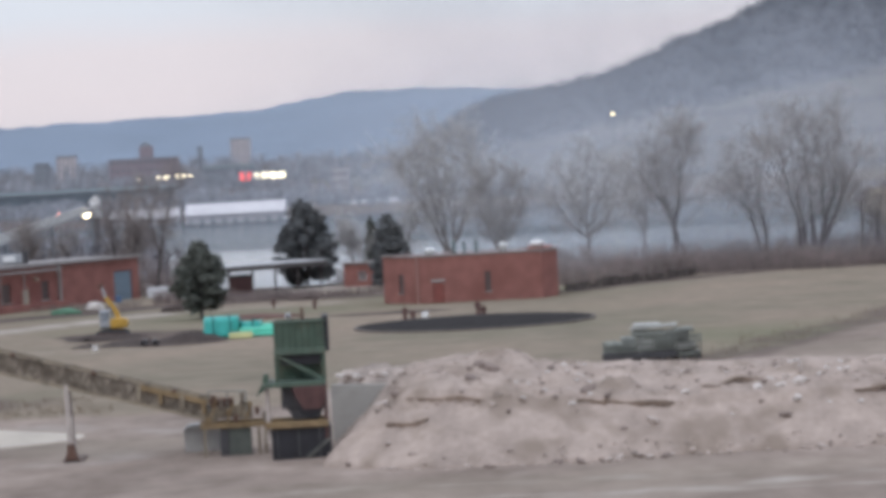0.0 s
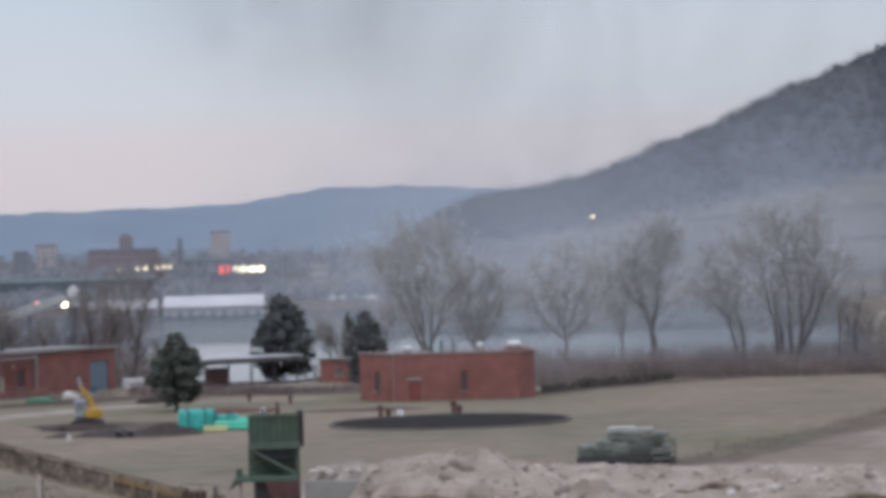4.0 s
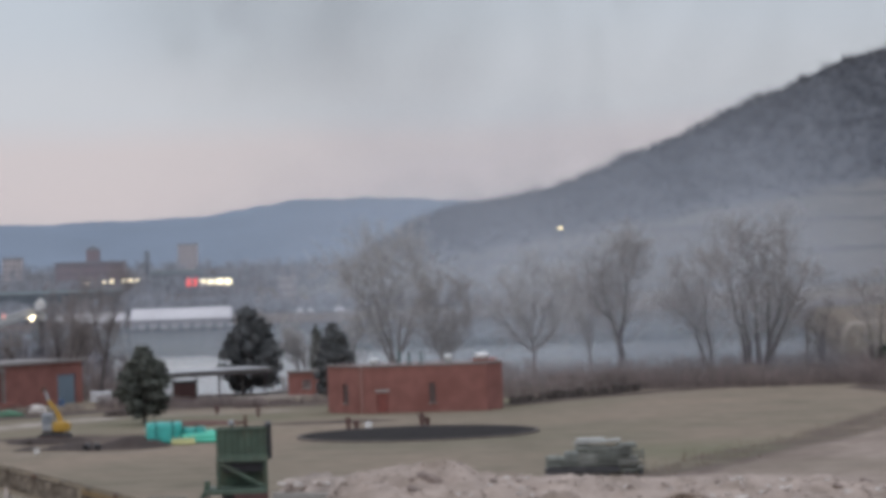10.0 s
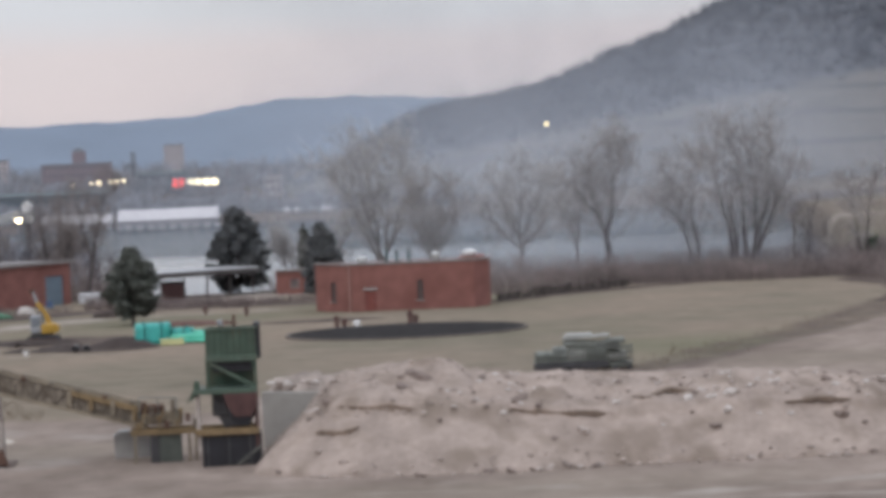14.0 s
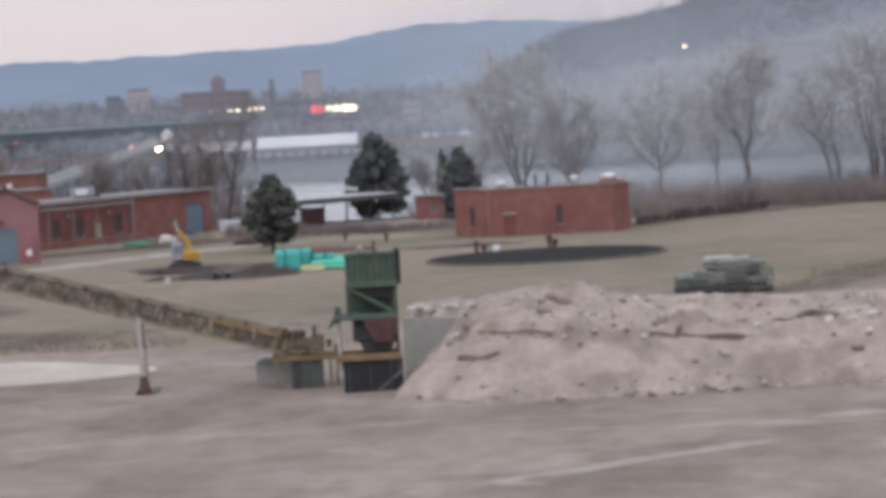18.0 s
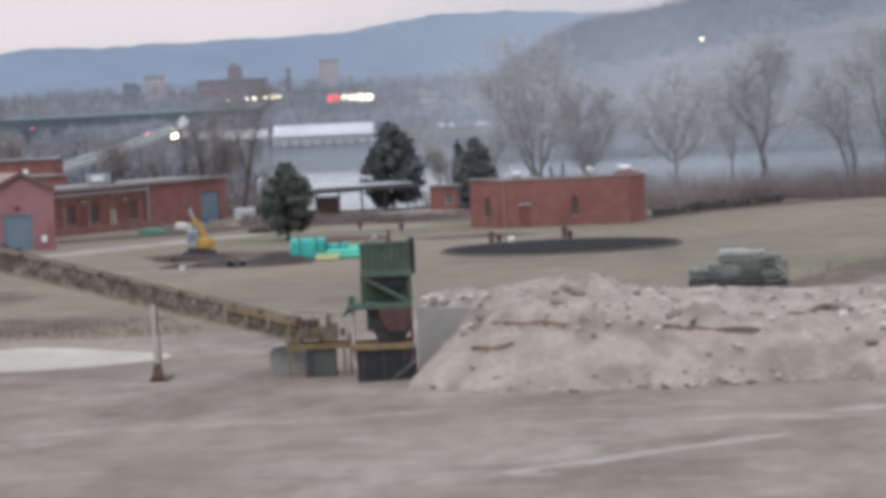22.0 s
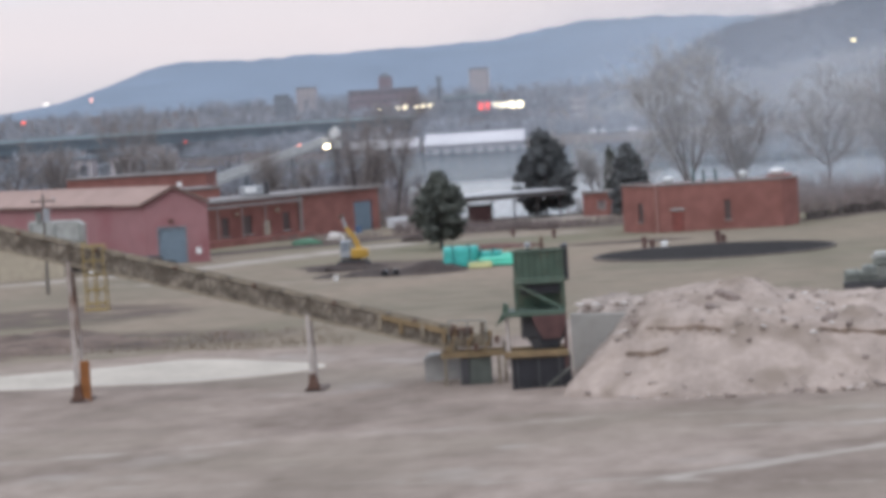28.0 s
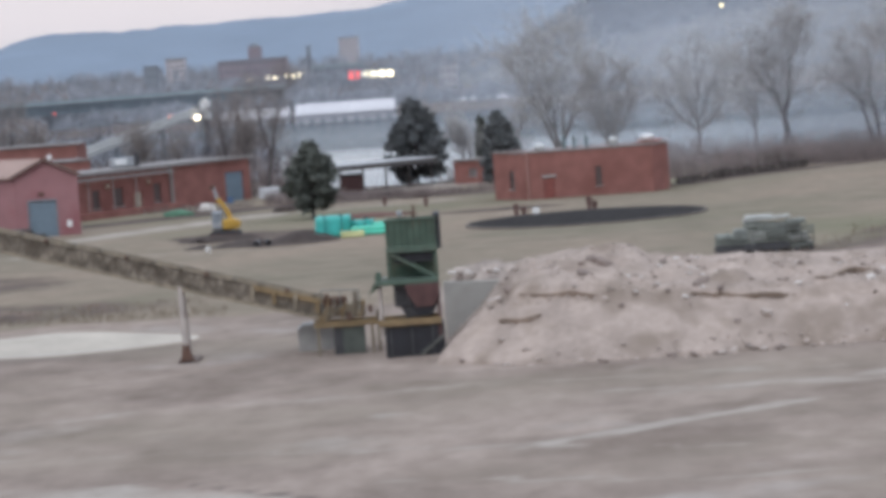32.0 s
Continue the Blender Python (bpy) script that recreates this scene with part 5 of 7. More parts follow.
# ---- wrapped bundles and pipes ----
def bundle(label, at, size, turn, material, lean=0.0):
    e = thing("wrapped_bundle", label, "bundle", at, turn, "bundles in the field")
    L, W, H = size
    bm = bmesh.new()
    box((0, 0, H / 2), (L, W, H), bm)
    bmesh.ops.subdivide_edges(bm, edges=bm.edges, cuts=3, use_grid_fill=True)
    for v in bm.verts:
        v.co += Vector((noise.noise(v.co * 1.3 + Vector(at)), noise.noise(v.co * 1.7 - Vector(at)), 0.6 * noise.noise(v.co * 1.1))) * 0.14
        v.co.x += lean * v.co.z
        v.co.z = max(v.co.z, 0.0)
    part("wrapping", bm, material, e, smooth=True)
    for x in (-L * 0.25, L * 0.25):
        part("strap", box((x + lean * H / 2, 0, H / 2 + 0.06), (0.08, W + 0.2, H + 0.16)), mat("dark_strap", (0.03, 0.1, 0.1)), e)
    return e


def pipes(label, at, n, L, r, turn, material):
    e = thing("pipe_stack", label, "pipes", at, turn, "pipes in the field")
    rows_, k, y0 = [n, n - 1], 0, 0
    for j, c in enumerate(rows_):
        for i in range(c):
            p = part("pipe", rod((-L / 2 + 0.1 * (i % 2), (i - (c - 1) / 2) * 2 * r, r + j * 1.74 * r), (L / 2, (i - (c - 1) / 2) * 2 * r, r + j * 1.74 * r), r, sides=10), material, e)
            # Black end disc stands for the shade inside a hollow pipe.
            part("pipe_mouth", rod((L / 2 + 0.005, (i - (c - 1) / 2) * 2 * r, r + j * 1.74 * r), (L / 2 + 0.02, (i - (c - 1) / 2) * 2 * r, r + j * 1.74 * r), r * 0.8, sides=10), BLACK, p)
    return e


bundle("teal plastic-wrapped bundle on the field", (-20.2, 272.4, 0.02), (2.9, 2.2, 1.75), 8, TEAL, 0.12)
bundle("low teal wrapped bundle", (-17.8, 273.6, 0.02), (2.2, 1.6, 1.2), -6, TEAL)
pipes("stack of aqua plastic pipes", (-16.6, 271.6, 0.03), 4, 3.6, 0.2, -8, AQUA)
pipes("stack of aqua plastic pipes", (-16.4, 274.2, 0.03), 4, 4.0, 0.24, 6, AQUA)
pipes("short pale yellow pipes on the ground", (-18.2, 269.2, 0.03), 3, 2.0, 0.14, 3, LIMEPIPE)
for k, (x, y) in enumerate(((-26.2, 266.6), (-25.25, 266.6))):
    t = bmesh.new()
    bmesh.ops.create_cone(t, cap_ends=False, segments=16, radius1=0.26, radius2=0.26, depth=1.6, matrix=Matrix.Translation((0, 0, 0.26)) @ Matrix.Rotation(radians(90), 4, "X"))
    bmesh.ops.solidify(t, geom=t.faces[:], thickness=0.08)
    # Inner disc, black like the rest, puts in the shade of the opening.
    bmesh.ops.create_circle(t, cap_ends=True, segments=16, radius=0.25, matrix=Matrix.Translation((0, 0.3, 0.26)) @ Matrix.Rotation(radians(90), 4, "X"))
    o = place("culvert_pipe", t, BLACK)
    o.matrix_world = pose(x, y, 0, 0, 0, 8 * k)
    tagged(o, "short culvert pipe by the trench, black for its shaded mouth", "pipe", "culvert pipes")


# ---- old steel rack at the field's edge ----
def rack():
    """A long steel skid, dark below, with barred cages and weathered plates heaped on it."""
    e = thing("scrap_skid", "grey-green steel skid loaded with weathered scrap", "skid", (13.8, 220.2, 0), -3)
    pale = mat("pale_grey_steel", (0.33, 0.33, 0.31), 0.7, vary=0.3)
    dull = mat("grey_green_scrap", (0.19, 0.2, 0.182), 0.8, vary=0.4, stain=(0.09, 0.09, 0.08))
    part("base", box((-0.9, 0, 0.36), (5.2, 2.4, 0.44), bevel=0.05), BLACK, e, "dark skid base")
    part("base", box((2.55, 0.1, 0.3), (1.7, 2.2, 0.3), bevel=0.05), dull, e)
    for x in (-3.2, -2.0, -0.6, 0.8, 2.2, 3.2):
        part("runner", box((x, 0, 0.1), (0.26, 2.5, 0.3)), BLACK, e)
    for k in range(9):
        x = -3.4 + k * 0.85
        part("stake", box((x, -1.15, 0.95 + 0.1 * (k % 3)), (0.08, 0.08, 0.95 + 0.2 * (k % 3))), GREY if k % 2 else dull, e)
    for z, x0, x1 in ((0.72, -3.4, 3.3), (1.12, -3.4, 3.4), (1.52, -1.2, 3.4), (1.85, -1.0, 3.0)):
        for y in (-1.1, 1.1):
            part("rail", bar((x0, y, z), (x1, y, z + rnd.uniform(-0.06, 0.06)), 0.08, 0.1), dull, e)
    for x, z, L, h, m in ((-2.7, 0.98, 1.3, 0.7, dull), (-1.6, 1.2, 1.1, 0.9, GREY), (-0.4, 1.1, 1.2, 0.8, pale), (0.9, 1.05, 1.4, 0.7, dull), (2.3, 0.85, 1.5, 0.6, pale), (0.2, 1.75, 1.6, 0.5, dull), (1.8, 1.6, 1.6, 0.6, GREY), (2.2, 1.98, 1.4, 0.3, dull), (-0.9, 1.85, 1.0, 0.4, dull)):
        part("scrap_crate", box((x, 0.05 + rnd.uniform(-0.15, 0.15), z), (L, 1.7, h), bevel=0.1, turn=Matrix.Rotation(radians(rnd.uniform(-6, 6)), 4, "Y")), m, e)
    part("plate", box((0.2, 0, 2.28), (3.3, 1.6, 0.16), bevel=0.03, turn=Matrix.Rotation(radians(-3), 4, "Y")), pale, e, "pale steel plate on top")
    part("plate", box((-0.3, 0.2, 2.45), (1.9, 1.2, 0.12), bevel=0.03), mat("bright_zinc", (0.45, 0.45, 0.44), 0.6), e, "bright zinc sheet")
    return e


rack()

# ---- trees ----


def tubes(segments, sides):
    """Meshes of tapered tubes: segments of (a, b, ra, rb)."""
    seg = np.array([(*a, *b, ra, rb) for a, b, ra, rb in segments], float)
    a, b, ra, rb = seg[:, :3], seg[:, 3:6], seg[:, 6], seg[:, 7]
    d = b - a
    d /= np.linalg.norm(d, axis=1, keepdims=True) + 1e-9
    ref = np.where(np.abs(d[:, 2:3]) > 0.9, [[1.0, 0, 0]], [[0, 0, 1.0]])
    u = np.cross(d, ref)
    u /= np.linalg.norm(u, axis=1, keepdims=True) + 1e-9
    v = np.cross(d, u)
    ang = np.arange(sides) * 2 * np.pi / sides
    ring = u[:, None, :] * np.cos(ang)[None, :, None] + v[:, None, :] * np.sin(ang)[None, :, None]
    lo, hi = a[:, None, :] + ring * ra[:, None, None], b[:, None, :] + ring * rb[:, None, None]
    verts = np.concatenate([lo, hi], 1).reshape(-1, 3)
    k = np.arange(sides)
    f = np.stack([k, (k + 1) % sides, (k + 1) % sides + sides, k + sides], 1)
    faces = (np.arange(len(seg))[:, None, None] * 2 * sides + f[None]).reshape(-1, 4)
    return verts.tolist(), faces.tolist()


def grow(rng, start, way, length, radius, depth, out, droop, fork=(2, 4)):
    """Branches that fork and thin out; out[depth] collects the pieces."""
    p, d = np.array(start, float), np.array(way, float)
    pieces = 3 if depth > 1 else 2
    r = radius
    for k in range(pieces):
        d = d + rng.normal(0, 0.13, 3) + np.array([0, 0, 0.06 - droop])
        d /= np.linalg.norm(d)
        q = p + d * length / pieces
        r2 = r * 0.82
        out.setdefault(depth, []).append((tuple(p), tuple(q), r, r2))
        if depth > 0:
            for _ in range(rng.integers(*fork) if k else 1):
                side = rng.normal(0, 1, 3)
                side -= d * side.dot(d)
                side /= np.linalg.norm(side) + 1e-9
                w = d * rng.uniform(0.55, 0.9) + side * rng.uniform(0.5, 0.85)
                grow(rng, p + (q - p) * rng.uniform(0.3, 1), w / np.linalg.norm(w), length * rng.uniform(0.5, 0.74), r * 0.5, depth - 1, out, droop, fork)
        p, r = q, r2


def bare_tree(label, x, y, height, seed, stems=((0, 0),), girth=0.3, wide=1.0, z=0.0, group="bare trees on the river bank", twig=0.013, bark=None, fine=None):
    e = thing("bare_tree", label, "tree", (x, y, z), 0, group)
    rng = np.random.default_rng(seed)
    out = {}
    for dx, lean in stems:
        grow(rng, (dx, rng.uniform(-0.5, 0.5), -0.3), (lean, rng.uniform(-0.1, 0.1), 1), height * 0.62, girth, 4, out, 0.0)
    pts = np.array([s[1] for k in out for s in out[k]])
    top = np.quantile(pts[:, 2], 0.995)
    sc = height / top
    fx = np.quantile(np.abs(pts[:, 0] - np.median(pts[:, 0])), 0.97) * sc
    sx = sc * min(2.2, max(0.6, wide * height * 0.26 / max(fx, 0.1)))

    def fit(list_, rmin):
        return [((a[0] * sx, a[1] * sc, a[2] * sc), (b[0] * sx, b[1] * sc, b[2] * sc), max(ra, rmin), max(rb, rmin)) for a, b, ra, rb in list_]

    raw("trunk", *tubes(fit(out[4], 0.1) + fit(out[3], 0.065), 6), bark or BARK, e, smooth=True)
    ends = []
    for a, b, ra, rb in out[0] + out[1]:
        for _ in range(1):
            w = (np.array(b) - np.array(a)) * rng.uniform(0.5, 1.3) + rng.normal(0, 0.14, 3) * height / 12
            q = np.array(a) + (np.array(b) - np.array(a)) * rng.uniform(0.2, 1)
            ends.append((tuple(q), tuple(q + w), twig * 0.75, twig * 0.5))
    raw("crown", *tubes(fit(out[2], 0.03) + fit(out[1], twig) + fit(out[0], twig) + fit(ends[::3], 0.009), 3), fine or TWIG, e, "fine bare twigs")
    return e


ONE, TWO = ((0, 0.0),), ((-0.3, -0.16), (0.35, 0.12))


def shaped_tree(label, x, y, limbs, girth, seed, bark=None, fine=None, twig=0.013, spread=0.27, z=0.0):
    """A bare tree on given main limbs (pairs of sideways reach and height), with forking branches and fine twigs grown along them."""
    e = thing("bare_tree", label, "tree", (x, y, z), 0, "bare trees on the river bank")
    rng = np.random.default_rng(seed)
    main, out = [], {}
    full = max(p[1] for limb in limbs for p in limb)
    for limb in limbs:
        sway = rng.uniform(-0.16, 0.16)
        pts = [np.array((a, sway * max(0, h - 1), h - (0.4 if h == 0 else 0))) for a, h in limb]
        fine_pts = []
        for a, b in zip(pts, pts[1:]):
            for k in range(3):
                fine_pts.append(a + (b - a) * k / 3 + (rng.normal(0, 0.07, 3) if fine_pts else 0))
        fine_pts.append(pts[-1])
        for a, b in zip(fine_pts, fine_pts[1:]):
            ra, rb = (girth * max(0.03, 1 - q[2] / full) ** 1.5 + 0.015 for q in (a, b))
            main.append((tuple(a), tuple(b), ra, rb))
        n = len(fine_pts)
        for k in range(1, n):
            a, b = fine_pts[k - 1], fine_pts[k]
            if b[2] < full * 0.22:
                continue
            for _ in range(3 if k < n - 1 else 6):
                side = rng.normal(0, 1, 3) * (1.0, 0.8, 0.3)
                d = (b - a) / (np.linalg.norm(b - a) + 1e-9)
                w = d * rng.uniform(0.4, 1.0) + side / np.linalg.norm(side) * rng.uniform(0.5, 1.0) + np.array([0, 0, 0.3])
                grow(rng, a + (b - a) * rng.uniform(0, 1), w / np.linalg.norm(w), full * spread * (1.15 - 0.45 * a[2] / full) * rng.uniform(0.55, 1.15), 0.045, 2, out, 0.0)
    raw("trunk", *tubes(main, 7), bark or BARK, e, smooth=True)
    ends = []
    for a, b, ra, rb in out[0]:
        a, b = np.array(a), np.array(b)
        for _ in range(3):
            q = a + (b - a) * rng.uniform(0.2, 1)
            ends.append((tuple(q), tuple(q + (b - a) * rng.uniform(0.4, 1.1) + rng.normal(0, 0.2, 3)), twig * 0.5, twig * 0.35))
    thin = [(a, b, max(ra, r), max(rb, r)) for d, r in ((2, 0.024), (1, twig * 0.9), (0, twig * 0.7)) for a, b, ra, rb in out[d]]
    raw("crown", *tubes(thin + ends, 3), fine or TWIG, e, "fine bare twigs")
    return e


# Twig grey raised to carry the haze over the bank trees.
HAZEGREYTWIG = mat("hazed_grey_twigs", (0.37, 0.345, 0.335), 0.95, vary=0.25, island=0.3)
shaped_tree("tall many-stemmed bare tree with a fine haze-paled crown", 0.2, 386, [[(-0.3, 0), (-0.6, 6), (-1.2, 11), (-1.4, 15.6)], [(0, 0), (0.6, 7), (1.4, 12), (1.6, 16)], [(-0.5, 2), (-2.5, 7), (-4.3, 10.5), (-5.6, 12)], [(0.4, 3), (2.3, 8), (3.6, 12.5)], [(0, 2), (-2, 9), (-2.8, 14)]], 0.26, 101, HAZEBARK, HAZETWIG)
shaped_tree("round-crowned bare tree behind the brick hall", 6.1, 381, [[(0, 0), (-0.4, 4), (-0.8, 8), (-1, 10.8)], [(0, 0), (0.8, 4.5), (1.6, 8), (2.2, 10.8)], [(0, 2), (2, 5), (3.4, 8)], [(0, 1.5), (-1.4, 5), (-2.2, 8.5)]], 0.24, 102, HAZEBARK, HAZEGREYTWIG)
shaped_tree("pale fan-crowned bare tree half lost in smoke", 17.1, 386, [[(0, 0), (0, 4.5), (0.2, 8), (0.1, 12.8)], [(0, 3.8), (-1.5, 7), (-2.8, 10.8)], [(0, 4), (1.6, 7.5), (2.7, 10.8)], [(0, 3), (-2.2, 5), (-3.8, 7.4)], [(0, 3), (2, 4.6), (3.3, 6.6)]], 0.25, 103, HAZEBARK, HAZETWIG, 0.013)
shaped_tree("thin curved bare tree by the river", 23.7, 378, [[(0, 0), (-0.2, 3.5), (-1.2, 6), (-2.6, 9), (-3.4, 11)], [(-0.2, 3.5), (0.3, 7), (0.2, 10)]], 0.2, 104, HAZEBARK, HAZETWIG)
shaped_tree("dark forked bare tree by the river", 26.9, 373, [[(0, 0), (0, 2.5), (-0.3, 5), (-1.5, 8.6), (-2.6, 12.4)], [(-0.2, 4.2), (0.6, 8), (0.7, 11), (0.3, 14.8)], [(0.7, 10.6), (1.4, 12.4), (2.3, 14)], [(-1.0, 7.0), (-2.4, 8.2), (-3.6, 10.2)]], 0.5, 105, BARK, HAZEGREYTWIG)
shaped_tree("leaning twin-stemmed bare tree", 36.6, 365, [[(-0.3, 0), (-0.9, 3.3), (-1.9, 7.8), (-3.0, 11.4)], [(0.35, 0), (0.1, 3.6), (-0.5, 7), (0.1, 10.5), (0.7, 13)], [(-1.3, 5.4), (-3.0, 7.4), (-4.4, 8.4)]], 0.31, 106, BARK, HAZEGREYTWIG)
shaped_tree("broad many-stemmed bare tree with a rounded crown", 41.4, 355, [[(0, 0), (-0.4, 8.3), (-1.0, 12.7), (-1.5, 15.5)], [(0.2, 0), (1.2, 5), (2.4, 8.5), (2.8, 12.7), (3.0, 15)], [(0.5, 0), (1.0, 5.7), (1.2, 10), (0.6, 14.8)], [(-1.5, 0), (-2.2, 5.5), (-3.2, 10), (-3.8, 12.6)], [(1.0, 2.5), (3.0, 7), (4.6, 10.4)], [(-1.5, 0), (-1.3, 4.2), (-2.2, 8.4)]], 0.4, 107, BARK, HAZEGREYTWIG)
shaped_tree("bare twin tree at the end of the field", 53.4, 350, [[(0, 0), (-0.3, 5), (-1.1, 10)], [(0.4, 0), (0.9, 6), (1.2, 9.6)]], 0.24, 108, BARK, HAZEGREYTWIG, spread=0.24)
shaped_tree("leaning dark bare tree beside the brick range", -34.4, 366, [[(0, 0), (0.9, 4), (1.6, 8), (2.6, 12.4)], [(0.9, 4), (-0.1, 8), (-0.6, 11)]], 0.36, 109, BARK, TWIG)
BANK = [
    ("thin bare tree half lost in smoke", -5.0, 390, 9.5, 3, ONE, 0.17, 1.0),
    ("bare tree beside the leaning trees", 49.5, 362, 9.5, 10, ONE, 0.14, 1.0),
    ("bushy bare tree behind the brick range", -37.4, 370, 11.2, 12, TWO, 0.2, 0.8),
    ("bushy tall bare tree behind the brick range", -39.2, 378, 12.5, 22, TWO, 0.22, 0.9),
    ("pale bushy bare tree by the shelter", -10.6, 376, 8.2, 14, TWO, 0.12, 0.9),
    ("pale bushy bare tree by the shelter", -13.2, 379, 7.0, 15, ONE, 0.12, 0.9),
    ("broad bare tree behind the brick block", -75.6, 421, 15.2, 16, ((-0.3, -0.2), (0.3, 0.15)), 0.34, 1.15),
    ("low bare tree behind the sheds", -69.0, 418, 9.2, 17, TWO, 0.2, 1.3),
    ("bare tree behind the sheds", -86.0, 428, 11.0, 18, TWO, 0.24, 1.2),
    ("bare tree behind the sheds", -93.0, 432, 12.0, 19, ONE, 0.24, 1.2),
    ("bare tree beyond the sheds", -54.0, 405, 9.0, 20, TWO, 0.18, 1.1),
    ("bare tree beyond the sheds", -47.5, 398, 8.4, 21, ONE, 0.18, 1.0),
]
for args in BANK:
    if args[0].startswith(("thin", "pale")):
        bare_tree(*args, z=min(0.0, float(land(np.array(args[1]), np.array(args[2])))), bark=HAZEBARK, fine=HAZETWIG)
    else:
        bare_tree(*args, z=min(0.0, float(land(np.array(args[1]), np.array(args[2])))))


def pine(label, x, y, height, radius, seed, needle, clear=0.12, count=2600, ragged=0.5):
    """A pine: trunk, whorled limbs and a ragged crown of needle tufts."""
    e = thing("pine_tree", label, "tree", (x, y, 0), 0, "evergreens round the field")
    rng = np.random.default_rng(seed)
    limbs, tips = [], []
    for k in range(90):
        f = clear + (1 - clear) * k / 92
        h = height * f
        g = (f - clear) / (1 - clear)
        reach = radius * max(0.08, (1 - abs(g - 0.3) ** 1.7 / 0.62) if g > 0.3 else 0.75 + 0.83 * g) * rng.uniform(1 - ragged, 1.1)
        a = rng.uniform(0, 2 * math.pi)
        tip = np.array([reach * math.cos(a), reach * math.sin(a), h + reach * rng.uniform(-0.1, 0.3)])
        limbs.append(((0, 0, h), tuple(tip), 0.05, 0.015))
        tips.append((np.array([0, 0, h]), tip))
    raw("trunk", *tubes([((0, 0, -0.3), (0.05, 0, height * 0.5), 0.22, 0.14), ((0.05, 0, height * 0.5), (0, 0, height * 0.97), 0.14, 0.03)] + limbs, 6), BARK, e, smooth=True)
    verts, faces = [], []
    for _ in range(count):
        a, b = tips[min(len(tips) - 1, int(len(tips) * rng.beta(1.1, 1.3)))]
        t = rng.uniform(0.3, 1.02)
        c = a + (b - a) * t + rng.normal(0, 0.16, 3)
        s = rng.uniform(0.22, 0.5)
        for _k in range(3):
            d1, d2 = rng.normal(0, 1, 3), rng.normal(0, 1, 3)
            d1, d2 = d1 / np.linalg.norm(d1) * s, d2 / np.linalg.norm(d2) * s * 0.45
            i = len(verts)
            verts += [tuple(c - d1 * 0.5), tuple(c + d2), tuple(c + d1), tuple(c - d2)]
            faces.append((i, i + 1, i + 2, i + 3))
    raw("crown", verts, faces, needle, e, "dense dark needle tufts")
    return e


pine("stout grey-green pine in the field", -24.2, 304, 7.3, 2.6, 31, NEEDLE2, 0.13, 5200, 0.34)
pine("tall dense dark pine by the shelter", -16.5, 362, 9.7, 3.5, 32, NEEDLE, 0.06, 11000, 0.2)
pine("dark pine behind the brick shed", -6.6, 346, 8.0, 2.3, 33, NEEDLE, 0.08, 5200, 0.22)
pine("small dark pine by the river", -9.6, 392, 6.6, 1.0, 35, NEEDLE2, 0.1, 700)

pine("low spreading evergreen at the corner of the field", 56.4, 361, 3.0, 1.9, 36, mat("dull_green_needles", (0.07, 0.095, 0.06), 0.9, vary=0.3, island=0.4), 0.03, 1500, 0.4)


def brush(label, spots, seed, material, name="brush", kind="stuff"):
    """Bare undergrowth: many thin upright stems and side twigs; spots are (x, y, spread x, spread y, height, count)."""
    rng = np.random.default_rng(seed)
    seg = []
    for x, y, sx, sy, h, n in spots:
        for _ in range(n):
            px, py = x + rng.uniform(-sx, sx), y + rng.uniform(-sy, sy)
            hh = h * rng.uniform(0.35, 1.1)
            lean = rng.normal(0, 0.22, 2) * hh
            base, tip = (px, py, float(land(np.array(px), np.array(py))) - 0.1), (px + lean[0], py + lean[1], hh)
            seg.append((base, tip, 0.03, 0.015))
            for _k in range(3):
                t = rng.uniform(0.3, 0.95)
                q = np.array(base) + (np.array(tip) - np.array(base)) * t
                w = rng.normal(0, 0.28, 3) * hh
                seg.append((tuple(q), (q[0] + w[0], q[1] + w[1], max(0.02, q[2] + abs(w[2]))), 0.018, 0.01))
    v, f = tubes(seg, 3)
    ob = raw(name, v, f, material)
    return tagged(ob, label, "undergrowth", kind=kind)


brush("russet bare undergrowth along the river bank", [(35, 368, 34, 10, 2.4, 2600), (20, 358, 12, 6, 1.5, 500), (50, 345, 14, 8, 2.0, 1100), (60, 340, 9, 16, 2.6, 1300), (15, 333, 4, 3.0, 1.7, 380), (22, 344, 5, 3.5, 1.9, 600), (32, 347, 9, 5, 2.0, 1300), (44, 341, 7, 4, 1.6, 700), (66, 362, 10, 10, 3.2, 900), (-46, 372, 14, 8, 2.2, 700), (-4, 372, 8, 8, 1.6, 250), (-60, 402, 30, 12, 3.4, 1200)], 41, BRUSH)
brush("dead weeds along the edge of the yard", [(-44, 207, 20, 6, 0.22, 900), (-28, 201, 6, 3, 0.2, 260), (24, 236, 3, 5, 0.25, 60)] + [(17 + k * 3, 220 + k * 6.6, 2.6, 3.6, 0.2, 26) for k in range(11)], 42, WEED, "weeds")
brush("low dark shrubs around the shelter and shed", [(-22, 338, 5, 2, 0.9, 420), (-28, 338, 4, 2, 1.3, 320), (-17, 335, 6, 3, 0.75, 480), (-15.5, 330, 1.6, 0.8, 1.0, 160), (-8, 336, 3, 2, 0.8, 120), (-40, 336, 7, 2, 0.7, 200)], 43, BRUSH, "shrubs")


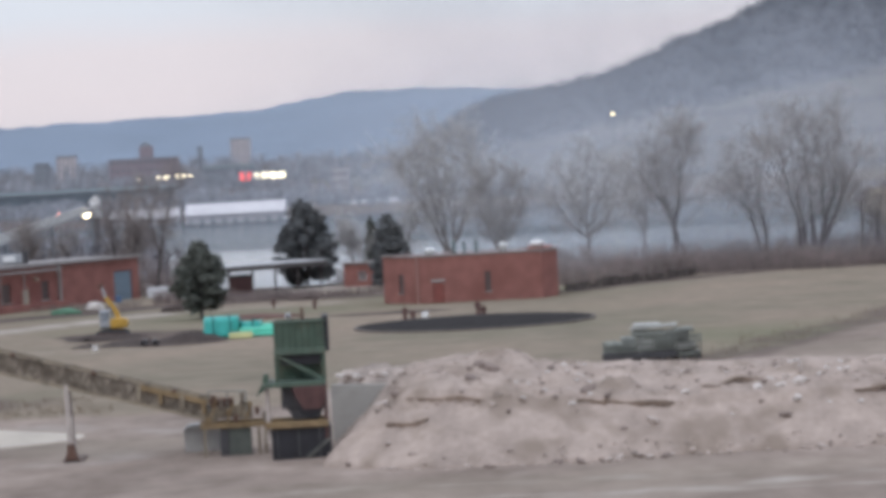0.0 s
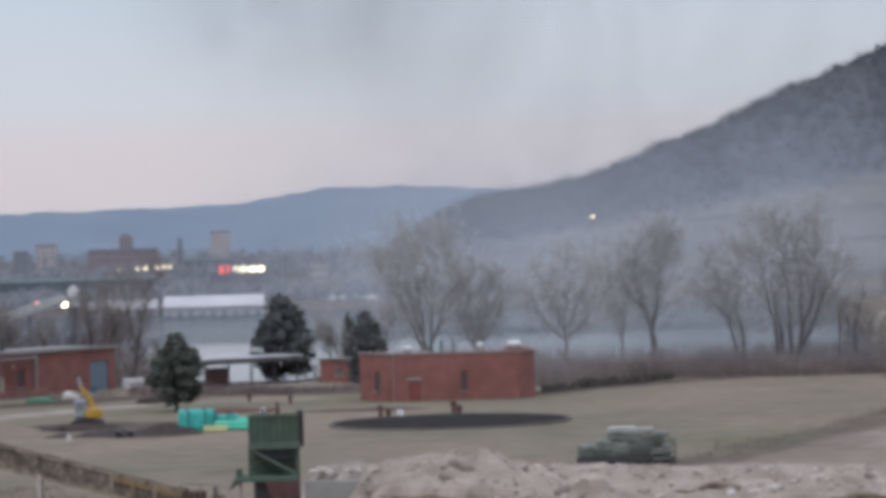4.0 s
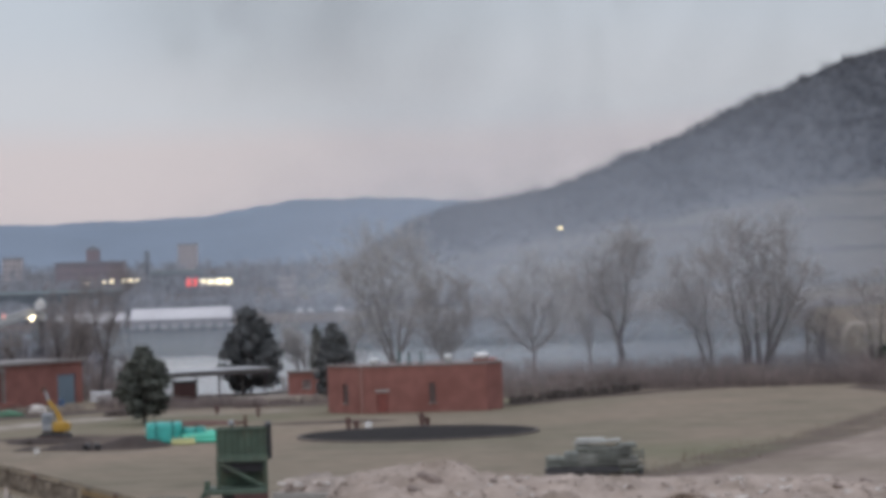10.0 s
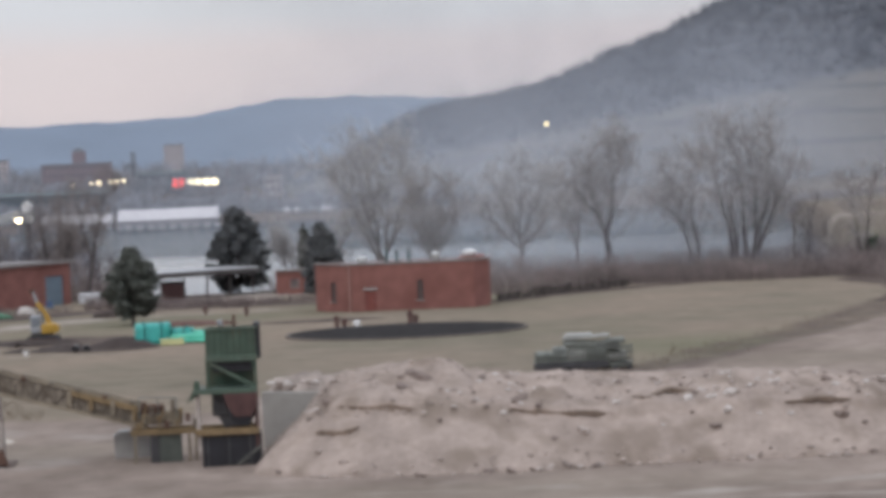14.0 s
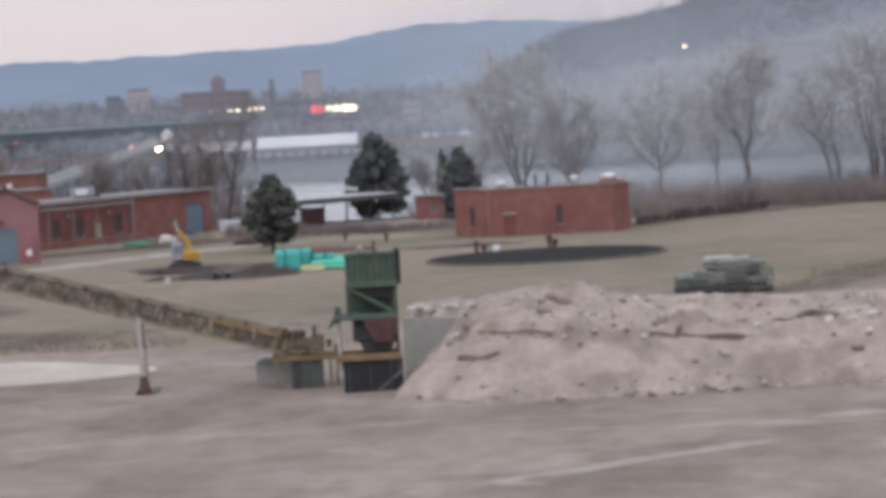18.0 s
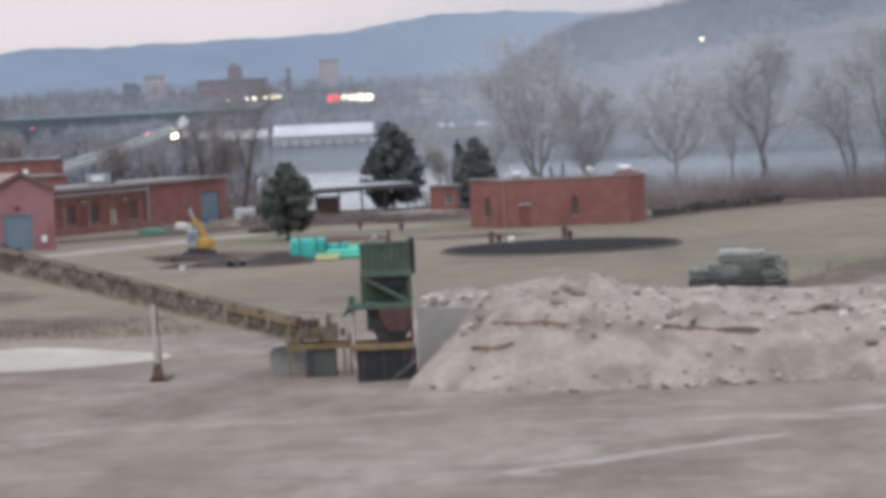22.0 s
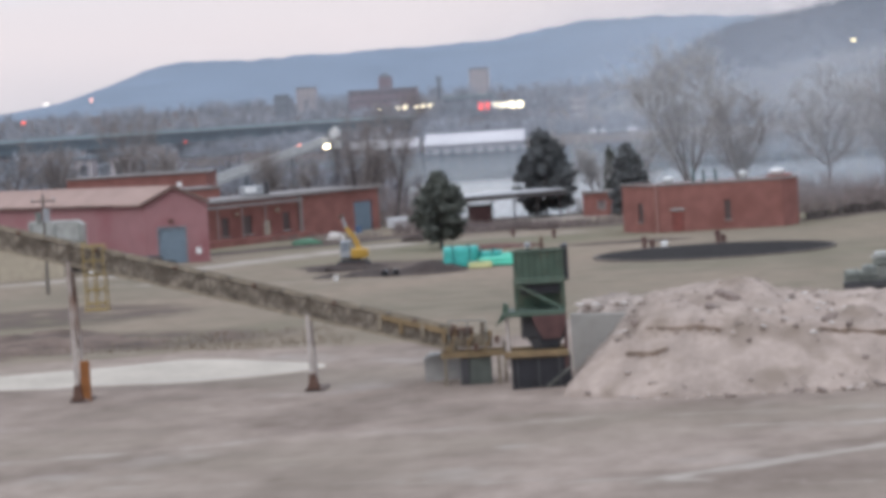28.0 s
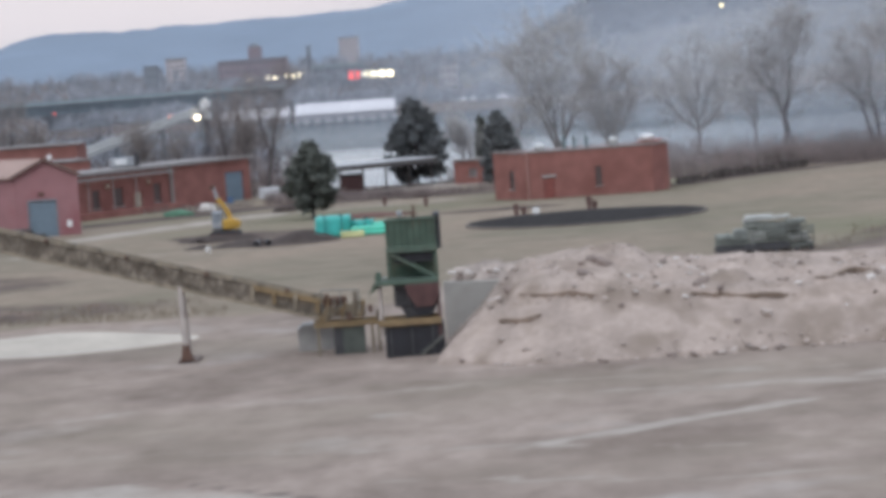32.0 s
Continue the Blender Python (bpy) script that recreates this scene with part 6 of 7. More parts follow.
# ---- low timber wall right of the hall ----
def timber_wall():
    e = thing("timber_wall", "low wall of dark weathered timbers by the field", "wall", (0, 0, 0))
    a, b = Vector((11.6, 318.5, 0)), Vector((26.5, 339.0, 0))
    n = 18
    for k in range(n):
        p, q = a + (b - a) * (k / n), a + (b - a) * ((k + 0.94) / n)
        if rnd.random() < 0.04:
            continue
        for j in range(rnd.choice((2, 3, 3, 4))):
            part("timber", bar(p + Vector((0, rnd.uniform(-0.25, 0.25), 0.12 + 0.26 * j + rnd.uniform(-0.05, 0.05))), q + Vector((rnd.uniform(-0.3, 0.1), rnd.uniform(-0.25, 0.25), 0.12 + 0.26 * j + rnd.uniform(-0.08, 0.08))), 0.3, 0.24), mat("dark_old_timber", (0.10, 0.085, 0.08), 0.9, vary=0.4), e)
    return e


timber_wall()


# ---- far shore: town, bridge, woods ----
# Distance haze is put into these wall and roof colours: paler, greyer, bluer.
HAZEBRICK = mat("hazed_far_brick", (0.255, 0.198, 0.214), 0.9, vary=0.15, scale=0.05, fine=0.6)
HAZEPALE = mat("hazed_far_pale", (0.5, 0.45, 0.46), 0.9, vary=0.1, scale=0.05, fine=0.6)
HAZEGREY = mat("hazed_far_grey", (0.225, 0.245, 0.275), 0.9, vary=0.15, scale=0.05, fine=0.6)
HAZEGREEN = mat("hazed_far_green", (0.2, 0.265, 0.275), 0.7, vary=0.15, scale=0.2, fine=2)
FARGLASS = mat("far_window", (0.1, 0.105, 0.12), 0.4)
# Haze tints both; broad tone lumps on the slope imitate crown shading.
HAZESLOPE = mat("hazed_slope_crowns", (0.072, 0.079, 0.099), 1.0, vary=0.5, scale=0.13, fine=0.035, island=0.08)
HAZECREST = mat("hazed_crest_twigs", (0.095, 0.099, 0.116), 1.0, vary=0.3, scale=0.05, fine=0.4, island=0.3)
# Pale blue-grey of the haze is mixed into the far woods colour.
HAZEWOODS = mat("hazed_far_woods", (0.305, 0.312, 0.345), 1.0, vary=0.3, scale=0.05, fine=0.4, island=0.3)


def town_block(name, label, x, y, z, w, d, h, wallmat, roofmat, storeys=3, bays=8, tower=None):
    e = thing(name, label, "building", (x, y, z))
    part("wall", box((w / 2, d / 2, h / 2 - 1), (w, d, h + 2)), wallmat, e)
    part("roof", box((w / 2, d / 2, h + 0.25), (w + 0.8, d + 0.8, 0.5)), roofmat, e)
    sh, bw = h / storeys, w / bays
    for i in range(storeys):
        for j in range(bays):
            if bw > 1.6:
                part("window", box(((j + 0.5) * bw, -0.02, (i + 0.55) * sh), (bw * 0.42, 0.16, sh * 0.5)), FARGLASS, e)
    if tower:
        tx, tw, th = tower
        t = part("tower", box((tx, d / 2, h + th / 2), (tw, d * 0.6, th)), wallmat, e)
        part("tower_roof", prism([(tx - tw / 2 - 0.3, h + th), (tx + tw / 2 + 0.3, h + th), (tx, h + th + tw * 0.35)], d * 0.6), roofmat, t).location.y = d * 0.2
    return e


town_block("brick_institute", "large old red brick building with a central tower", -159.5, 1500, -1, 32.5, 14, 14, HAZEBRICK, HAZEGREY, 4, 12, (17.5, 6, 6))
town_block("apartment_block", "pinkish apartment tower in the haze", -246, 2000, -1, 12, 12, 17, HAZEPALE, HAZEGREY, 5, 4)
town_block("tower_block", "pale pinkish tower block in the haze", -148.5, 2200, -1, 13.5, 12, 23, HAZEPALE, HAZEGREY, 8, 4)
town_block("grey_block", "grey block among bare trees", -208, 1600, -1, 6.5, 8, 14, HAZEGREY, HAZEGREY, 4, 3)
town_block("chimney_block", "grey chimney stack in the town", -117, 1500, -1, 2.2, 2.2, 18, HAZEGREY, HAZEGREY, 1, 1)
town_block("store_block", "dark flat-roofed store behind the lit canopy", -103, 1350, -1, 21, 16, 9, HAZEGREY, HAZEGREEN, 2, 8)
town_block("town_house", "white gabled house in the town", -43, 1200, -1, 6, 8, 6.5, HAZEPALE, HAZEPALE, 2, 3)
town_block("town_house", "pale house on the near shore", -94, 480, -1, 2.6, 5, 8.4, HAZEPALE, HAZEGREY, 2, 1)
town_block("town_house", "pale house on the near shore", -88.5, 480, -1, 2.8, 5, 8.6, HAZEPALE, HAZEGREY, 2, 1)


def warehouse(x, w, y, h, label, bays):
    e = thing("riverside_warehouse", label, "building", (x, y, -5.0), 0)
    part("wall", box((w / 2, 7, h * 0.22), (w, 13, h * 0.44)), mat("white_sheet_wall", (0.5, 0.475, 0.5), 0.7, vary=0.06, scale=0.1, fine=1.0), e, "white sheet-metal wall")
    part("roof", prism([(-0.2, h * 0.48), (5, h), (9, h), (14, h * 0.48), (14, h * 0.42), (-0.2, h * 0.42)], w, "x"), mat("pale_metal_roof", (0.6, 0.57, 0.59), 0.6, vary=0.06, scale=0.1, fine=1.0, bump=0.05), e, "long pale metal roof")
    for k in range(bays):
        part("loading_door", box(((k + 0.5) * w / bays, 0.45, h * 0.12), (w / bays * 0.28, 0.2, h * (0.26 if k % 3 else 0.16))), HAZEGREY, e)
    return e


warehouse(-74.5, 28.5, 896, 5.6, "long white-roofed warehouse on the far shore", 9)
warehouse(-98, 20, 915, 4.6, "white-roofed warehouse on the far shore", 6)
warehouse(-31, 18, 940, 3.4, "low pale warehouse on the far shore", 5)


def woods(label, spots, seed, name="far_woods", material=None, twigs=22):
    """Distant bare woods: upright ragged crowns of crossed twigs, many small ones."""
    rng = np.random.default_rng(seed)
    seg = []
    for x0, x1, y0, y1, z, h, n in spots:
        for _ in range(n):
            x, y, hh = rng.uniform(x0, x1), rng.uniform(y0, y1), h * rng.uniform(0.45, 1.0)
            s = hh * 0.045
            if twigs > 12:
                seg.append(((x, y, z - 2), (x + rng.normal(0, 0.3), y, z + hh * 0.6), s * 0.6, s * 0.4))
            for _k in range(twigs):
                t = rng.uniform(0.0, 0.7)
                w = rng.normal(0, 0.22, 2) * hh
                seg.append(((x, y, z + hh * t), (x + w[0], y + w[1], z + hh * min(1.05, t + rng.uniform(0.1, 0.45))), s * 0.5, s * 0.22))
    v, f = tubes(seg, 3)
    return tagged(raw(name, v, f, material or HAZEWOODS), label, "woods", kind="stuff")


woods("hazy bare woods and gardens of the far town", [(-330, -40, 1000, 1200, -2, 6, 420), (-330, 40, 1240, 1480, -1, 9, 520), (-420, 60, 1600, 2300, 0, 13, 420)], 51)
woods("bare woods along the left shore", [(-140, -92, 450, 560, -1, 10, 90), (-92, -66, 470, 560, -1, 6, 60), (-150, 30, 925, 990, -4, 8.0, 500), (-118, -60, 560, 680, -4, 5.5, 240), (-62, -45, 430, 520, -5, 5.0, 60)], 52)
woods("dark bare woods on the shore behind the brick range", [(-80, -46, 480, 560, -6, 8.5, 165), (-140, -80, 500, 600, -4, 9, 120)], 54, "shore_woods", mat("shore_woods", (0.175, 0.168, 0.185), 1.0, vary=0.3, scale=0.05, fine=0.4, island=0.3))
CREST = ([-40, -6, 12, 34, 60, 88, 116, 132, 170, 198, 214, 240, 270, 480], [0, 15, 27, 33, 36, 43, 56, 60, 78, 88, 96, 102, 110, 150])
crest_rng = np.random.default_rng(8)
slope_seg = []
for _ in range(8200):
    x, u = crest_rng.uniform(-14, 330), crest_rng.uniform(0.15, 1.0)
    z = -4 + (float(spline(x, *CREST)) + 4) * u ** 0.8
    if z > 9.5 + 0.15 * x + crest_rng.normal(0, 2.5):
        y, hh = 1050 + 450 * u, crest_rng.uniform(2.4, 4.6)
        for _k in range(12):
            a = crest_rng.normal(0, 0.3, 3) * (hh, hh, hh * 0.5) + (x, y, z + 0.4 * hh)
            slope_seg.append((tuple(a), tuple(a + crest_rng.normal(0, 0.28, 3) * hh + (0, 0, 0.25 * hh)), 0.12, 0.06))
tagged(raw("far_woods", *tubes(slope_seg, 3), HAZESLOPE), "dense bare woods covering the hillside", "woods", kind="stuff")
woods("bare trees along the hill crest", [(x, x + 3, 1486, 1500, float(spline(x + 1.5, *CREST)) - 3.2, crest_rng.uniform(3.5, 8.0), int(crest_rng.integers(3, 14))) for x in range(14, 320, 3)], 53, "far_woods", HAZECREST)


def bridge():
    e = thing("girder_bridge", "long green steel girder bridge over the river", "bridge", (0, 0, 0))
    a, b = Vector((-262, 700, 7.0)), Vector((-96, 1075, 3.5))
    n = 9
    for s in (-3, 3):
        # Shade of the bridge's underside is put into the girder colour.
        part("girder", bar(a + Vector((s, 0, -1.2)), b + Vector((s, 0, -1.5)), 0.5, 2.8), mat("shaded_girder_green", (0.12, 0.155, 0.175), 0.7, vary=0.2, scale=0.1), e)
    part("deck", bar(a + Vector((0, 0, 0.1)), b + Vector((0, 0, 0.1)), 9, 0.5), mat("dark_deck", (0.07, 0.075, 0.085)), e)
    for s in (-4.4, 4.4):
        part("railing", bar(a + Vector((s, 0, 1.0)), b + Vector((s, 0, 0.9)), 0.2, 1.1), mat("pale_railing", (0.3, 0.36, 0.37), 0.7, vary=0.15, scale=0.2), e)
    for k in range(n + 1):
        p = a + (b - a) * (k / n)
        part("pier", box((p.x, p.y, -2.5), (5, 2.6, 7.0), bevel=0.2), mat("pier_concrete", (0.2, 0.2, 0.21)), e)
        part("pier_cap", box((p.x, p.y, p.z - 3.4), (8, 3.2, 1.2), bevel=0.1), mat("pier_concrete", (0.2, 0.2, 0.21)), e)
    return e


bridge()


def gallery():
    e = thing("loading_gallery", "inclined grey conveyor gallery out to a river tower", "conveyor", (0, 0, 0))
    a, b = Vector((-68.5, 432, 3.3)), Vector((-62.9, 558, 7.0))
    steel = mat("pale_dusty_gallery", (0.4, 0.39, 0.38), 0.7)
    for s in (-1.3, 1.3):
        part("rail", bar(a + Vector((s, 0, 0)), b + Vector((s, 0, 0)), 0.5, 0.75), steel, e)
    part("walkway", bar(a - Vector((0, 0, 0.4)), b - Vector((0, 0, 0.4)), 0.5, 0.1), HAZEGREY, e)
    for k in range(10):
        p = a + (b - a) * (k / 9)
        part("cross_tie", bar(p + Vector((-1.3, 0, 0)), p + Vector((1.3, 0, 0)), 0.3, 0.3), steel, e)
        if k % 3 == 0:
            part("trestle", box((p.x, p.y, p.z / 2 - 3), (0.6, 0.6, p.z + 6)), HAZEGREY, e)
    part("tower", box((-62.4, 560, 6.6), (1.6, 1.8, 2.8), bevel=0.1), WHITE, e, "white tower head at the river end")
    part("tower_frame", box((-62.4, 560.2, 1.2), (1.1, 1.2, 8.0)), mat("dark_tower_frame", (0.13, 0.13, 0.145), 0.8), e)
    part("tower_roof", prism([(-63.4, 8.0), (-61.4, 8.0), (-62.4, 9.1)], 2.2), WHITE, e).location.y = 559
    return e


gallery()


def lamp(label, x, y, z, r, colour, strength, ground_z=-2.0, group="street lamps"):
    e = thing("street_lamp", label, "lamp", (x, y, ground_z), 0, group)
    part("post", rod((0, 0.4, -0.5), (0, 0.4, z - ground_z), 0.12), HAZEGREY, e)
    b = bmesh.new()
    bmesh.ops.create_icosphere(b, subdivisions=2, radius=r, matrix=Matrix.Translation((0, 0, z - ground_z)) @ Matrix.Diagonal((1, 0.6, 0.85, 1)))
    part("lamp_head", b, glow("lamp_%d_%d" % (int(colour[0] * 100), int(colour[2] * 100 + strength)), colour, strength), e, smooth=True)
    return e


WHITEL, RED = (1.0, 0.93, 0.8), (1.0, 0.12, 0.08)
for k, (dx, s) in enumerate(((0, 0.5), (7.0, 0.5), (9.9, 0.8), (14.3, 0.6), (16.8, 0.75), (19.4, 0.65))):
    lamp("warm street lamp by the bridge end", -116 + dx, 1200, 6.1 + dx * 0.02, s, (1.0, 0.84, 0.56), 3.6)
lamp("bright floodlight on the river tower", -63.6, 556, 5.9, 0.62, (1.0, 0.85, 0.55), 10.0)
lamp("small red lamp beside the floodlight", -62.6, 555, 6.5, 0.25, (1.0, 0.25, 0.15), 3.0)
lamp("warm lamp on the loading gallery", -66.4, 540, 6.4, 0.3, (1.0, 0.3, 0.22), 4.0)
lamp("red signal lamp above the bridge", -147.7, 698, 12.4, 0.36, RED, 1.6, -2)
lamp("red and white lamp on the hill road", -283.5, 1500, 16.6, 0.65, (1.0, 0.45, 0.35), 3.0, 0)
lamp("white lamp on the hill road", -305.6, 1500, 16.0, 0.55, WHITEL, 3.0, 0)
lamp("red signal lamp under the bridge", -142.5, 893, 3.1, 0.4, RED, 0.55, -3)
# Placed ahead of the slope to line up with it in the camera's view.
lamp("bright lamp in front of the wooded hillside", 54.3, 1005, 20.4, 0.65, (1.0, 0.8, 0.42), 3.0, -2)


def canopy():
    e = thing("lit_canopy", "brightly lit store canopy with a red sign", "store", (-83.8, 1298, -1))
    part("canopy_roof", box((9, 4, 7.2), (19, 9, 0.8)), HAZEGREY, e)
    for k in range(4):
        part("post", box((1 + k * 5.4, 0.5, 3.2), (0.4, 0.4, 7.4)), HAZEGREY, e)
    part("sign", box((1.7, -0.6, 5.0), (4.4, 0.3, 3.2), bevel=0.1), glow("sign_red", (1.0, 0.10, 0.09), 1.0), e, "plain glowing red sign")
    for k in range(4):
        part("light_panel", box((6.4 + k * 3.4, -0.6, 5.0), (2.6, 0.3, 2.3), bevel=0.3), glow("panel_warm", (1.0, 0.9, 0.66), 2.6 if k != 2 else 2.6), e, "glowing warm panel")
    return e


canopy()

# ---- smoke and haze, drifting in thin uneven layers ----


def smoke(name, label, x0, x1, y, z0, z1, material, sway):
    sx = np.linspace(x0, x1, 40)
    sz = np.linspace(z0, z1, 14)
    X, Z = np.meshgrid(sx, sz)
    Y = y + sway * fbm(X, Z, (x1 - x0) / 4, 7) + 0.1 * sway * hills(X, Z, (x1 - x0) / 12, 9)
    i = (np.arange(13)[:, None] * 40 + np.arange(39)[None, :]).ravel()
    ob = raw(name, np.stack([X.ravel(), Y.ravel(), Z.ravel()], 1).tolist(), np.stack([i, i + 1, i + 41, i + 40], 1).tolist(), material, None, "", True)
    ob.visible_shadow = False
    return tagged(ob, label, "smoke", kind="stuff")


smoke("river_mist", "pale grey smoke and mist lying over the river", -330, 330, 640, 1.0, 56, veil("smoke_river", (0.59, 0.63, 0.71), 0.245, 0, 52, 0.016, 8, 0.5, 0, 260), 10)
for k in range(2):
    smoke("drifting_smoke", "thick grey smoke drifting beyond the river trees", -120, 170, 700 + 14 * k, -6, 84, veil("smoke_thick_%d" % k, (0.66, 0.69, 0.76), 0.248, 8, 66 + 12 * k, 0.022, 14 + 7 * k, 0.5, 38 + 4 * k, 104), 5)
# Stands before the trees, its width fitted to the camera's view.
smoke("drifting_smoke", "thin sheet of smoke hanging before the river trees", -34, 66, 350.5, -0.5, 36, veil("smoke_trees", (0.66, 0.69, 0.76), 0.2, 8, 34, 0.07, 21, 0.5, 27, 37), 0.8)
# Tinted sheet that adds distance haze to the hillside along with smoke.
smoke("hill_smoke", "blue-grey sheet of smoke and haze before the wooded hillside", -150, 330, 1018, -6, 104, veil("smoke_haze_hill", (0.50, 0.55, 0.63), 0.248, 0, 84, 0.016, 31, 0.9, 60, 165), 8)
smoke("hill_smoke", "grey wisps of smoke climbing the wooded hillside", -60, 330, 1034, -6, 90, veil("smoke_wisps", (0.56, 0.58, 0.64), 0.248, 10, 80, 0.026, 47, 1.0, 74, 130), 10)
smoke("smoke_plume", "broad brownish smoke in tall columns over the river", -110, 230, 790, 36, 132, veil("smoke_high", (0.29, 0.28, 0.275), 0.248, 30, 62, 0.024, 13, 0.8, 62, 165, True, 2.2), 6)
smoke("smoke_plume", "dark smoke plume trailing high over the river", -110, 60, 806, 40, 132, veil("smoke_dark", (0.2, 0.19, 0.185), 0.248, 42, 78, 0.03, 27, 0.75, -28, 62, True, 1.3), 6)


# ---- odds and ends round the yard ----
def utility_pole(label, x, y, h, arms=True):
    e = thing("utility_pole", label, "pole", (x, y, 0))
    part("pole", rod((0, 0, -0.3), (0.1, 0, h), 0.16, sides=8, r2=0.1), mat("grey_timber_pole", (0.13, 0.115, 0.105), 0.9), e)
    if arms:
        part("crossarm", box((0.1, 0, h - 0.6), (2.2, 0.12, 0.14)), mat("grey_timber_pole", (0.13, 0.115, 0.105)), e)
        for dx in (-0.9, 0.0, 0.95):
            part("insulator", rod((0.1 + dx, 0, h - 0.55), (0.1 + dx, 0, h - 0.3), 0.06), CABGREY, e)
        t = part("transformer", rod((0.35, -0.2, h - 2.4), (0.35, -0.2, h - 1.3), 0.3, sides=12), CABGREY, e, "grey pole transformer")
        part("transformer", rod((-0.35, -0.2, h - 2.5), (-0.35, -0.2, h - 1.5), 0.28, sides=12), GREY, e)
    return e


utility_pole("grey timber utility pole with transformers", -55.7, 268.6, 8.6)
utility_pole("plain weathered timber post by the field", 45.4, 346, 6.9, False)


def car(label, x, y, turn, paint):
    e = thing("parked_car", label, "car", (x, y, 0), turn, "cars by the shed")
    part("body", prism([(-2.1, 0.3), (2.1, 0.3), (2.15, 0.65), (1.9, 0.85), (1.0, 0.92), (0.5, 1.4), (-1.1, 1.42), (-1.75, 0.95), (-2.15, 0.85)], 1.7), paint, e).location.y = -0.85
    part("side_window", prism([(-1.0, 0.95), (0.75, 0.93), (0.4, 1.32), (-0.95, 1.34)], 1.72), DARKGLASS, e).location.y = -0.86
    for wx in (-1.3, 1.35):
        for wy in (-0.8, 0.8):
            w = part("wheel", rod((wx, wy - 0.1, 0.31), (wx, wy + 0.1, 0.31), 0.32, sides=14), BLACK, e)
            part("rim", rod((wx, wy - 0.12, 0.31), (wx, wy + 0.12, 0.31), 0.18, sides=10), GREY, w)
    return e


car("white parked car beside the pink shed", -54.2, 291.5, 8, WHITE)
car("dark parked car beside the pink shed", -50.9, 295.0, 20, mat("dark_car_paint", (0.05, 0.055, 0.06), 0.35))


def trailer():
    e = thing("box_trailer", "small white box trailer beside the brick range", "trailer", (-32.1, 345, 0), 12)
    part("body", box((0, 0, 0.95), (2.3, 1.6, 1.1), bevel=0.06), mat("dull_white_paint", (0.48, 0.48, 0.5), 0.6, vary=0.15), e)
    part("drawbar", bar((1.1, 0, 0.4), (1.9, 0, 0.35), 0.1, 0.1), BLACK, e)
    for y in (-0.75, 0.75):
        part("wheel", rod((0, y - 0.1, 0.3), (0, y + 0.1, 0.3), 0.3, sides=12), BLACK, e)
    return e


trailer()
flat_block("timber_hut", "small dark brown timber hut by the shelter", (-24.2, 345.0, 0), 5, 2.4, 2.4, 2.2, mat("dark_brown_boards", (0.06, 0.035, 0.035), 0.9), roof=mat("dark_felt", (0.05, 0.05, 0.055)), edge=mat("dark_felt", (0.05, 0.05, 0.055)))
for k, (x, y, c, nm) in enumerate(((-36.6, 346, (0.09, 0.15, 0.27), "blue plastic drum in the field"), (-46.6, 285, (0.6, 0.55, 0.5), "pale plastic drum on the grass"), (-30, 263, (0.62, 0.6, 0.58), "white plastic tub on the grass"))):
    b = rod((0, 0, 0), (0, 0, 0.75), 0.36, sides=12)
    rod((0, 0, 0.25), (0, 0, 0.3), 0.39, b, 12)
    rod((0, 0, 0.5), (0, 0, 0.55), 0.39, b, 12)
    o = place("plastic_drum", b, mat("drum_%d" % k, c, 0.5))
    o.location = (x, y, 0.0)
    o.scale = (0.6, 0.6, 0.6) if k == 2 else (1, 1, 1)
    tagged(o, nm, "drum")


def grey_plant():
    e = thing("steel_bin", "pale grey steel bin standing before the pink shed", "bin", (-63.4, 298.5, 0), 3)
    part("body", prism([(0, 2.0), (5.2, 2.0), (5.2, 4.6), (4.6, 5.0), (0, 5.1)], 2.6), mat("pale_grey_steel", (0.33, 0.33, 0.31)), e)
    for x in (0.3, 2.6, 4.9):
        part("rib", box((x, -0.04, 3.4), (0.12, 0.12, 2.9)), GREY, e)
        for y in (0.15, 2.4):
            part("leg", box((x, y, 1.0), (0.16, 0.16, 2.2)), GREY, e)
    return e


grey_plant()


# ---- fence, truck and clutter near the buildings ----
def fence(label, a, b, n, h):
    e = thing("post_fence", label, "fence", (0, 0, 0))
    a, b = Vector(a), Vector(b)
    for k in range(n + 1):
        p = a + (b - a) * (k / n)
        part("post", rod(p - Vector((0, 0, 0.2)), p + Vector((rnd.uniform(-0.06, 0.06), 0, h * rnd.uniform(0.9, 1.1))), 0.06), mat("grey_fence_post", (0.2, 0.18, 0.17), 0.9), e)
    for z in (0.45, 0.8):
        part("wire_rail", rod(a + Vector((0, 0, h * z)), b + Vector((0, 0, h * z)), 0.02, sides=4), mat("grey_fence_post", (0.2, 0.18, 0.17)), e)
    return e


fence("thin post fence behind the timber wall", (12.5, 324, 0), (31, 350, 0), 13, 1.8)


def truck():
    e = thing("box_truck", "white box truck parked behind the brick range", "truck", (-56.2, 400, 0), 4)
    part("cargo_box", box((0, 0, 2.0), (2.9, 2.2, 2.2), bevel=0.06), WHITE, e)
    part("cab", box((1.95, 0, 1.45), (0.95, 2.0, 1.6), bevel=0.15), CABGREY, e)
    part("windscreen", box((2.44, 0, 1.75), (0.04, 1.7, 0.6)), DARKGLASS, e)
    for x in (-0.9, 1.7):
        for y in (-0.95, 0.95):
            part("wheel", rod((x, y - 0.14, 0.42), (x, y + 0.14, 0.42), 0.42, sides=12), BLACK, e)
    return e


truck()


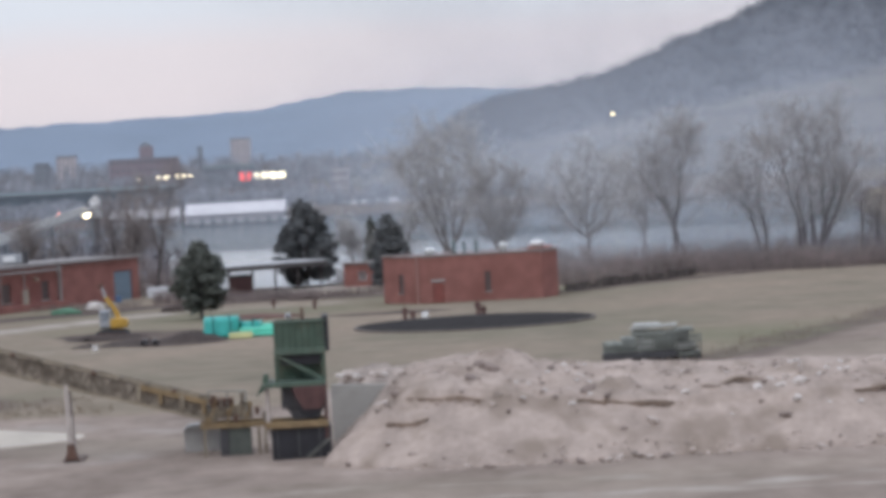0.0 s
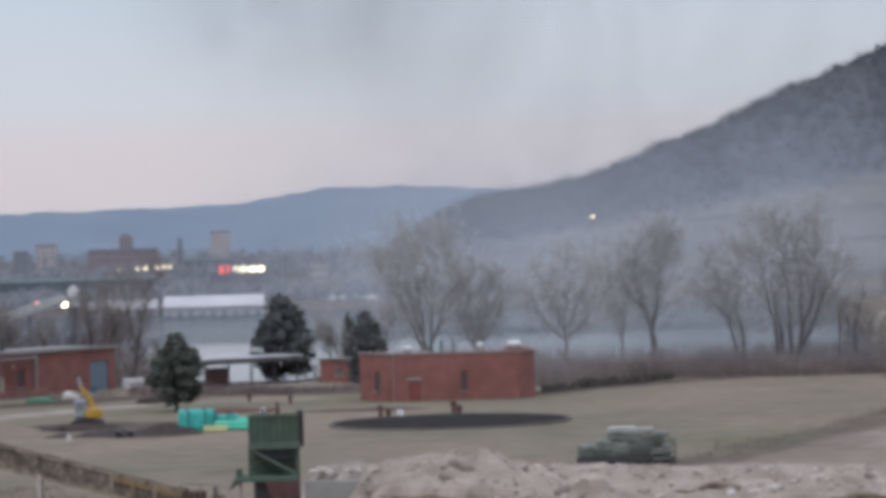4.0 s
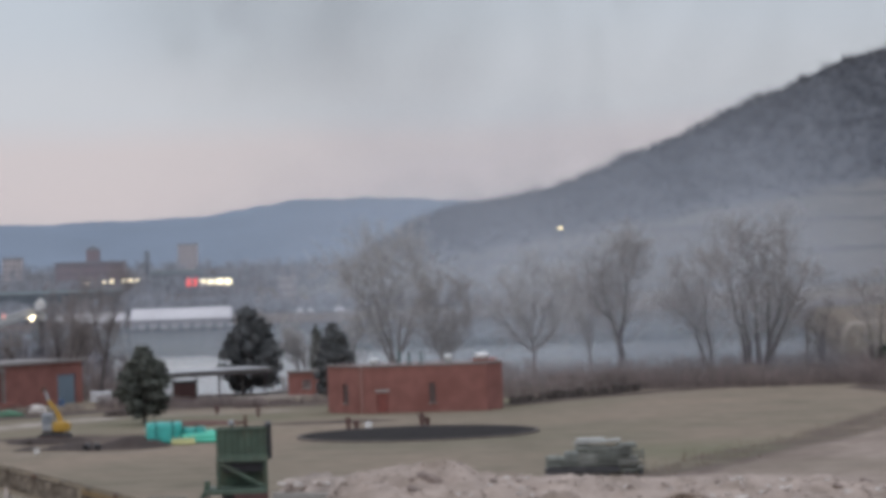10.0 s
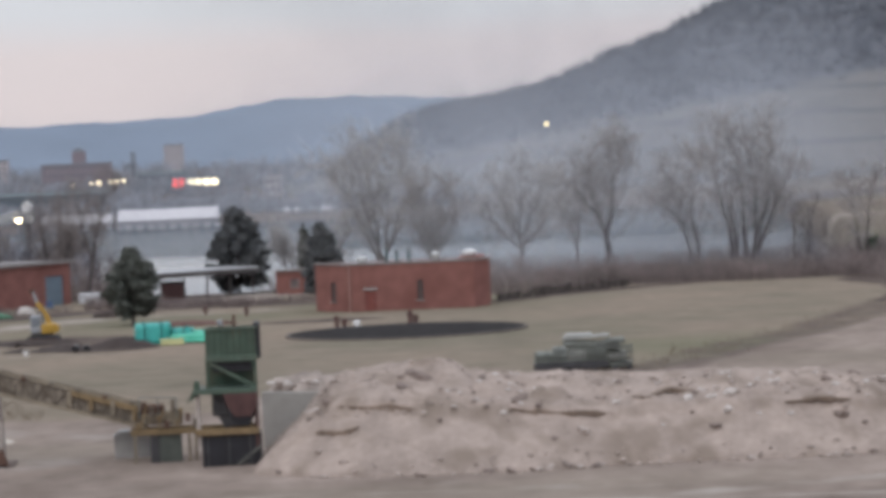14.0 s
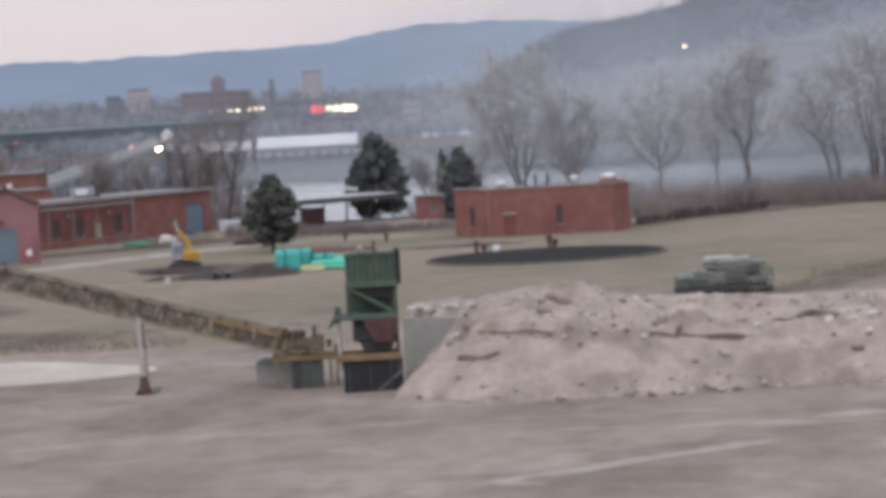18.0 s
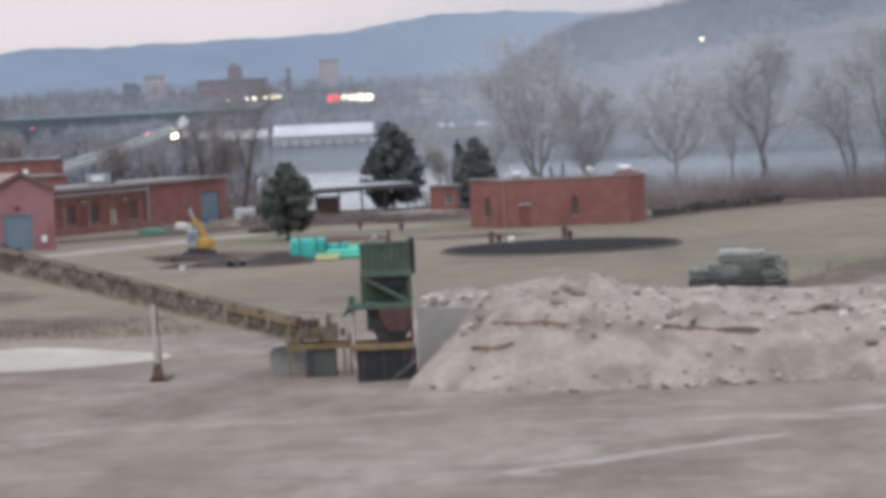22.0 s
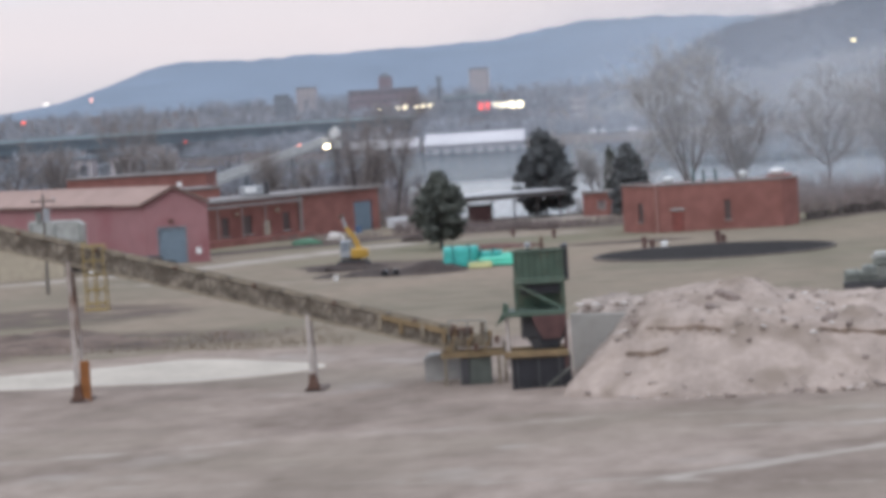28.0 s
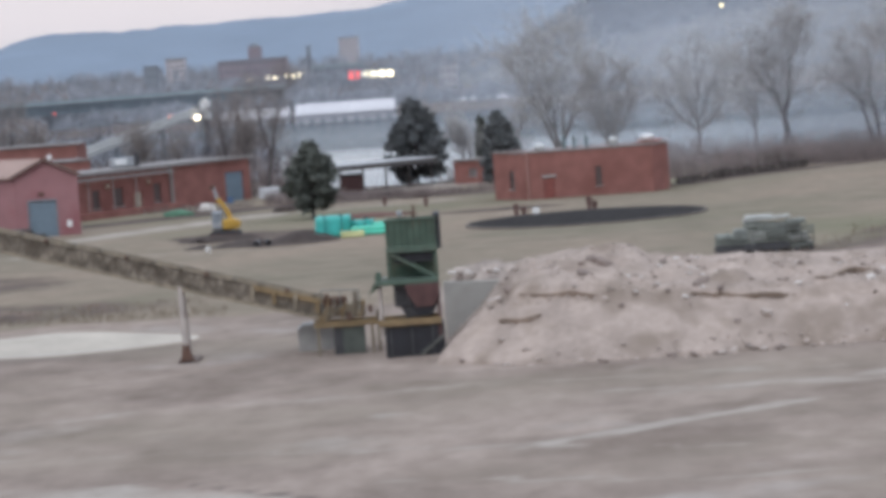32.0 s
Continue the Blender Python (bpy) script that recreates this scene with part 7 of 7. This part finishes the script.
def dump_trailer():
    e = thing("dump_trailer", "dark blue-grey tipping trailer parked behind the brush", "trailer", (61.4, 363, 0), -6)
    paint = mat("dark_blue_grey_paint", (0.05, 0.06, 0.075), 0.6, vary=0.3)
    part("body", prism([(-2.4, 0.75), (2.3, 0.75), (2.6, 1.9), (-2.5, 1.9)], 2.0), paint, e).location.y = -1.0
    for x in (-1.8, -0.9, 0.0, 0.9, 1.8):
        part("rib", box((x, -1.04, 1.32), (0.12, 0.1, 1.1)), BLACK, e)
    part("chassis", box((0, 0, 0.62), (4.8, 0.9, 0.2)), BLACK, e)
    for x in (-1.3, 0.1):
        for y in (-0.9, 0.9):
            part("wheel", rod((x, y - 0.14, 0.45), (x, y + 0.14, 0.45), 0.45, sides=14), BLACK, e)
    part("drawbar", bar((2.4, 0, 0.6), (3.6, 0, 0.4), 0.14, 0.14), BLACK, e)
    return e


dump_trailer()


def soft_heap(name, label, category, x, y, size, material, seed):
    bm = bmesh.new()
    bmesh.ops.create_icosphere(bm, subdivisions=3, radius=1)
    for v in bm.verts:
        v.co *= 1 + 0.25 * noise.noise(v.co * 1.8 + Vector((seed, 0, 0)))
        v.co = Vector((v.co.x * size[0], v.co.y * size[1], max(-0.05, v.co.z * size[2])))
    o = place(name, bm, material, smooth=True)
    o.location = (x, y, 0)
    return tagged(o, label, category)


soft_heap("tarpaulin", "green tarpaulin heaped on the grass", "tarpaulin", -40.2, 328.0, (1.7, 1.0, 0.6), mat("green_tarp", (0.06, 0.15, 0.09), 0.6), 1)
soft_heap("tarpaulin", "pale tarpaulin over a low stack", "tarpaulin", -37.9, 334.5, (1.0, 0.7, 0.8), mat("pale_tarp", (0.5, 0.46, 0.43), 0.6), 2)
soft_heap("soil_mound", "heap of dark soil by the shelter", "soil", -27.5, 322.0, (2.6, 1.2, 0.6), SOIL, 3)
# This mound is reddish brush and clutter, added as one smooth heap.
soft_heap("soil_mound", "low heap of reddish brush and clutter near the basin", "soil", -18.5, 299.0, (4.2, 1.6, 0.42), mat("reddish_clutter", (0.14, 0.085, 0.075), 0.9), 4)


def hydrant(x, y):
    e = thing("fire_hydrant", "dull red hydrant standing in the grass", "hydrant", (x, y, 0), 0, "hydrants")
    part("barrel", rod((0, 0, -0.1), (0, 0, 0.75), 0.16, sides=10), mat("dull_red_pipe", (0.16, 0.055, 0.05)), e)
    part("cap", rod((0, 0, 0.75), (0, 0, 0.95), 0.2, sides=10, r2=0.05), mat("dull_red_pipe", (0.16, 0.055, 0.05)), e)
    part("nozzle", rod((-0.28, 0, 0.5), (0.28, 0, 0.5), 0.08, sides=8), mat("dull_red_pipe", (0.16, 0.055, 0.05)), e)
    return e


def roof_unit():
    e = thing("roof_unit", "white ventilation unit on the brick range roof", "ventilation unit", (-47.9, 345.4, 4.95), 20)
    part("casing", box((0, 0, 0.5), (3.0, 1.4, 0.95), bevel=0.05), CABGREY, e)
    part("base_frame", box((0, 0, 0.03), (2.8, 1.6, 0.12)), GREY, e)
    part("fan_cowl", rod((1.25, -0.9, 0), (1.25, -0.9, 1.35), 0.28, sides=12), BLACK, e, "black fan cowl")
    part("louvre", box((-0.5, -0.72, 0.55), (1.3, 0.06, 0.6)), WHITE, e)
    return e


roof_unit()
for x, y in ((-13.6, 312), (-18.0, 318)):
    hydrant(x, y)
